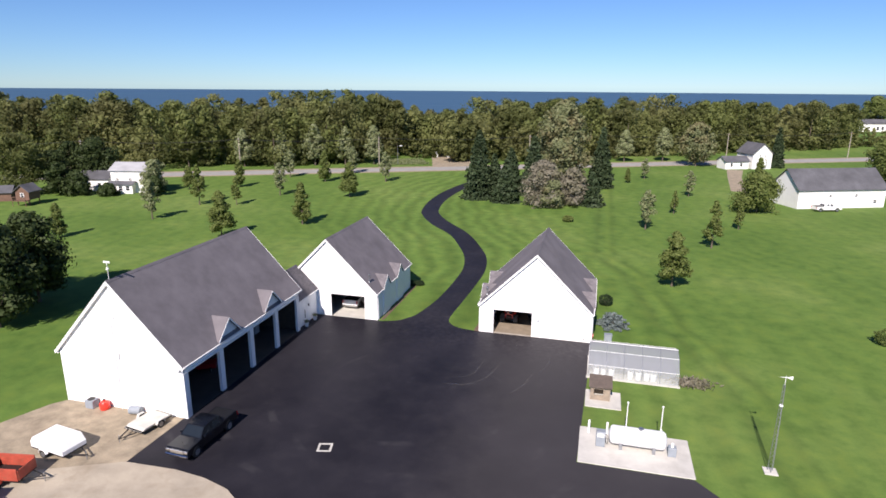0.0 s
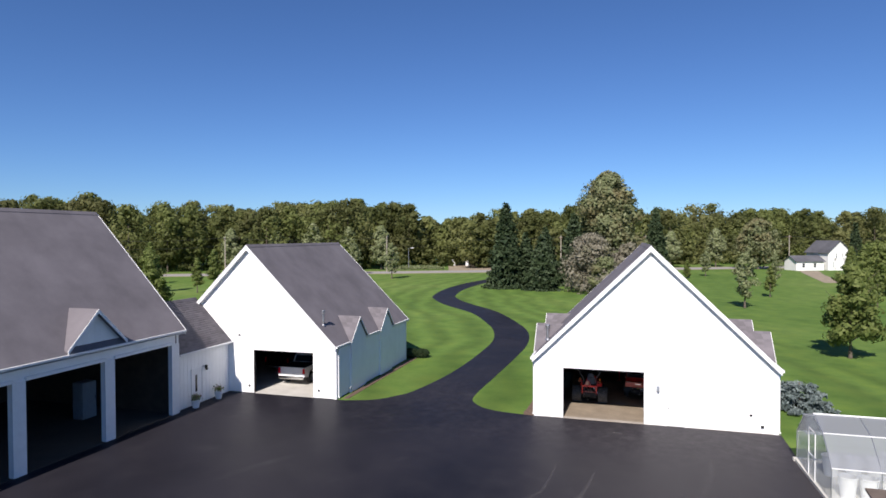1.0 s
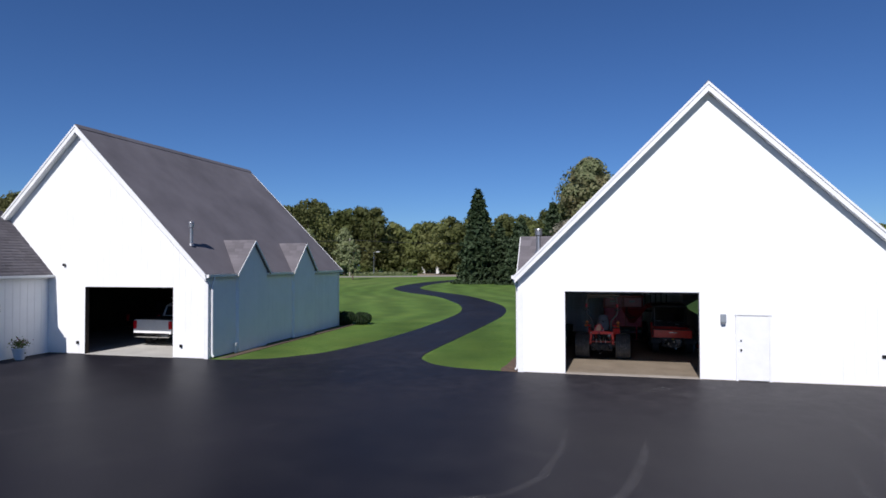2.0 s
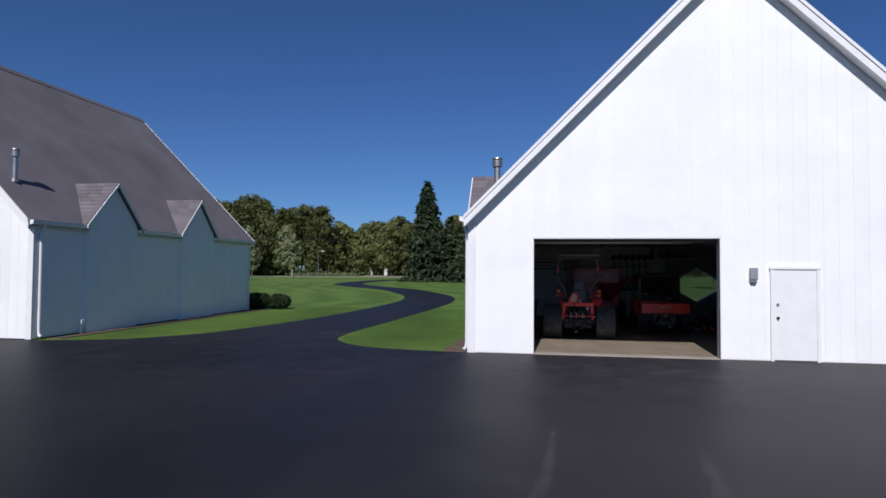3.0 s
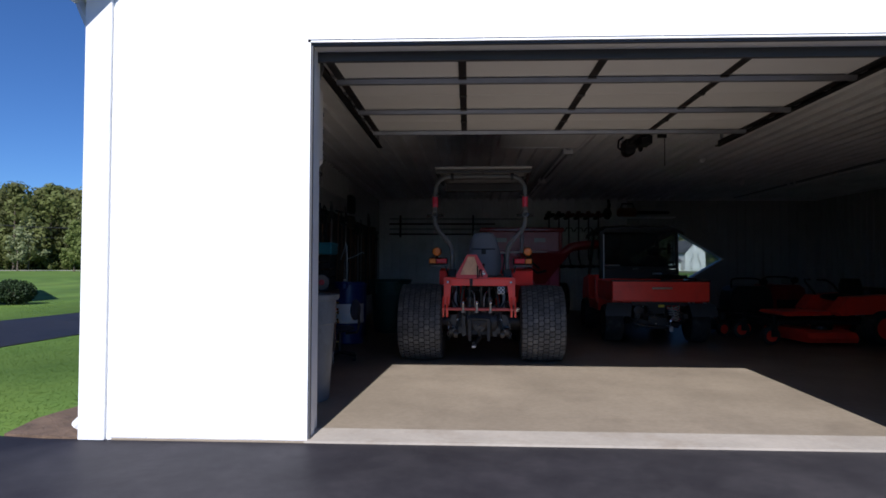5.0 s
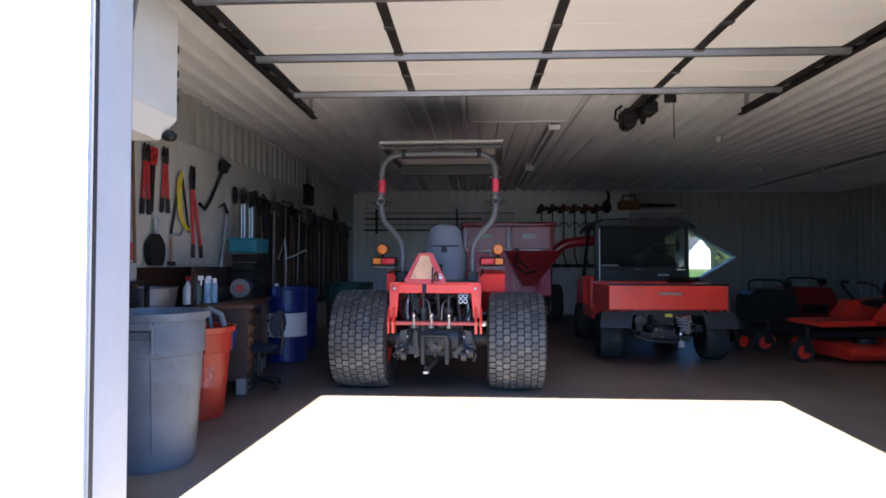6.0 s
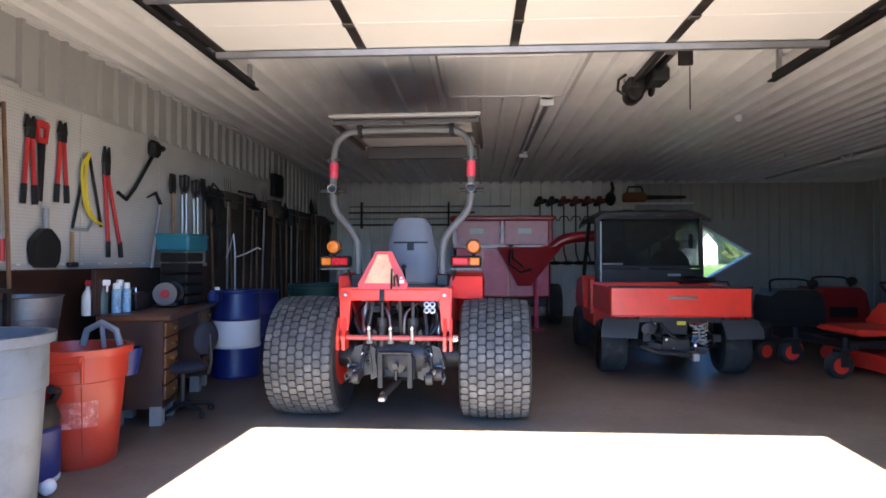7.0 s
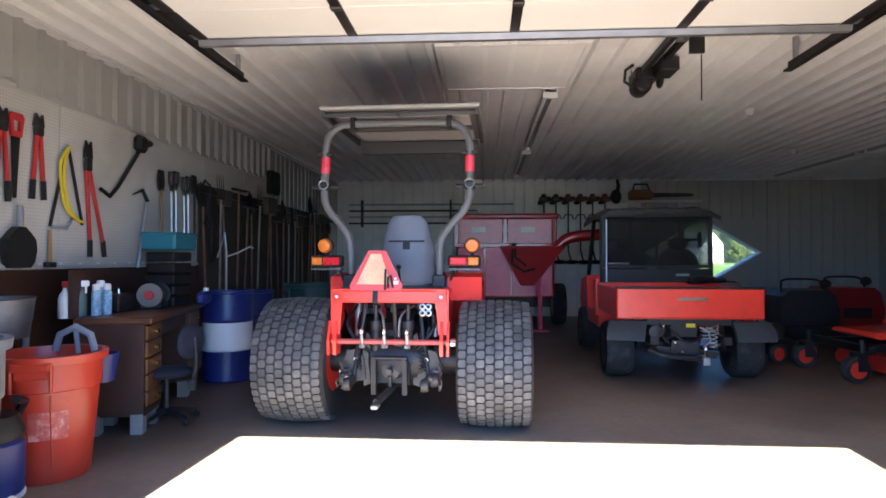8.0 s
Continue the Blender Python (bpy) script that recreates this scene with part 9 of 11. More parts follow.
part("label_bar", Mesh().span((0.155, -0.06, 0.2), (0.165, 0.06, 0.22)).span((0.155, -0.05, 0.16), (0.165, 0.05, 0.175)), TRIM, vac, smooth=0)
for k in range(4):
    a = 0.8 + k * math.pi / 2
    part("caster", Mesh().ball((0.15 * math.cos(a), 0.15 * math.sin(a), 0.045), (0.045, 0.045, 0.045), 12, 8), TRIM, vac)

# ---- the tractor ----
TREAD = surface("worn_turf_tread", (0.105, 0.105, 0.106), 0.66, vary=0.3, scale=9, fine=70, bump=0.5, dirt=(0.20, 0.185, 0.16), dirt_amount=0.55, dirt_scale=9, island=0.35)
CARCASS = surface("dark_tyre_carcass", (0.022, 0.022, 0.024), 0.7, vary=0.25, scale=8, bump=0.2)


def turf_tyre(parent, c, r, w, rim_mat, blocks=46, rows=8):
    """A wide turf tyre: rounded carcass, staggered tread blocks proud of it, dished rim."""
    n = 40
    t = part("rear_wheel", Mesh().lathe([(r * 0.52, -w / 2 + 0.03), (r * 0.72, -w / 2), (r * 0.88, -w / 2 + 0.005), (r * 0.945, -w * 0.44), (r * 0.968, -w * 0.3), (r * 0.975, 0), (r * 0.968, w * 0.3), (r * 0.945, w * 0.44), (r * 0.88, w / 2 - 0.005), (r * 0.72, w / 2), (r * 0.52, w / 2 - 0.03)], c, n, "x", False), CARCASS, parent)
    m = Mesh()
    step = w * 0.94 / rows
    for j in range(rows):
        xc = -w * 0.47 + (j + 0.5) * step
        for i in range(blocks):
            a = 2 * math.pi * (i + 0.5 * (j % 2)) / blocks
            da = 2 * math.pi / blocks * 0.5
            lozenge = [(-0.26, -0.90), (0.34, -0.90), (0.45, -0.60), (0.45, 0.52), (0.26, 0.90), (-0.34, 0.90), (-0.45, 0.60), (-0.45, -0.52)]
            ring = []
            for top in (0, 1):
                for u, q in lozenge:
                    x = xc + u * step * (1.0 if not top else 0.92)
                    rr = r * (0.978 - 0.045 * (abs(x) / (w / 2)) ** 2.4) - (0.02 if not top else -0.012)
                    b = a + q * da * (1 if not top else 0.92)
                    ring.append((c[0] + x, c[1] + rr * math.cos(b), c[2] + rr * math.sin(b)))
            m.add(ring, [tuple(range(8, 16))] + [(k, (k + 1) % 8, 8 + (k + 1) % 8, 8 + k) for k in range(8)])
    tagged(part("tread", m, TREAD, t, "worn grey turf tread blocks", smooth=0), kind="stuff")
    part("rim", Mesh().lathe([(r * 0.53, -w * 0.42), (r * 0.5, -w * 0.38), (r * 0.46, -w * 0.1), (r * 0.2, -w * 0.05), (r * 0.14, -w * 0.12), (r * 0.14, w * 0.12), (r * 0.2, w * 0.05), (r * 0.46, w * 0.1), (r * 0.5, w * 0.38), (r * 0.53, w * 0.42)], c, 28, "x"), rim_mat, t)
    return t


tr = thing("tractor", pose(2.825, 3.88, 0.012, 0, 0, -2), "orange-red compact tractor with roll bar and wide turf tyres", "tractor")
turf_tyre(tr, (-0.735, -0.18, 0.487), 0.487, 0.56, RED)
turf_tyre(tr, (0.785, -0.18, 0.480), 0.480, 0.56, RED)
for s in (-1, 1):
    w = part("front_wheel", Mesh().lathe([(0.17, -0.13), (0.28, -0.14), (0.33, -0.1), (0.335, 0.1), (0.28, 0.14), (0.17, 0.13)], (s * 0.62, 1.75, 0.335), 26, "x", False), RUBBER, tr)
    part("rim", Mesh().lathe([(0.17, -0.1), (0.1, -0.03), (0.05, -0.06), (0.05, 0.06), (0.1, 0.03), (0.17, 0.1)], (s * 0.62, 1.75, 0.335), 20, "x"), RED, w)
part("rear_axle", Mesh().lathe([(0.05, -0.6), (0.11, -0.58), (0.12, -0.25), (0.2, -0.2), (0.22, 0), (0.2, 0.2), (0.12, 0.25), (0.11, 0.58), (0.05, 0.6)], (0.04, -0.18, 0.5), 18, "x"), DARK_STEEL, tr)
part("gearbox", Mesh().span((-0.2, -0.28, 0.33), (0.2, 0.9, 0.78), 0.05), DARK_STEEL, tr)
part("chassis", Mesh().span((-0.16, 0.9, 0.42), (0.16, 2.1, 0.62), 0.03), DARK_STEEL, tr)
part("front_axle", Mesh().span((-0.5, 1.68, 0.3), (0.5, 1.82, 0.42), 0.03), DARK_STEEL, tr)
part("hood", Mesh().prism([(0.75, 0.62), (2.25, 0.6), (2.3, 0.9), (2.15, 1.05), (0.75, 1.16)], "x", -0.3, 0.3), RED, tr, smooth=20)
part("dash", Mesh().prism([(0.55, 0.75), (0.8, 0.75), (0.8, 1.2), (0.6, 1.25)], "x", -0.22, 0.22), BLACK, tr, smooth=20)
part("steering_wheel", Mesh().tube([(0.17 * math.cos(k * math.pi / 9), 0.5 + 0.1 * math.sin(k * math.pi / 9), 1.28 + 0.13 * math.sin(k * math.pi / 9)) for k in range(19)], 0.014, 8).cyl((0, 0.5, 1.28), (0, 0.62, 1.15), 0.02, 0.02, 8), BLACK, tr)
FENDER_RED = surface("satin_red_fender", (0.72, 0.03, 0.02), 0.6, vary=0.1, scale=3, bump=0.05, spec=0.3)
SLEEVE = surface("red_reflective_sleeve", (0.75, 0.05, 0.09), 0.3, vary=0.1, coat=0.4)
# red rear frame and fenders
fr = part("rear_frame", Mesh().span((-0.43, -0.47, 0.955), (0.43, -0.45, 1.045), 0.006).span((-0.43, -0.47, 1.045), (0.43, -0.2, 1.06), 0.004), RED, tr, "red welded rear frame")
part("top_plate", Mesh().prism([(-0.2, 1.062), (-0.47, 1.062), (-0.47, 1.068), (-0.2, 1.075)], "x", -0.36, 0.38), DARK_STEEL, fr)
PINK_BAR = surface("faded_pink_red_bar", (0.55, 0.10, 0.09), 0.4, vary=0.15)
part("draw_pin_bar", Mesh().cyl((-0.46, -0.46, 0.665), (0.46, -0.46, 0.665), 0.02, 0.02, 12), PINK_BAR, fr, "faded red cross bar")
for s in (-1, 1):
    sp = part("side_plate", Mesh().prism([(s * 0.425, 1.05), (s * 0.36, 1.05), (s * 0.352, 0.96), (s * 0.372, 0.72), (s * 0.445, 0.72)], "y", -0.47, -0.445), RED, fr, "red steel side plate", smooth=0)
    part("side_flange", Mesh().prism([(-0.45, 1.05), (-0.1, 1.05), (-0.1, 0.8), (-0.35, 0.62), (-0.45, 0.62)], "x", s * 0.43, s * 0.445), RED, sp, smooth=0)
    part("frame_lug", Mesh().prism([(-0.52, 0.57), (-0.4, 0.57), (-0.38, 0.68), (-0.42, 0.8), (-0.47, 0.82), (-0.53, 0.68)], "x", s * 0.385, s * 0.41), RED, fr, smooth=0)
    part("frame_lug", Mesh().prism([(-0.52, 0.57), (-0.4, 0.57), (-0.38, 0.68), (-0.42, 0.8), (-0.47, 0.82), (-0.53, 0.68)], "x", s * 0.435, s * 0.455), RED, fr, smooth=0)
    part("pin_nut", Mesh().cyl((s * 0.46, -0.46, 0.665), (s * 0.5, -0.46, 0.665), 0.032, 0.028, 8), CHROME, fr)
    part("bolt", Mesh().cyl((s * 0.392, -0.473, 1.0), (s * 0.392, -0.482, 1.0), 0.014, 0.014, 6), GALV, fr)
    fo = 0.52 if s < 0 else 0.68
    fe = part("fender", Mesh().prism([(-0.2, 0.96), (-0.2, 1.14), (0.1, 1.17), (0.55, 1.1), (0.62, 0.7), (0.57, 0.7), (0.5, 1.05), (0.1, 1.11), (-0.14, 1.08), (-0.16, 0.96)], "x", s * 0.42, s * fo), FENDER_RED, tr, "red fender", smooth=20)
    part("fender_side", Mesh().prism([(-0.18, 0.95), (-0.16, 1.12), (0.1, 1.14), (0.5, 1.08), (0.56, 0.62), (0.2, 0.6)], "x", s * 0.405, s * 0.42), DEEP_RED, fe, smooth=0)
    lx = s * (0.53 if s < 0 else 0.55)
    li = part("tail_light", Mesh().span((lx - 0.125, -0.3, 1.215), (lx + 0.125, -0.2, 1.31), 0.015), BLACK, tr)
    part("red_lens", Mesh().span((lx - s * 0.11, -0.315, 1.235), (lx + s * 0.02, -0.3, 1.295), 0.008), RED_LENS, li, "red lens")
    part("amber_lens", Mesh().span((lx + s * 0.03, -0.315, 1.235), (lx + s * 0.11, -0.3, 1.295), 0.008), ORANGE_LENS, li, "amber lens")
    part("light_bracket", Mesh().span((lx - 0.12, -0.295, 1.195), (lx + 0.12, -0.21, 1.208)), HINGE, li, smooth=0)
    part("light_stay", Mesh().tube([(lx - s * 0.09, -0.22, 1.2), (lx - s * 0.12, -0.18, 1.08)], 0.012, 6), DARK_STEEL, li)
    bx2 = s * (0.55 if s < 0 else 0.61)
    am = part("amber_beacon", Mesh().lathe([(0.02, -0.045), (0.045, -0.042), (0.054, -0.02), (0.056, 0.0), (0.05, 0.03), (0.02, 0.045)], (bx2, -0.25, 1.385), 18, "y"), ORANGE_LENS, tr, "round amber flasher")
    part("beacon_rim", Mesh().lathe([(0.056, 0.0), (0.062, 0.005), (0.062, 0.03), (0.05, 0.04)], (bx2, -0.25, 1.385), 18, "y"), BLACK, am)
    part("beacon_stem", Mesh().cyl((bx2, -0.24, 1.3), (bx2, -0.24, 1.335), 0.015, 0.015, 8), BLACK, am)
    # roll bar post
    rp = part("roll_bar_post", Mesh().tube(smooth_line([(s * 0.355, -0.2, 1.03), (s * 0.355, -0.2, 1.36), (s * 0.40, -0.19, 1.5), (s * 0.55, -0.165, 1.68), (s * 0.585, -0.15, 1.82), (s * 0.585, -0.13, 2.0), (s * 0.585, -0.12, 2.16), (s * 0.56, -0.11, 2.28), (s * 0.48, -0.1, 2.355), (s * 0.36, -0.1, 2.375), (0, -0.1, 2.38)]), 0.030, 12), surface("grey_roll_bar_paint", (0.13, 0.127, 0.125), 0.45, vary=0.1) if s < 0 else bpy.data.materials["grey_roll_bar_paint"], tr, "grey bent roll bar tube")
    part("red_sleeve", Mesh().cyl((s * 0.585, -0.128, 1.97), (s * 0.585, -0.12, 2.1), 0.038, 0.038, 12), SLEEVE, rp, "red reflective sleeve")
    part("cross_pin", Mesh().cyl((s * 0.585 - 0.062, -0.135, 2.125), (s * 0.585 + 0.062, -0.135, 2.125), 0.016, 0.016, 8), DARK_STEEL, rp)
    part("fold_knuckle", Mesh().span((s * 0.585 - 0.045, -0.18, 1.825), (s * 0.585 + 0.045, -0.09, 1.90), 0.015).cyl((s * 0.585 - 0.11, -0.135, 1.86), (s * 0.585 + 0.11, -0.135, 1.86), 0.016, 0.016, 8), DARK_STEEL, rp)
    part("pin_loop", Mesh().tube([(s * 0.585 + 0.038 * math.cos(a * math.pi / 6), -0.19, 1.875 + 0.036 * math.sin(a * math.pi / 6)) for a in range(13)], 0.004, 5), GALV, rp)
    part("post_socket", Mesh().span((s * 0.355 - 0.05, -0.26, 1.0), (s * 0.355 + 0.05, -0.14, 1.16), 0.01), DARK_STEEL, rp)
# canopy
CFRAME = surface("dark_canopy_frame", (0.055, 0.05, 0.05), 0.45, vary=0.15)
ca = part("canopy", Mesh().span((-0.57, -0.32, 2.44), (0.66, 0.95, 2.475), 0.012), surface("grey_canopy_plastic", (0.16, 0.155, 0.15), 0.5, vary=0.1), tr, "flat grey canopy roof")
part("canopy_liner", Mesh().span((-0.49, -0.2, 2.425), (0.58, 0.86, 2.44), 0.004), surface("pale_canopy_liner", (0.42, 0.41, 0.41), 0.7, vary=0.08), ca, "pale canopy underside")
part("rear_beam", Mesh().span((-0.55, -0.285, 2.395), (0.64, -0.25, 2.425), 0.006), CFRAME, ca, "dark cross beam")
part("rear_rim", Mesh().span((-0.58, -0.335, 2.445), (0.67, -0.3, 2.47), 0.008), surface("pale_grey_beam", (0.34, 0.33, 0.325), 0.5, vary=0.1), ca, "pale grey canopy edge")
part("front_rim", Mesh().span((-0.52, 0.88, 2.30), (0.61, 0.93, 2.425), 0.008), CFRAME, ca)
for x in (-0.57, 0.63):
    part("side_rim", Mesh().span((x, -0.3, 2.39), (x + 0.03, 0.9, 2.44), 0.006), CFRAME, ca)
part("inner_bar", Mesh().span((-0.5, 0.25, 2.39), (0.59, 0.30, 2.425), 0.006), CFRAME, ca)
for x in (-0.36, 0.42):
    part("canopy_clamp", Mesh().span((x - 0.018, -0.15, 2.33), (x + 0.018, -0.05, 2.43), 0.006), DARK_STEEL, ca)
part("canopy_bolt", Mesh().cyl((0.04, -0.29, 2.4), (0.04, -0.31, 2.4), 0.018, 0.015, 8), DARK_STEEL, ca)
# seat
SEAT = surface("grey_seat_vinyl", (0.17, 0.18, 0.21), 0.55, vary=0.08, scale=4, bump=0.1)
se = part("seat", Mesh().ball((0.05, 0.28, 1.05), (0.26, 0.26, 0.1), 20, 10), SEAT, tr, "grey vinyl seat")
part("seat_back", Mesh().lathe([(0.05, 0), (0.21, 0.02), (0.235, 0.12), (0.23, 0.28), (0.19, 0.42), (0.17, 0.52), (0.12, 0.58), (0.03, 0.6)], (0, 0, 0), 24), SEAT, se, "grey moulded seat back")
bk = bpy.data.objects["seat_back"]
bk.matrix_basis = pose(0.05, 0.12, 1.06) @ Matrix.Diagonal((1, 0.35, 1, 1))
part("seat_pocket", Mesh().span((-0.1, -0.075, 0.36), (0.2, -0.065, 0.375)).span((0.02, -0.082, 0.3), (0.08, -0.068, 0.36), 0.004), BLACK, se, at=pose(0, 0.12, 1.06))
part("seat_suspension", Mesh().span((-0.15, 0.1, 0.85), (0.25, 0.45, 0.97), 0.02), BLACK, tr)
# slow-vehicle triangle
tri_o = surface("fluorescent_orange_film", (0.95, 0.50, 0.30), 0.5, vary=0.25, scale=7, bump=0)
tri_r = surface("red_reflective_film", (0.72, 0.09, 0.08), 0.35, vary=0.1, bump=0)
sv = part("slow_sign", Mesh().prism([(-0.195, 0.0), (0.215, 0.0), (0.225, 0.04), (0.075, 0.33), (-0.065, 0.33), (-0.21, 0.04)], "y", -0.015, 0.0), tri_r, tr, "red-bordered warning triangle", at=pose(-0.10, -0.48, 1.045, -12) @ Matrix.Scale(0.92, 4))
part("sign_centre", Mesh().prism([(-0.15, 0.05), (0.13, 0.05), (0.04, 0.30), (-0.045, 0.30)], "y", -0.022, -0.0155), tri_o, sv, "bright orange triangle", smooth=0)
part("sign_staple", Mesh().tube([(0.11, -0.03, 0.02), (0.11, -0.05, 0.1), (0.13, -0.05, 0.12), (0.15, -0.03, 0.02)], 0.009, 6).tube([(0.085, -0.03, 0.0), (0.085, -0.04, 0.17)], 0.008, 6), BLACK, sv)
part("worn_print", Mesh().span((0.15, -0.019, 0.05), (0.19, -0.0155, 0.08)).span((0.155, -0.019, 0.09), (0.175, -0.0155, 0.105)), TRIM, sv, smooth=0)
part("sign_post", Mesh().span((-0.02, 0.0, -0.1), (0.02, 0.015, 0.2)), DARK_STEEL, sv, smooth=0)
# three-point hitch and hydraulics
HYD = surface("grimy_hydraulic_steel", (0.062, 0.06, 0.058), 0.5, 0.5, vary=0.35, scale=10, dirt=(0.10, 0.07, 0.045), dirt_amount=0.5, dirt_scale=9)
for s in (-1, 1):
    ll = part("lower_link", Mesh().prism([(-0.08, 0.36), (-0.08, 0.42), (-0.56, 0.40), (-0.6, 0.37), (-0.56, 0.33)], "x", s * 0.27, s * 0.30), HYD, tr, smooth=0)
    part("link_ball", Mesh().lathe([(0.02, -0.03), (0.045, -0.025), (0.05, 0), (0.045, 0.025), (0.02, 0.03)], (s * 0.285, -0.57, 0.37), 14, "x"), HYD, ll)
    part("stabiliser", Mesh().tube([(s * 0.36, -0.1, 0.5), (s * 0.31, -0.5, 0.4)], 0.016, 8), GALV, tr)
    part("lift_rod", Mesh().tube([(s * 0.285, -0.38, 0.4), (s * 0.21, -0.3, 0.92)], 0.015, 8), HYD, tr)
    part("rod_sleeve", Mesh().cyl((s * 0.27, -0.365, 0.5), (s * 0.235, -0.33, 0.72), 0.026, 0.026, 10), DARK_STEEL, tr)
    part("lift_arm", Mesh().prism([(0.05, 0.88), (0.05, 0.96), (-0.32, 0.95), (-0.34, 0.90)], "x", s * 0.19, s * 0.225), HYD, tr, smooth=0)
    part("hydraulic_cylinder", Mesh().lathe([(0.03, 0.40), (0.036, 0.42), (0.036, 0.78), (0.028, 0.80), (0.016, 0.80), (0.016, 0.93)], (s * 0.125, -0.33, 0), 14), HYD, tr)
    part("cylinder_collar", Mesh().lathe([(0.04, 0.74), (0.044, 0.75), (0.044, 0.80), (0.04, 0.81)], (s * 0.125, -0.33, 0), 14), HYD, tr)
    part("axle_bolt_flange", Mesh().lathe([(0.15, -0.02), (0.16, -0.015), (0.16, 0.015), (0.15, 0.02)], (s * 0.3 + 0.04, -0.18, 0.5), 18, "x"), HYD, tr)
    part("side_bracket", Mesh().prism([(-0.35, 0.32), (-0.1, 0.28), (-0.1, 0.6), (-0.3, 0.58)], "x", s * 0.345, s * 0.365), HYD, tr, smooth=0)
    part("bracket_pin", Mesh().cyl((s * 0.33, -0.4, 0.43), (s * 0.39, -0.4, 0.43), 0.018, 0.018, 10), GALV, tr)
    part("hitch_bracket", Mesh().prism([(s * 0.2, 0.36), (s * 0.36, 0.33), (s * 0.39, 0.46), (s * 0.34, 0.58), (s * 0.25, 0.6), (s * 0.21, 0.5)], "y", -0.36, -0.31), HYD, tr, "grimy cast hitch bracket", smooth=0)
    part("chain_link", Mesh().tube([(s * 0.37 + 0.012 * math.sin(a * 1.3), -0.42, 0.30 + 0.025 * a) for a in range(9)], 0.012, 6), HYD, tr)
    part("rubber_hose", Mesh().tube(smooth_line([(s * 0.3, -0.2, 0.92), (s * 0.34, -0.36, 0.8), (s * 0.26, -0.4, 0.66), (s * 0.16, -0.34, 0.56)]), 0.013, 6), BLACK, tr)
    part("side_cylinder", Mesh().cyl((s * 0.31, -0.12, 0.66), (s * 0.315, -0.1, 0.95), 0.033, 0.033, 12), GALV, tr, "bright cylinder tube")
for x in (-0.2, -0.03, 0.14):
    b = part("ball_coupling", Mesh().ball((x, -0.5, 0.745), (0.02, 0.02, 0.024), 12, 8), CHROME, tr, "bright steel ball")
    part("stud", Mesh().cyl((x, -0.47, 0.64), (x, -0.5, 0.735), 0.014, 0.012, 8), GALV, b)
    part("stud_nut", Mesh().cyl((x, -0.47, 0.62), (x, -0.47, 0.645), 0.024, 0.024, 6), GALV, b)
for s in (-1, 1):
    # castings, plates and valve blocks crowd the space round the power take-off
    part("sway_plate", Mesh().prism([(s * 0.165, 0.33), (s * 0.215, 0.31), (s * 0.225, 0.56), (s * 0.195, 0.72), (s * 0.17, 0.70)], "y", -0.345, -0.30), HYD, tr, smooth=0)
    part("valve_block", Mesh().span((s * 0.055 - 0.035, -0.36, 0.57), (s * 0.055 + 0.035, -0.28, 0.68), 0.008).cyl((s * 0.055, -0.36, 0.64), (s * 0.055, -0.40, 0.64), 0.018, 0.016, 8), HYD, tr)
    part("steel_pipe", Mesh().tube(smooth_line([(s * 0.055, -0.33, 0.68), (s * 0.06, -0.35, 0.78), (s * 0.08, -0.33, 0.86), (s * 0.16, -0.26, 0.92)]), 0.010, 6), GALV, tr)
    part("link_end", Mesh().lathe([(0.018, -0.035), (0.05, -0.03), (0.055, 0), (0.05, 0.03), (0.018, 0.035)], (s * 0.34, -0.44, 0.385), 14, "x"), HYD, tr)
    part("lynch_pin", Mesh().tube([(s * 0.385, -0.44, 0.385), (s * 0.40, -0.47, 0.36), (s * 0.385, -0.48, 0.33), (s * 0.37, -0.46, 0.35)], 0.006, 5), GALV, tr)
    part("spring", Mesh().tube([(s * 0.245 + 0.022 * math.cos(k * 1.1), -0.40 + 0.022 * math.sin(k * 1.1), 0.44 + 0.005 * k) for k in range(34)], 0.005, 5), DARK_STEEL, tr)
    part("drawbar_cheek", Mesh().prism([(s * 0.10, 0.27), (s * 0.135, 0.27), (s * 0.135, 0.52), (s * 0.10, 0.545)], "y", -0.46, -0.41), DARK_STEEL, tr, smooth=0)
    part("casting_bolt", Mesh().cyl((s * 0.27, -0.36, 0.52), (s * 0.27, -0.385, 0.52), 0.018, 0.018, 6), GALV, tr)
    part("casting_bolt", Mesh().cyl((s * 0.31, -0.36, 0.40), (s * 0.31, -0.385, 0.40), 0.016, 0.016, 6), GALV, tr)
part("drawbar_bridge", Mesh().span((-0.135, -0.46, 0.53), (0.135, -0.41, 0.552), 0.006), HYD, tr, "grimy flat steel bridge")
part("top_link", Mesh().tube([(0.01, -0.2, 0.86), (0.015, -0.36, 0.9)], 0.024, 8), HYD, tr)
part("control_rod", Mesh().tube([(0.03, -0.3, 0.6), (0.025, -0.34, 0.8), (0.02, -0.36, 0.98)], 0.016, 8), HYD, tr)
part("pto_guard", Mesh().tube([(-0.135, -0.4, 0.34), (-0.14, -0.42, 0.49), (-0.1, -0.43, 0.54), (0.1, -0.43, 0.54), (0.14, -0.42, 0.49), (0.135, -0.4, 0.34)], 0.016, 8), BLACK, tr)
part("pto_housing", Mesh().prism([(-0.12, 0.34), (-0.13, 0.5), (-0.09, 0.535), (0.09, 0.535), (0.13, 0.5), (0.12, 0.34)], "y", -0.36, -0.27), BLACK, tr, smooth=0)
part("pto_shaft", Mesh().cyl((0, -0.34, 0.44), (0, -0.46, 0.44), 0.022, 0.022, 12), HYD, tr)
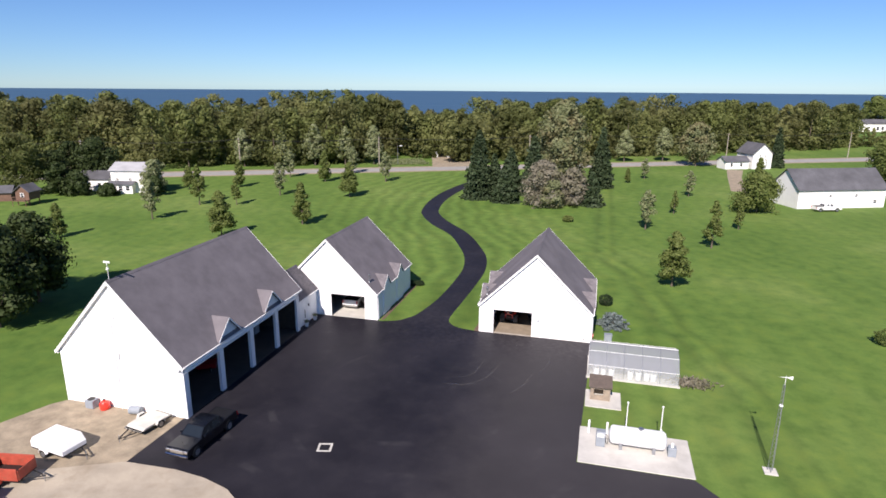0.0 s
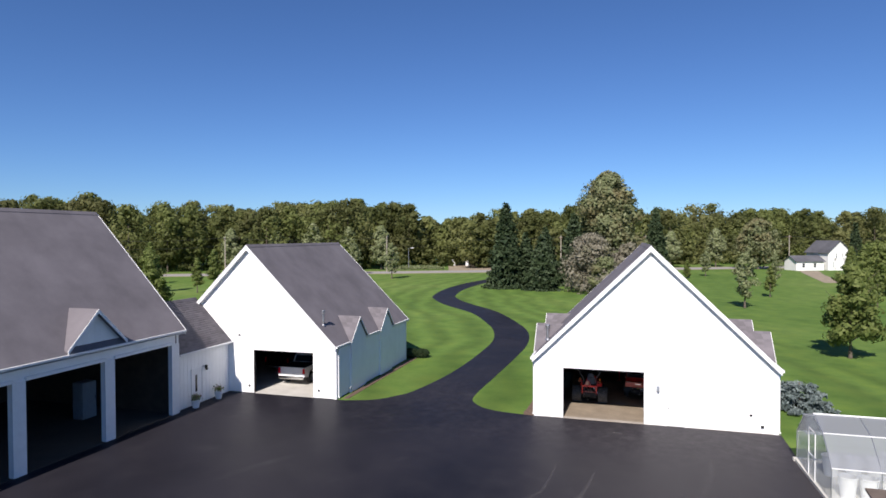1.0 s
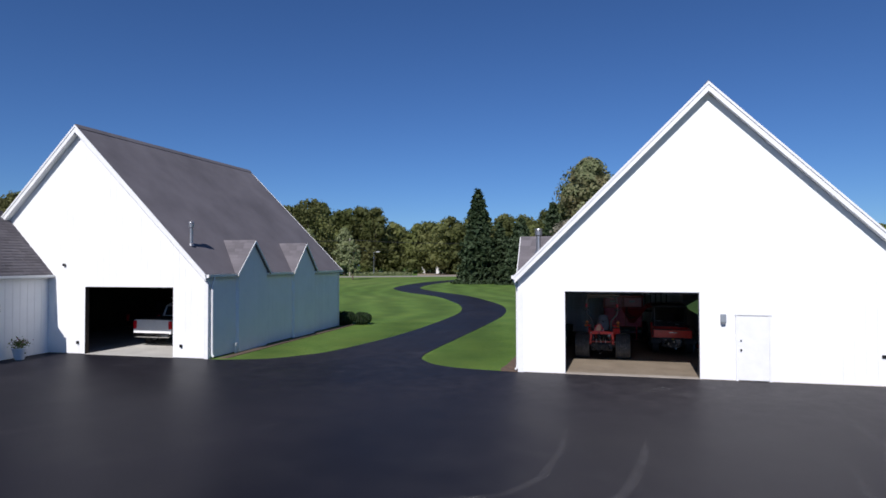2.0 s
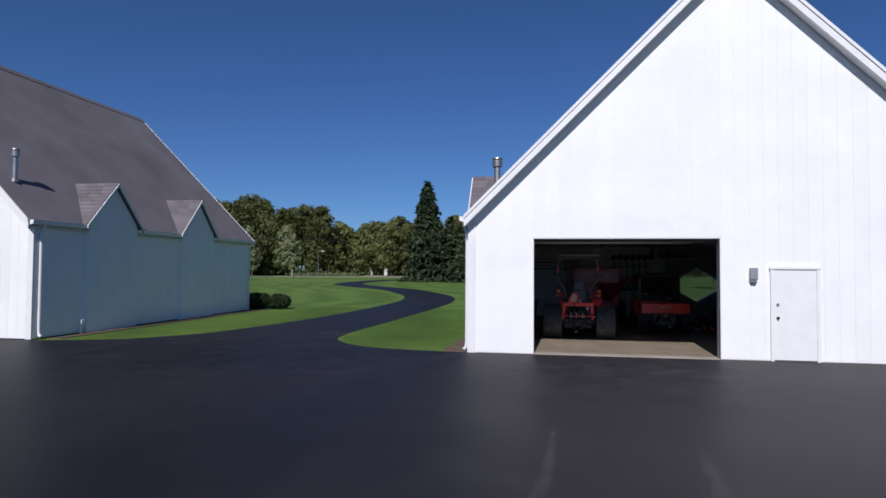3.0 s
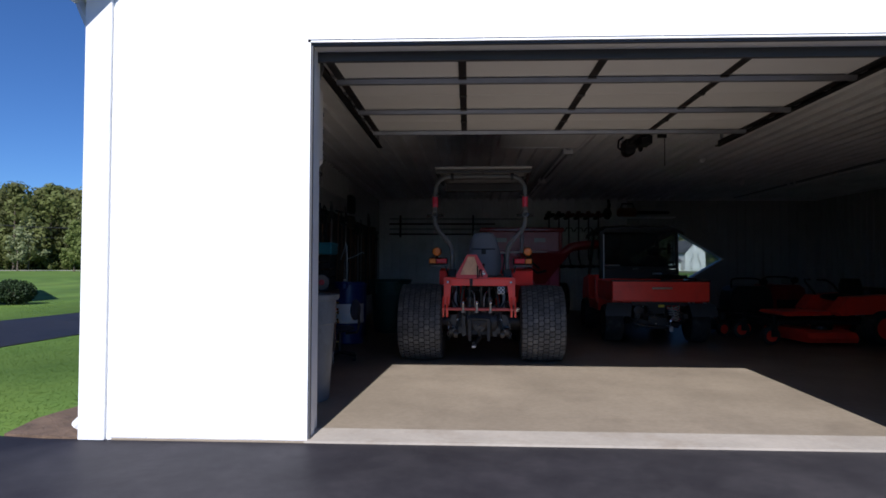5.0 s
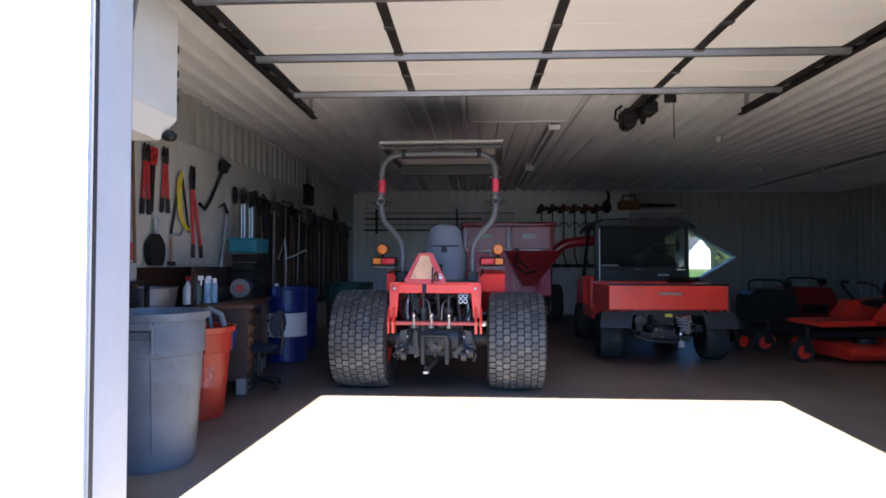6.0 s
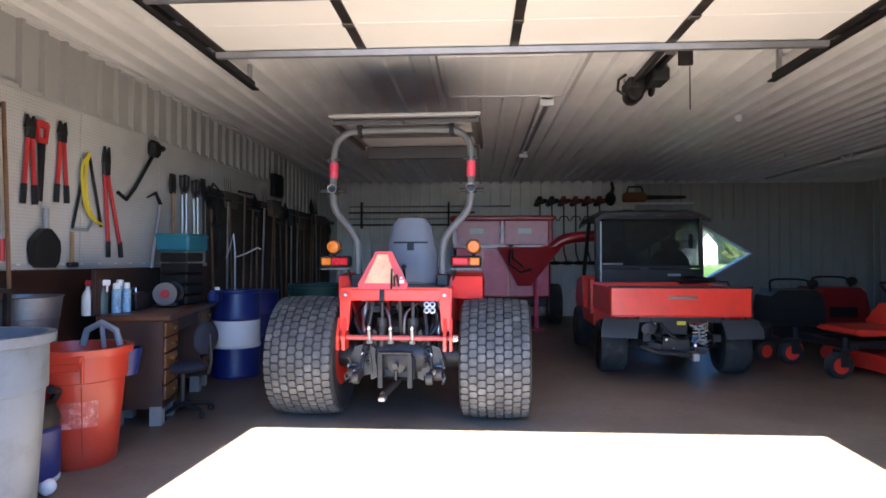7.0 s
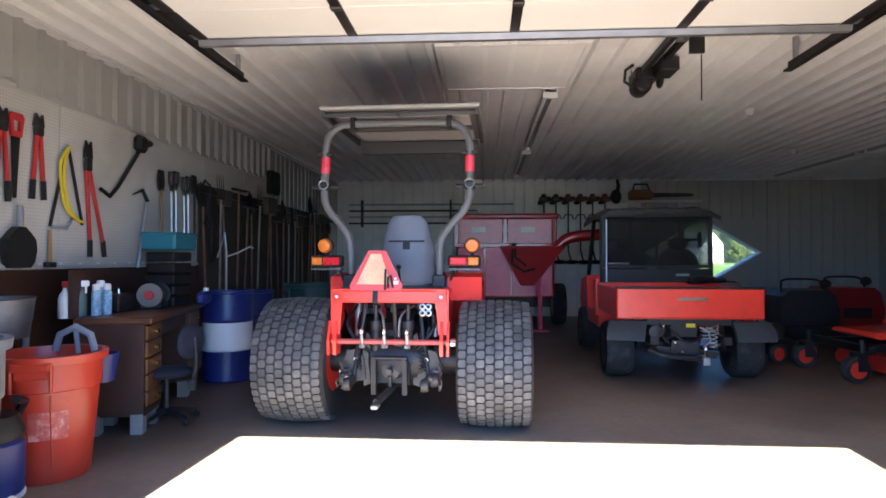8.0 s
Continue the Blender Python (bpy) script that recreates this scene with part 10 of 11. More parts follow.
part("pto_flange", Mesh().lathe([(0.03, -0.39), (0.07, -0.385), (0.07, -0.36), (0.03, -0.355)], (0, 0, 0.44), 16, "y"), HYD, tr)
db = part("drawbar", Mesh().tube([(0.0, -0.1, 0.3), (0.0, -0.45, 0.3), (-0.06, -0.62, 0.25)], 0.03, 6), HYD, tr)
part("drawbar_end", Mesh().span((-0.09, -0.69, 0.215), (-0.035, -0.6, 0.245), 0.008), GALV, db)
part("drawbar_pin", Mesh().cyl((0.0, -0.42, 0.27), (0.0, -0.42, 0.40), 0.014, 0.014, 8), HYD, db)
cp = part("hydraulic_couplers", Mesh().span((0.215, -0.4, 0.85), (0.325, -0.37, 0.95), 0.01), BLACK, tr)
for k in range(2):
    for j in range(2):
        part("coupler", Mesh().lathe([(0.023, 0.03), (0.024, 0.0), (0.014, -0.002), (0.013, 0.02)], (0.247 + 0.046 * j, -0.43, 0.877 + 0.048 * k), 14, "y", False), GALV, cp)
for k in range(5):
    part("hydraulic_hose", Mesh().tube([(-0.3 + k * 0.14, -0.05, 0.9), (-0.28 + k * 0.14, -0.25, 0.75 - 0.05 * (k % 2)), (-0.2 + k * 0.1, -0.3, 0.55), (-0.15 + k * 0.08, -0.15, 0.4)], 0.014, 6), BLACK, tr)
part("lever", Mesh().tube([(0.06, -0.3, 1.05), (0.05, -0.32, 1.2)], 0.01, 6).ball((0.05, -0.32, 1.22), 0.02, 8, 6), BLACK, tr)
part("lever", Mesh().tube([(0.3, 0.2, 1.1), (0.33, 0.15, 1.32)], 0.01, 6).ball((0.33, 0.15, 1.34), 0.022, 8, 6), BLACK, tr)

# ---- utility vehicle ----
CREAM_STEEL = surface("cream_painted_steel", (0.55, 0.5, 0.4), 0.4, vary=0.1)
FLAP = surface("grey_rubber_flap", (0.038, 0.041, 0.044), 0.5, spec=0.3, vary=0.15, scale=5, bump=0.1)
ut = thing("utility_vehicle", pose(5.62, 5.3, 0.012, 0, 0, -2) @ Matrix.Diagonal((1, 1, 0.97, 1)), "orange-red utility vehicle with cargo bed and black cab frame", "utility vehicle")
bed = part("cargo_bed", Mesh().span((-0.7, 0.02, 0.68), (0.7, 1.25, 0.72)).span((-0.73, 0.0, 0.68), (-0.69, 1.25, 1.0), 0.008).span((0.69, 0.0, 0.68), (0.73, 1.25, 1.0), 0.008).span((-0.73, 1.22, 0.68), (0.73, 1.26, 1.02), 0.008), RED, ut, "red steel cargo bed")
tg = part("tailgate", Mesh().span((-0.73, -0.03, 0.69), (0.73, 0.01, 1.01), 0.012), RED, ut, "red steel tailgate")
part("badge", Mesh().span((-0.13, -0.034, 0.88), (0.17, -0.03, 0.915), 0.002), CHROME, tg, "plain silver badge bar")
part("gate_edge", Mesh().span((-0.74, -0.04, 1.0), (0.74, 0.02, 1.025), 0.006), BLACK, tg)
part("body", Mesh().prism([(1.25, 0.45), (2.9, 0.45), (3.05, 0.7), (2.9, 1.0), (2.3, 1.08), (2.2, 0.62), (1.5, 0.62), (1.45, 1.0), (1.25, 1.0)], "x", -0.72, 0.72), RED, ut, smooth=15)
part("frame", Mesh().span((-0.4, -0.05, 0.42), (-0.32, 2.9, 0.5)).span((0.32, -0.05, 0.42), (0.4, 2.9, 0.5)).span((-0.42, 0.02, 0.62), (0.42, 0.08, 0.68)), BLACK, ut, smooth=0)
for s in (-1, 1):
    for y in (0.42, 2.45):
        wheel(ut, (s * 0.66, y, 0.31), 0.31, 0.28, DARK_STEEL, "wheel")
    part("mud_flap", Mesh().add([(s * 0.42, 0.02, 0.66), (s * 0.80, 0.02, 0.66), (s * 0.83, -0.05, 0.56), (s * 0.84, -0.06, 0.46), (s * 0.46, -0.06, 0.45), (s * 0.44, -0.04, 0.58), (s * 0.42, 0.06, 0.66), (s * 0.80, 0.06, 0.66), (s * 0.83, -0.01, 0.56), (s * 0.84, -0.02, 0.46), (s * 0.46, -0.02, 0.45), (s * 0.44, 0.0, 0.58)],
         [(0, 1, 2, 5), (5, 2, 3, 4), (6, 11, 8, 7), (11, 10, 9, 8), (0, 6, 7, 1), (1, 7, 8, 2), (2, 8, 9, 3), (3, 9, 10, 4), (4, 10, 11, 5), (5, 11, 6, 0)]), FLAP, ut, "grey rubber mud flap")
    part("tail_light", Mesh().span((s * 0.6 - 0.06, 0.07, 0.62), (s * 0.6 + 0.06, 0.1, 0.675), 0.008), RED_LENS, ut)
    part("cab_post", Mesh().tube([(s * 0.66, 1.35, 0.95), (s * 0.66, 1.38, 1.81), (s * 0.62, 1.5, 1.89), (s * 0.6, 2.4, 1.91), (s * 0.64, 2.75, 1.0)], 0.028, 8), BLACK, ut)
    part("seat", Mesh().ball((s * 0.32, 1.75, 0.98), (0.28, 0.25, 0.08), 16, 8).ball((s * 0.32, 1.58, 1.22), (0.27, 0.07, 0.26), 16, 10), BLACK, ut)
    part("headrest", Mesh().ball((s * 0.32, 1.55, 1.52), (0.13, 0.05, 0.09), 14, 8), BLACK, ut)
    part("side_panel", Mesh().prism([(1.3, 0.6), (1.5, 0.6), (1.48, 1.05), (1.3, 1.05)], "x", s * 0.7, s * 0.745), RED, ut, smooth=0)
rv, rf = [], []
for i in range(7):                     # a moulded roof, bulged between its ribs and drooping at the rim
    for k in range(13):
        x = -0.71 + 1.42 * k / 12
        e = max(0.0, abs(x) - 0.52) / 0.19
        rv.append((x, 1.14 + 1.56 * i / 6, 1.985 - 0.09 * e * e + 0.012 * math.sin(k * 2.1) * (1 - e) - (0.05 if i in (0, 6) else 0)))
rf = [(i * 13 + k, i * 13 + k + 1, i * 13 + k + 14, i * 13 + k + 13) for i in range(6) for k in range(12)]
nv = len(rv)
rv += [(x, y, z - 0.05) for x, y, z in rv]
rf += [tuple(nv + q for q in f[::-1]) for f in rf[:72]]
rim_loop = list(range(13)) + [i * 13 + 12 for i in range(1, 7)] + [6 * 13 + k for k in range(11, -1, -1)] + [i * 13 for i in range(5, 0, -1)]
rf += [(a, nv + a, nv + b, b) for a, b in zip(rim_loop, rim_loop[1:] + rim_loop[:1])]
part("roof", Mesh().add(rv, rf), BLACK, ut, "black moulded roof", smooth=40)
part("rear_screen", Mesh().span((-0.62, 1.325, 1.24), (0.62, 1.335, 1.86)), glass("smoked_screen", (0.25, 0.27, 0.27), 0.03, 0.94), ut, smooth=0)
part("screen_frame", Mesh().span((-0.66, 1.31, 1.2), (0.66, 1.35, 1.24)).span((-0.66, 1.31, 1.86), (0.66, 1.35, 1.90)).span((-0.66, 1.31, 1.24), (-0.62, 1.35, 1.86)).span((0.62, 1.31, 1.24), (0.66, 1.35, 1.86)), BLACK, ut, smooth=0)
part("rear_panel", Mesh().span((-0.66, 1.29, 1.0), (0.66, 1.33, 1.195), 0.008), BLACK, ut)
part("decal", Mesh().span((0.22, 1.283, 1.1), (0.38, 1.289, 1.13)), GREY_PLASTIC, ut, smooth=0)
for x in (-0.3, 0.02, 0.34):
    part("screen_bar", Mesh().span((x - 0.012, 1.4, 1.24), (x + 0.012, 1.415, 1.86)), BLACK, ut, smooth=0)
part("screen_bar", Mesh().span((-0.6, 1.396, 1.55), (0.6, 1.411, 1.575)), BLACK, ut, smooth=0)
part("red_tag", Mesh().span((0.5, 1.36, 1.46), (0.56, 1.38, 1.66), 0.01), DEEP_RED, ut, "red tag on the cab post")
part("latch_rail", Mesh().tube([(-0.6, 1.25, 1.26), (-0.35, 1.25, 1.26)], 0.012, 6).tube([(-0.62, 1.26, 1.0), (-0.62, 1.26, 1.82)], 0.008, 6), GALV, ut)
part("engine", Mesh().span((-0.22, 0.1, 0.38), (0.12, 0.6, 0.62), 0.03), DARK_STEEL, ut)
part("engine_cover", Mesh().span((-0.2, 0.02, 0.47), (0.1, 0.1, 0.65), 0.025), BLACK, ut, "black engine cover")
part("gearbox", Mesh().prism([(-0.2, 0.30), (0.02, 0.28), (0.1, 0.36), (0.08, 0.46), (-0.18, 0.46)], "y", -0.02, 0.3), DARK_STEEL, ut, "dark cast gearbox", smooth=0)
part("muffler", Mesh().lathe([(0.02, -0.1), (0.07, -0.09), (0.075, 0.09), (0.02, 0.1)], (-0.34, 0.06, 0.55), 14, "y"), DARK_STEEL, ut)
part("exhaust_tip", Mesh().lathe([(0.028, -0.03), (0.03, 0.06), (0.022, 0.06), (0.02, -0.02)], (-0.34, -0.03, 0.47), 12, "y", False), GALV, ut)
for k in range(4):
    part("cooling_fin", Mesh().span((0.14, 0.03, 0.47 + k * 0.035), (0.24, 0.14, 0.48 + k * 0.035)), GALV, ut, smooth=0)
part("fuel_line", Mesh().tube([(0.1, 0.0, 0.6), (0.18, -0.03, 0.56), (0.2, -0.02, 0.46), (0.14, 0.02, 0.38)], 0.011, 6), GALV, ut)
part("cable", Mesh().tube([(-0.3, 0.0, 0.66), (-0.26, -0.03, 0.58), (-0.28, -0.02, 0.5), (-0.2, 0.0, 0.42)], 0.011, 6), BLACK, ut)
for s in (-1, 1):
    part("shock_absorber", Mesh().tube([(s * 0.38, 0.25, 0.64), (s * 0.46, 0.35, 0.34)], 0.03, 8), DARK_STEEL, ut)
    part("half_shaft", Mesh().cyl((s * 0.1, 0.42, 0.33), (s * 0.55, 0.42, 0.31), 0.025, 0.025, 8), DARK_STEEL, ut)
for x, z, r in ((0.16, 0.6, 0.016), (0.25, 0.58, 0.013), (-0.15, 0.44, 0.013), (0.05, 0.5, 0.011), (-0.27, 0.61, 0.012), (0.2, 0.4, 0.014), (-0.08, 0.34, 0.012)):
    part("bolt_head", Mesh().cyl((x, 0.02, z), (x, -0.03, z), r, r, 6), CHROME, ut, "bright bolt head", smooth=0)
part("brake_line", Mesh().tube(smooth_line([(0.3, 0.04, 0.66), (0.27, -0.02, 0.55), (0.33, 0.0, 0.46), (0.26, 0.05, 0.36)]), 0.009, 6), CHROME, ut)
part("air_hose", Mesh().tube(smooth_line([(-0.2, 0.0, 0.6), (-0.1, -0.05, 0.48), (0.02, -0.05, 0.45), (0.12, 0.0, 0.5)]), 0.016, 8), BLACK, ut)
part("spring_coil", Mesh().tube([(0.27 + 0.035 * math.cos(k * 0.9), 0.1 + 0.035 * math.sin(k * 0.9), 0.36 + 0.006 * k) for k in range(44)], 0.006, 5), CREAM_STEEL, ut, "cream coil spring")
part("skid_plate", Mesh().prism([(-0.34, 0.40), (-0.3, 0.33), (0.26, 0.27), (0.3, 0.33)], "y", 0.0, 0.03), DARK_STEEL, ut, smooth=0)
part("warning_decal", Mesh().span((-0.03, 0.012, 0.595), (0.06, 0.018, 0.635)), YELLOW, ut, smooth=0)
part("rear_bumper", Mesh().tube([(-0.46, 0.15, 0.42), (-0.42, -0.08, 0.36), (-0.3, -0.13, 0.32), (0.0, -0.15, 0.29), (0.1, -0.15, 0.29)], 0.026, 8), DARK_STEEL, ut)
hb = part("hitch", Mesh().span((0.07, -0.2, 0.23), (0.14, 0.0, 0.31), 0.008), GALV, ut)
part("hitch_ball", Mesh().lathe([(0.012, 0.31), (0.012, 0.36), (0.022, 0.375), (0.025, 0.39), (0.02, 0.41), (0.008, 0.42)], (0.105, -0.16, 0), 12), CHROME, hb)
part("roof_load", Mesh().tube([(0.2, 1.3, 1.01), (0.75, 1.1, 1.06)], 0.035, 8).ball((0.5, 1.15, 1.06), (0.2, 0.08, 0.05), 12, 6, 0.3), BLACK, ut)

# ---- red grain cart with hopper behind the tractor ----
# reflected doorway painted into both reds: paler patches here, a pinkish base below
MAGENTA = surface("glossy_crimson_panel", (0.85, 0.085, 0.17), 0.34, vary=0.25, scale=2, spec=0.45, dirt=(0.75, 0.25, 0.33), dirt_amount=0.3, dirt_scale=2.5)
PALE_RED = surface("glare_pale_red_panel", (0.90, 0.46, 0.53), 0.36, spec=0.4, vary=0.15, scale=2, dirt=(0.5, 0.10, 0.09), dirt_amount=0.6, dirt_scale=2)
hp = thing("feed_mixer", pose(3.92, 10.1, 0.012, 0, 0, 0), "deep red feed mixer with pale glossy panels and side hopper", "feed mixer")
part("tank", Mesh().span((-0.9, 0, 0.55), (0.9, 1.4, 1.75), 0.04), DEEP_RED, hp)
part("lid", Mesh().span((-0.98, -0.08, 2.0), (0.98, 1.5, 2.1), 0.03), DEEP_RED, hp)
for x0, x1 in ((-0.85, -0.05), (0.05, 0.85)):
    p = part("panel", Mesh().span((x0, -0.03, 1.55), (x1, 0.0, 2.0), 0.006), PALE_RED, hp, "red panel, pinkish from door glare put into its colour")
    part("sticker", Mesh().span((x0 + 0.24, -0.036, 1.76), (x0 + 0.5, -0.03, 1.86)), TRIM, p, smooth=0)
part("lower_panel", Mesh().span((-0.35, -0.04, 0.6), (0.1, 0.0, 1.5), 0.006), MAGENTA, hp, "glossy crimson panel")
part("lower_panel", Mesh().span((0.14, -0.04, 0.6), (0.86, 0.0, 1.5), 0.006), MAGENTA, hp, "glossy crimson panel")
part("lower_panel", Mesh().span((-0.86, -0.04, 0.6), (-0.39, 0.0, 1.5), 0.006), MAGENTA, hp, "glossy crimson panel")
for x in (-0.89, -0.0, 0.89):
    part("upright_rib", Mesh().span((x - 0.04, -0.06, 1.5), (x + 0.04, -0.005, 2.0), 0.008), DEEP_RED, hp)
part("cross_rib", Mesh().span((-0.92, -0.07, 1.48), (0.92, -0.006, 1.56), 0.01), DEEP_RED, hp)
part("side_hopper", Mesh().add([(-0.1, -0.55, 1.5), (1.04, -0.55, 1.5), (1.04, 0.0, 1.5), (-0.1, 0.0, 1.5), (0.27, -0.35, 0.8), (0.5, -0.35, 0.8), (0.5, -0.15, 0.8), (0.27, -0.15, 0.8)], [(0, 1, 5, 4), (1, 2, 6, 5), (2, 3, 7, 6), (3, 0, 4, 7), (4, 5, 6, 7)]), DEEP_RED, hp, "open red hopper", smooth=0)
part("auger_tube", Mesh().tube(smooth_line([(0.72, -0.3, 1.25), (0.98, -0.33, 1.55), (1.2, -0.36, 1.66), (1.75, -0.4, 1.71)]), 0.1, 14), DEEP_RED, hp)
part("hose", Mesh().tube([(0.12, -0.5, 1.55), (0.1, -0.56, 1.2), (0.3, -0.56, 1.05), (0.5, -0.5, 1.1)], 0.025, 8).tube([(0.16, -0.5, 1.55), (0.16, -0.56, 1.3), (0.35, -0.56, 1.15)], 0.02, 8), BLACK, hp)
part("axle", Mesh().span((-0.9, 0.6, 0.35), (0.9, 0.75, 0.55), 0.02), DARK_STEEL, hp)
for s in (-1, 1):
    wheel(hp, (s * 1.05, 0.68, 0.4), 0.4, 0.24, DEEP_RED)
part("jack", Mesh().cyl((0.6, -0.35, 0.0), (0.6, -0.35, 1.0), 0.04, 0.04, 10), MAGENTA, hp)
part("footplate", Mesh().span((0.45, -0.5, 0.0), (0.75, -0.2, 0.04), 0.008), DEEP_RED, hp)


# ---- mowers ----
MOWER_RED = surface("dull_mower_red", (0.22, 0.008, 0.010), 0.45, vary=0.15, scale=3, bump=0.03, dirt=(0.06, 0.02, 0.02), dirt_amount=0.4, dirt_scale=4)
def zero_turn(m, label, paint):
    """A zero-turn mower: footplate and fenders over a black frame, low deck, front casters."""
    t = thing("riding_mower", m, label, "mower", "mowers")
    dk = part("deck", Mesh().prism([(-0.62, 0.05), (0.62, 0.05), (0.66, 0.12), (0.6, 0.2), (0.4, 0.23), (-0.4, 0.23), (-0.6, 0.2), (-0.66, 0.12)], "y", 0.1, 0.86), paint, t, smooth=25)
    for x in (-0.3, 0.3):
        part("spindle_cover", Mesh().lathe([(0.15, 0.23), (0.14, 0.29), (0.05, 0.31), (0.01, 0.31)], (x, 0.45, 0), 16), BLACK, dk)
    part("frame", Mesh().span((-0.36, -0.6, 0.3), (-0.28, 1.22, 0.38), 0.008).span((0.28, -0.6, 0.3), (0.36, 1.22, 0.38), 0.008).span((-0.5, 1.16, 0.3), (0.5, 1.24, 0.38), 0.008), BLACK, t)
    part("footplate", Mesh().prism([(0.3, 0.45), (1.02, 0.43), (1.1, 0.46), (1.06, 0.5), (0.3, 0.51)], "x", -0.34, 0.34), paint, t, "bright painted footplate", smooth=20)
    for s in (-1, 1):
        part("fender", Mesh().prism([(-0.6, 0.5), (0.3, 0.46), (0.36, 0.52), (0.18, 0.74), (-0.5, 0.78), (-0.62, 0.7)], "x", s * 0.3, s * 0.56), paint, t, smooth=20)
        part("lever", Mesh().tube([(s * 0.34, 0.1, 0.7), (s * 0.34, 0.3, 0.95), (s * 0.28, 0.36, 1.0), (s * 0.1, 0.38, 1.0)], 0.016, 8), BLACK, t)
        wheel(t, (s * 0.52, -0.35, 0.27), 0.27, 0.26, paint)
        w = wheel(t, (s * 0.46, 1.35, 0.14), 0.14, 0.11, paint, "caster_wheel")
        part("caster_fork", Mesh().cyl((s * 0.46, 1.28, 0.31), (s * 0.46, 1.28, 0.44), 0.03, 0.03, 10).span((s * 0.46 - 0.075, 1.27, 0.13), (s * 0.46 - 0.065, 1.37, 0.31), 0.003).span((s * 0.46 + 0.065, 1.27, 0.13), (s * 0.46 + 0.075, 1.37, 0.31), 0.003).span((s * 0.46 - 0.075, 1.23, 0.30), (s * 0.46 + 0.075, 1.37, 0.315), 0.003), BLACK, w)
    part("engine", Mesh().span((-0.26, -0.7, 0.5), (0.26, -0.3, 0.88), 0.06), BLACK, t)
    part("seat", Mesh().ball((0, 0.0, 0.72), (0.25, 0.24, 0.06), 16, 8), BLACK, t)
    part("seat_back", Mesh().prism([(-0.22, 0.74), (0.22, 0.74), (0.23, 0.9), (0.17, 1.02), (-0.17, 1.02), (-0.23, 0.9)], "y", -0.26, -0.18), BLACK, t)
    return t


def walk_mower(m, label, hood):
    """A walk-behind mower under a moulded hood, with a bent black handlebar."""
    t = thing("walk_mower", m, label, "mower", "mowers")
    part("deck", Mesh().prism([(-0.42, 0.08), (0.42, 0.08), (0.45, 0.16), (0.34, 0.28), (-0.34, 0.28), (-0.45, 0.16)], "y", -0.35, 0.35), hood, t, smooth=25)
    part("hood", Mesh().prism([(-0.4, 0.3), (0.4, 0.3), (0.42, 0.5), (0.36, 0.76), (0.26, 0.84), (-0.26, 0.84), (-0.38, 0.74), (-0.42, 0.5)], "y", -0.3, 0.42), hood, t, smooth=30)
    part("grille", Mesh().span((-0.22, -0.312, 0.38), (0.22, -0.3, 0.54), 0.004), BLACK, t)
    part("handlebar", Mesh().tube(smooth_line([(-0.3, -0.1, 0.6), (-0.3, 0.0, 0.9), (-0.24, 0.05, 0.985), (0.0, 0.07, 1.0), (0.24, 0.05, 0.985), (0.3, 0.0, 0.9), (0.3, -0.1, 0.6)]), 0.018, 8), BLACK, t, "bent black handlebar")
    part("control_head", Mesh().ball((0.34, 0.0, 0.93), (0.09, 0.06, 0.07), 10, 7), BLACK, t)
    for s in (-1, 1):
        for y in (-0.3, 0.3):
            wheel(t, (s * 0.44, y, 0.13), 0.13, 0.08, hood)
    return t


walk_mower(pose(8.33, 8.45, 0.012, 0, 0, -6) @ Matrix.Scale(0.97, 4), "black-hooded walk-behind mower with bent handlebar", BLACK)
walk_mower(pose(9.12, 8.75, 0.012, 0, 0, 4), "dull red walk-behind mower with bent handlebar", MOWER_RED)
zero_turn(pose(8.66, 5.98, 0.012, 0, 0, 93), "orange-red zero-turn riding mower with black frame", RED)
pm = thing("push_mower", pose(7.2, 6.9, 0.012, 0, 0, -70), "dark push mower with folded chrome handle", "mower")
part("deck", Mesh().lathe([(0.02, 0.28), (0.2, 0.27), (0.27, 0.22), (0.29, 0.1)], (0, 0, 0), 20), DARK_STEEL, pm)
part("engine", Mesh().lathe([(0.12, 0.27), (0.13, 0.4), (0.08, 0.46), (0.01, 0.46)], (0, 0, 0), 16), BLACK, pm)
part("handle", Mesh().tube([(-0.2, -0.25, 0.2), (-0.22, -0.6, 0.75), (-0.22, -0.75, 1.0), (0.22, -0.75, 1.0), (0.22, -0.6, 0.75), (0.2, -0.25, 0.2)], 0.016, 8), CHROME, pm)
for s in (-1, 1):
    for y in (-0.25, 0.25):
        wheel(pm, (s * 0.3, y, 0.13), 0.13, 0.06, RED)
bl = thing("blade_implement", pose(10.6, 5.6, 0.012, 0, 0, 15), "orange-red front blade implement standing on the floor", "implement")
part("moldboard", Mesh().add([(-0.8, 0, 0.02), (0.8, 0, 0.02), (0.8, 0.1, 0.28), (-0.8, 0.1, 0.28), (-0.8, 0.02, 0.5), (0.8, 0.02, 0.5), (-0.8, 0.06, 0.02), (0.8, 0.06, 0.02), (0.8, 0.16, 0.28), (-0.8, 0.16, 0.28), (-0.8, 0.08, 0.5), (0.8, 0.08, 0.5)], [(0, 1, 2, 3), (3, 2, 5, 4), (7, 6, 9, 8), (8, 9, 10, 11), (4, 5, 11, 10), (1, 0, 6, 7), (0, 3, 9, 6), (3, 4, 10, 9), (2, 1, 7, 8), (5, 2, 8, 11)]), RED, bl, smooth=40)
part("push_frame", Mesh().tube([(-0.3, 0.1, 0.25), (-0.25, 0.8, 0.35)], 0.04, 8).tube([(0.3, 0.1, 0.25), (0.25, 0.8, 0.35)], 0.04, 8).span((-0.35, 0.75, 0.25), (0.35, 0.85, 0.6), 0.02), RED, bl)
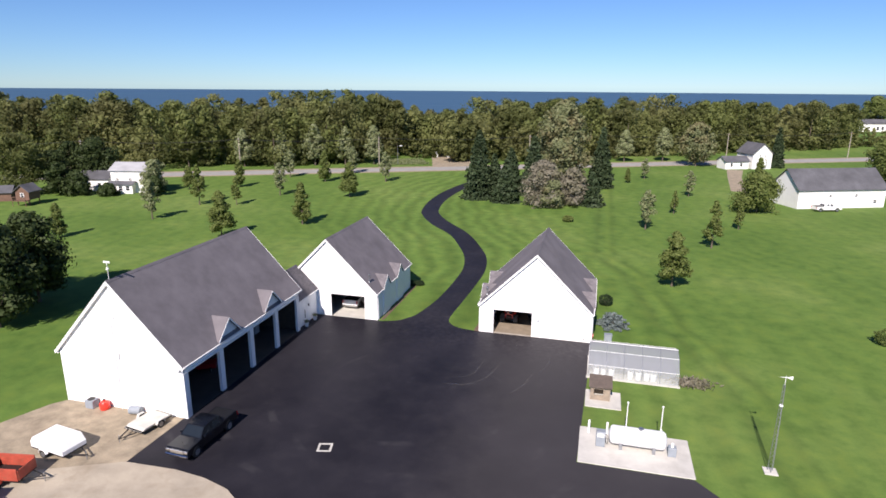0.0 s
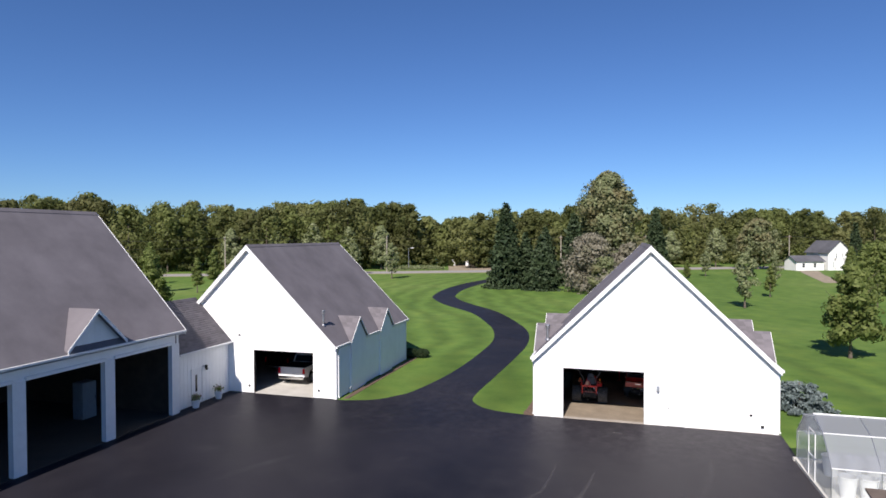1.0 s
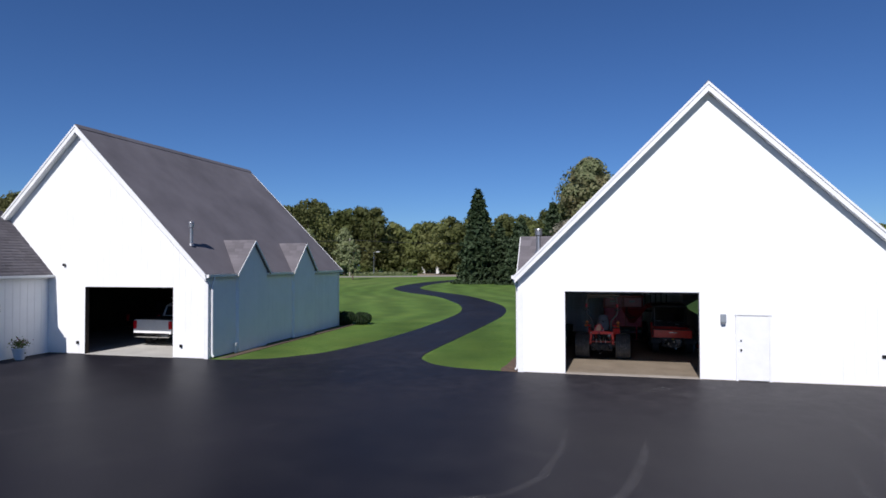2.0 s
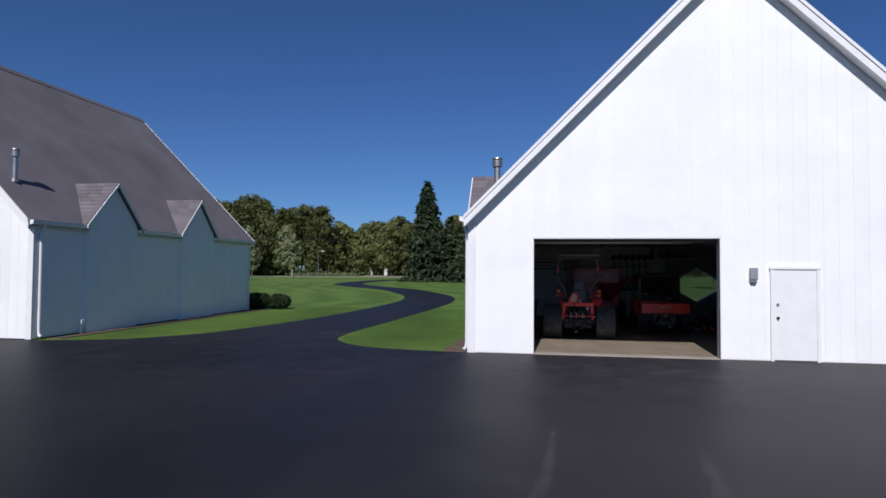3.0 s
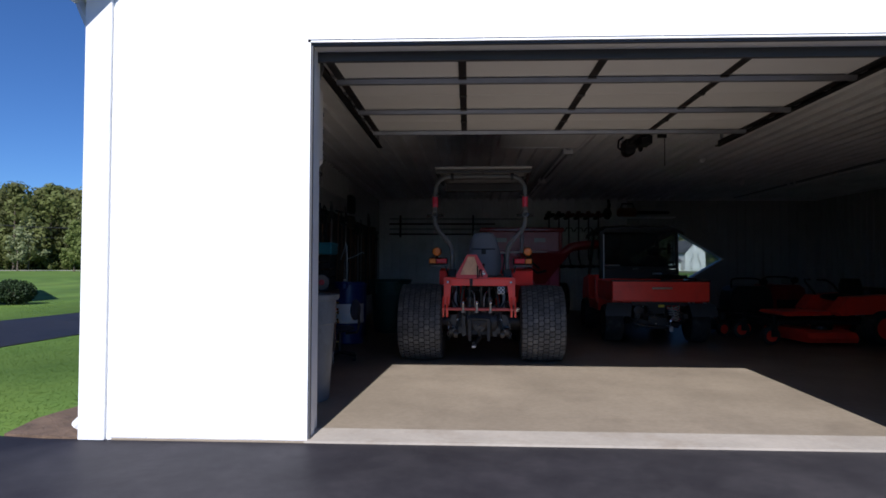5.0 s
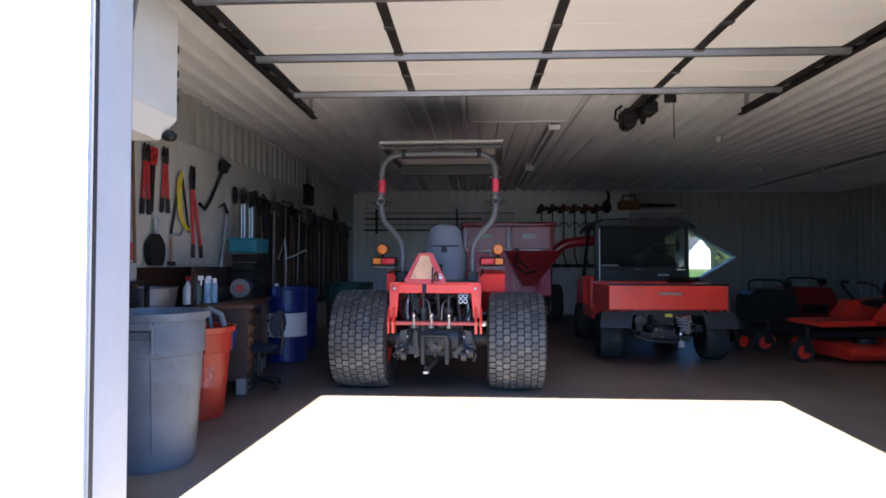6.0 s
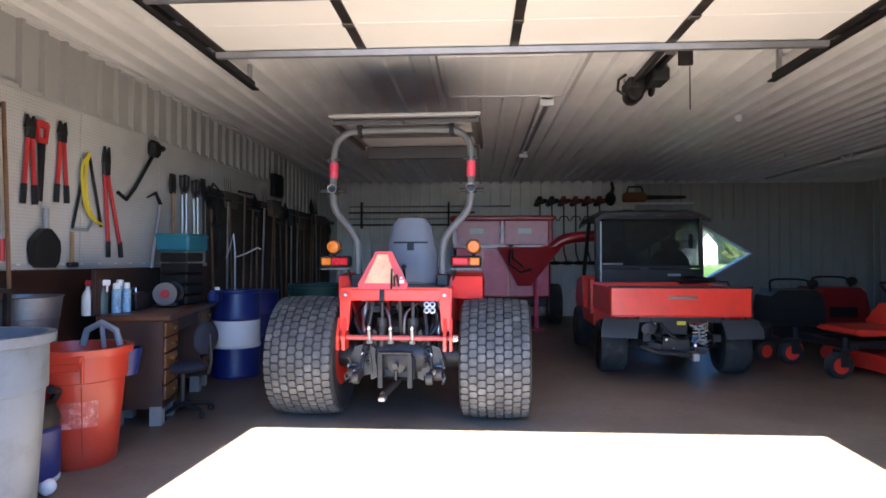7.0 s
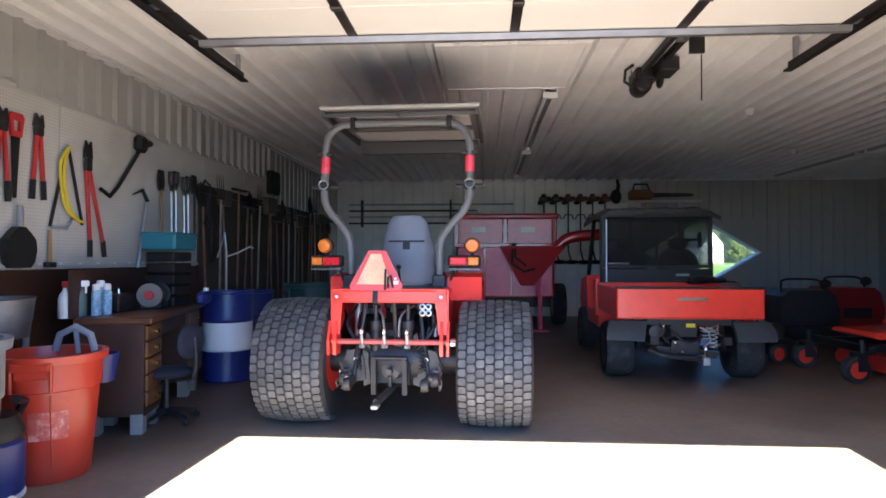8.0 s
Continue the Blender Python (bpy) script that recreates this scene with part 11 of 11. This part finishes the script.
part("skid_shoe", Mesh().span((-0.7, 0.1, 0.0), (-0.6, 0.25, 0.05), 0.01).span((0.6, 0.1, 0.0), (0.7, 0.25, 0.05), 0.01), DARK_STEEL, bl)

# ---- back wall ----
for i, z in enumerate((2.5, 2.36, 2.22, 2.08)):
    x1 = (4.2, 3.4, 3.8, 3.0)[i]
    solid("steel_pipe", Mesh().cyl((0.5, 12.44, z), (x1, 12.44, z), 0.02, 0.02, 8), DARK_STEEL if i % 2 else GALV, "long thin pipe stored along the back wall", "pipe", "pipes on the back wall")
for x in (0.8, 2.8):
    solid("pipe_bracket", Mesh().span((x - 0.02, 12.4, 2.0), (x + 0.02, 12.53, 2.6)), DARK_STEEL, "dark steel bracket holding pipes", "bracket", "pipe brackets", smooth=0)
solid("hanging_rail", Mesh().span((4.6, 12.42, 2.47), (6.5, 12.46, 2.5)), TRIM, "white hanging rail on the back wall", "rail", smooth=0)
TRIMMER_RED = surface("dusty_red_plastic", (0.15, 0.03, 0.028), 0.6, vary=0.25, scale=12, dirt=(0.16, 0.12, 0.11), dirt_amount=0.6, dirt_scale=10)
for i in range(6):
    x = 4.86 + i * 0.265
    tt = thing("string_trimmer", pose(x, 12.38, 2.5, 0, 0, 0) @ Matrix.Scale(1.15, 4), "dusty red-headed string trimmer hanging upside down", "string trimmer", "trimmers on the back wall")
    part("engine", Mesh().span((-0.09, -0.08, 0.03), (0.07, 0.08, 0.13), 0.025).cyl((0.05, 0, 0.08), (0.13, 0, 0.10), 0.05, 0.04, 10).span((-0.05, -0.06, 0.12), (0.04, 0.05, 0.18), 0.02), (TRIMMER_RED, DARK_STEEL)[i in (0, 1)], tt)
    part("fuel_tank", Mesh().span((-0.12, -0.05, -0.02), (-0.02, 0.05, 0.05), 0.02), BLACK, tt)
    part("shaft", Mesh().tube([(0, 0, 0.05), (0, 0, -0.9), (0.05, -0.02, -1.1)], 0.015, 6), DARK_STEEL, tt)
    part("loop_handle", Mesh().tube([(-0.1, 0, -0.3), (-0.06, -0.05, -0.22), (0.06, -0.05, -0.22), (0.1, 0, -0.3)], 0.012, 6), BLACK, tt)
    part("guard", Mesh().ball((0.06, -0.05, -1.12), (0.14, 0.1, 0.04), 12, 6), BLACK, tt)
solid("wall_shelf", Mesh().span((6.5, 12.25, 2.52), (8.2, 12.52, 2.55)), TRIM, "narrow white wall shelf", "shelf", smooth=0)
cs = thing("chainsaw", pose(6.95, 12.3, 2.55) @ Matrix.Scale(1.25, 4), "orange chainsaw with long bar on the wall shelf", "chainsaw")
part("body", Mesh().span((-0.22, -0.1, 0.0), (0.18, 0.1, 0.18), 0.04), surface("orange_saw_plastic", (0.26, 0.10, 0.03), 0.55, vary=0.2, scale=9, dirt=(0.08, 0.06, 0.05), dirt_amount=0.6, dirt_scale=9), cs)
part("handle", Mesh().tube([(-0.15, 0, 0.16), (-0.12, 0, 0.28), (0.1, 0, 0.28), (0.14, 0, 0.16)], 0.018, 8), BLACK, cs)
part("bar", Mesh().prism([(0.15, 0.05), (0.85, 0.06), (0.9, 0.09), (0.85, 0.12), (0.15, 0.13)], "y", -0.01, 0.01), DARK_STEEL, cs, smooth=0)
bw = thing("leaf_blower", pose(6.42, 12.36, 2.52), "black leaf blower hung on the back wall", "leaf blower")
part("body", Mesh().ball((0, 0, 0.12), (0.12, 0.1, 0.16), 12, 8), BLACK, bw)
part("nozzle", Mesh().tube([(0, 0, 0.1), (0.05, -0.02, 0.35), (0.02, -0.02, 0.5)], 0.04, 8, True, [0.05, 0.04, 0.03]), BLACK, bw)
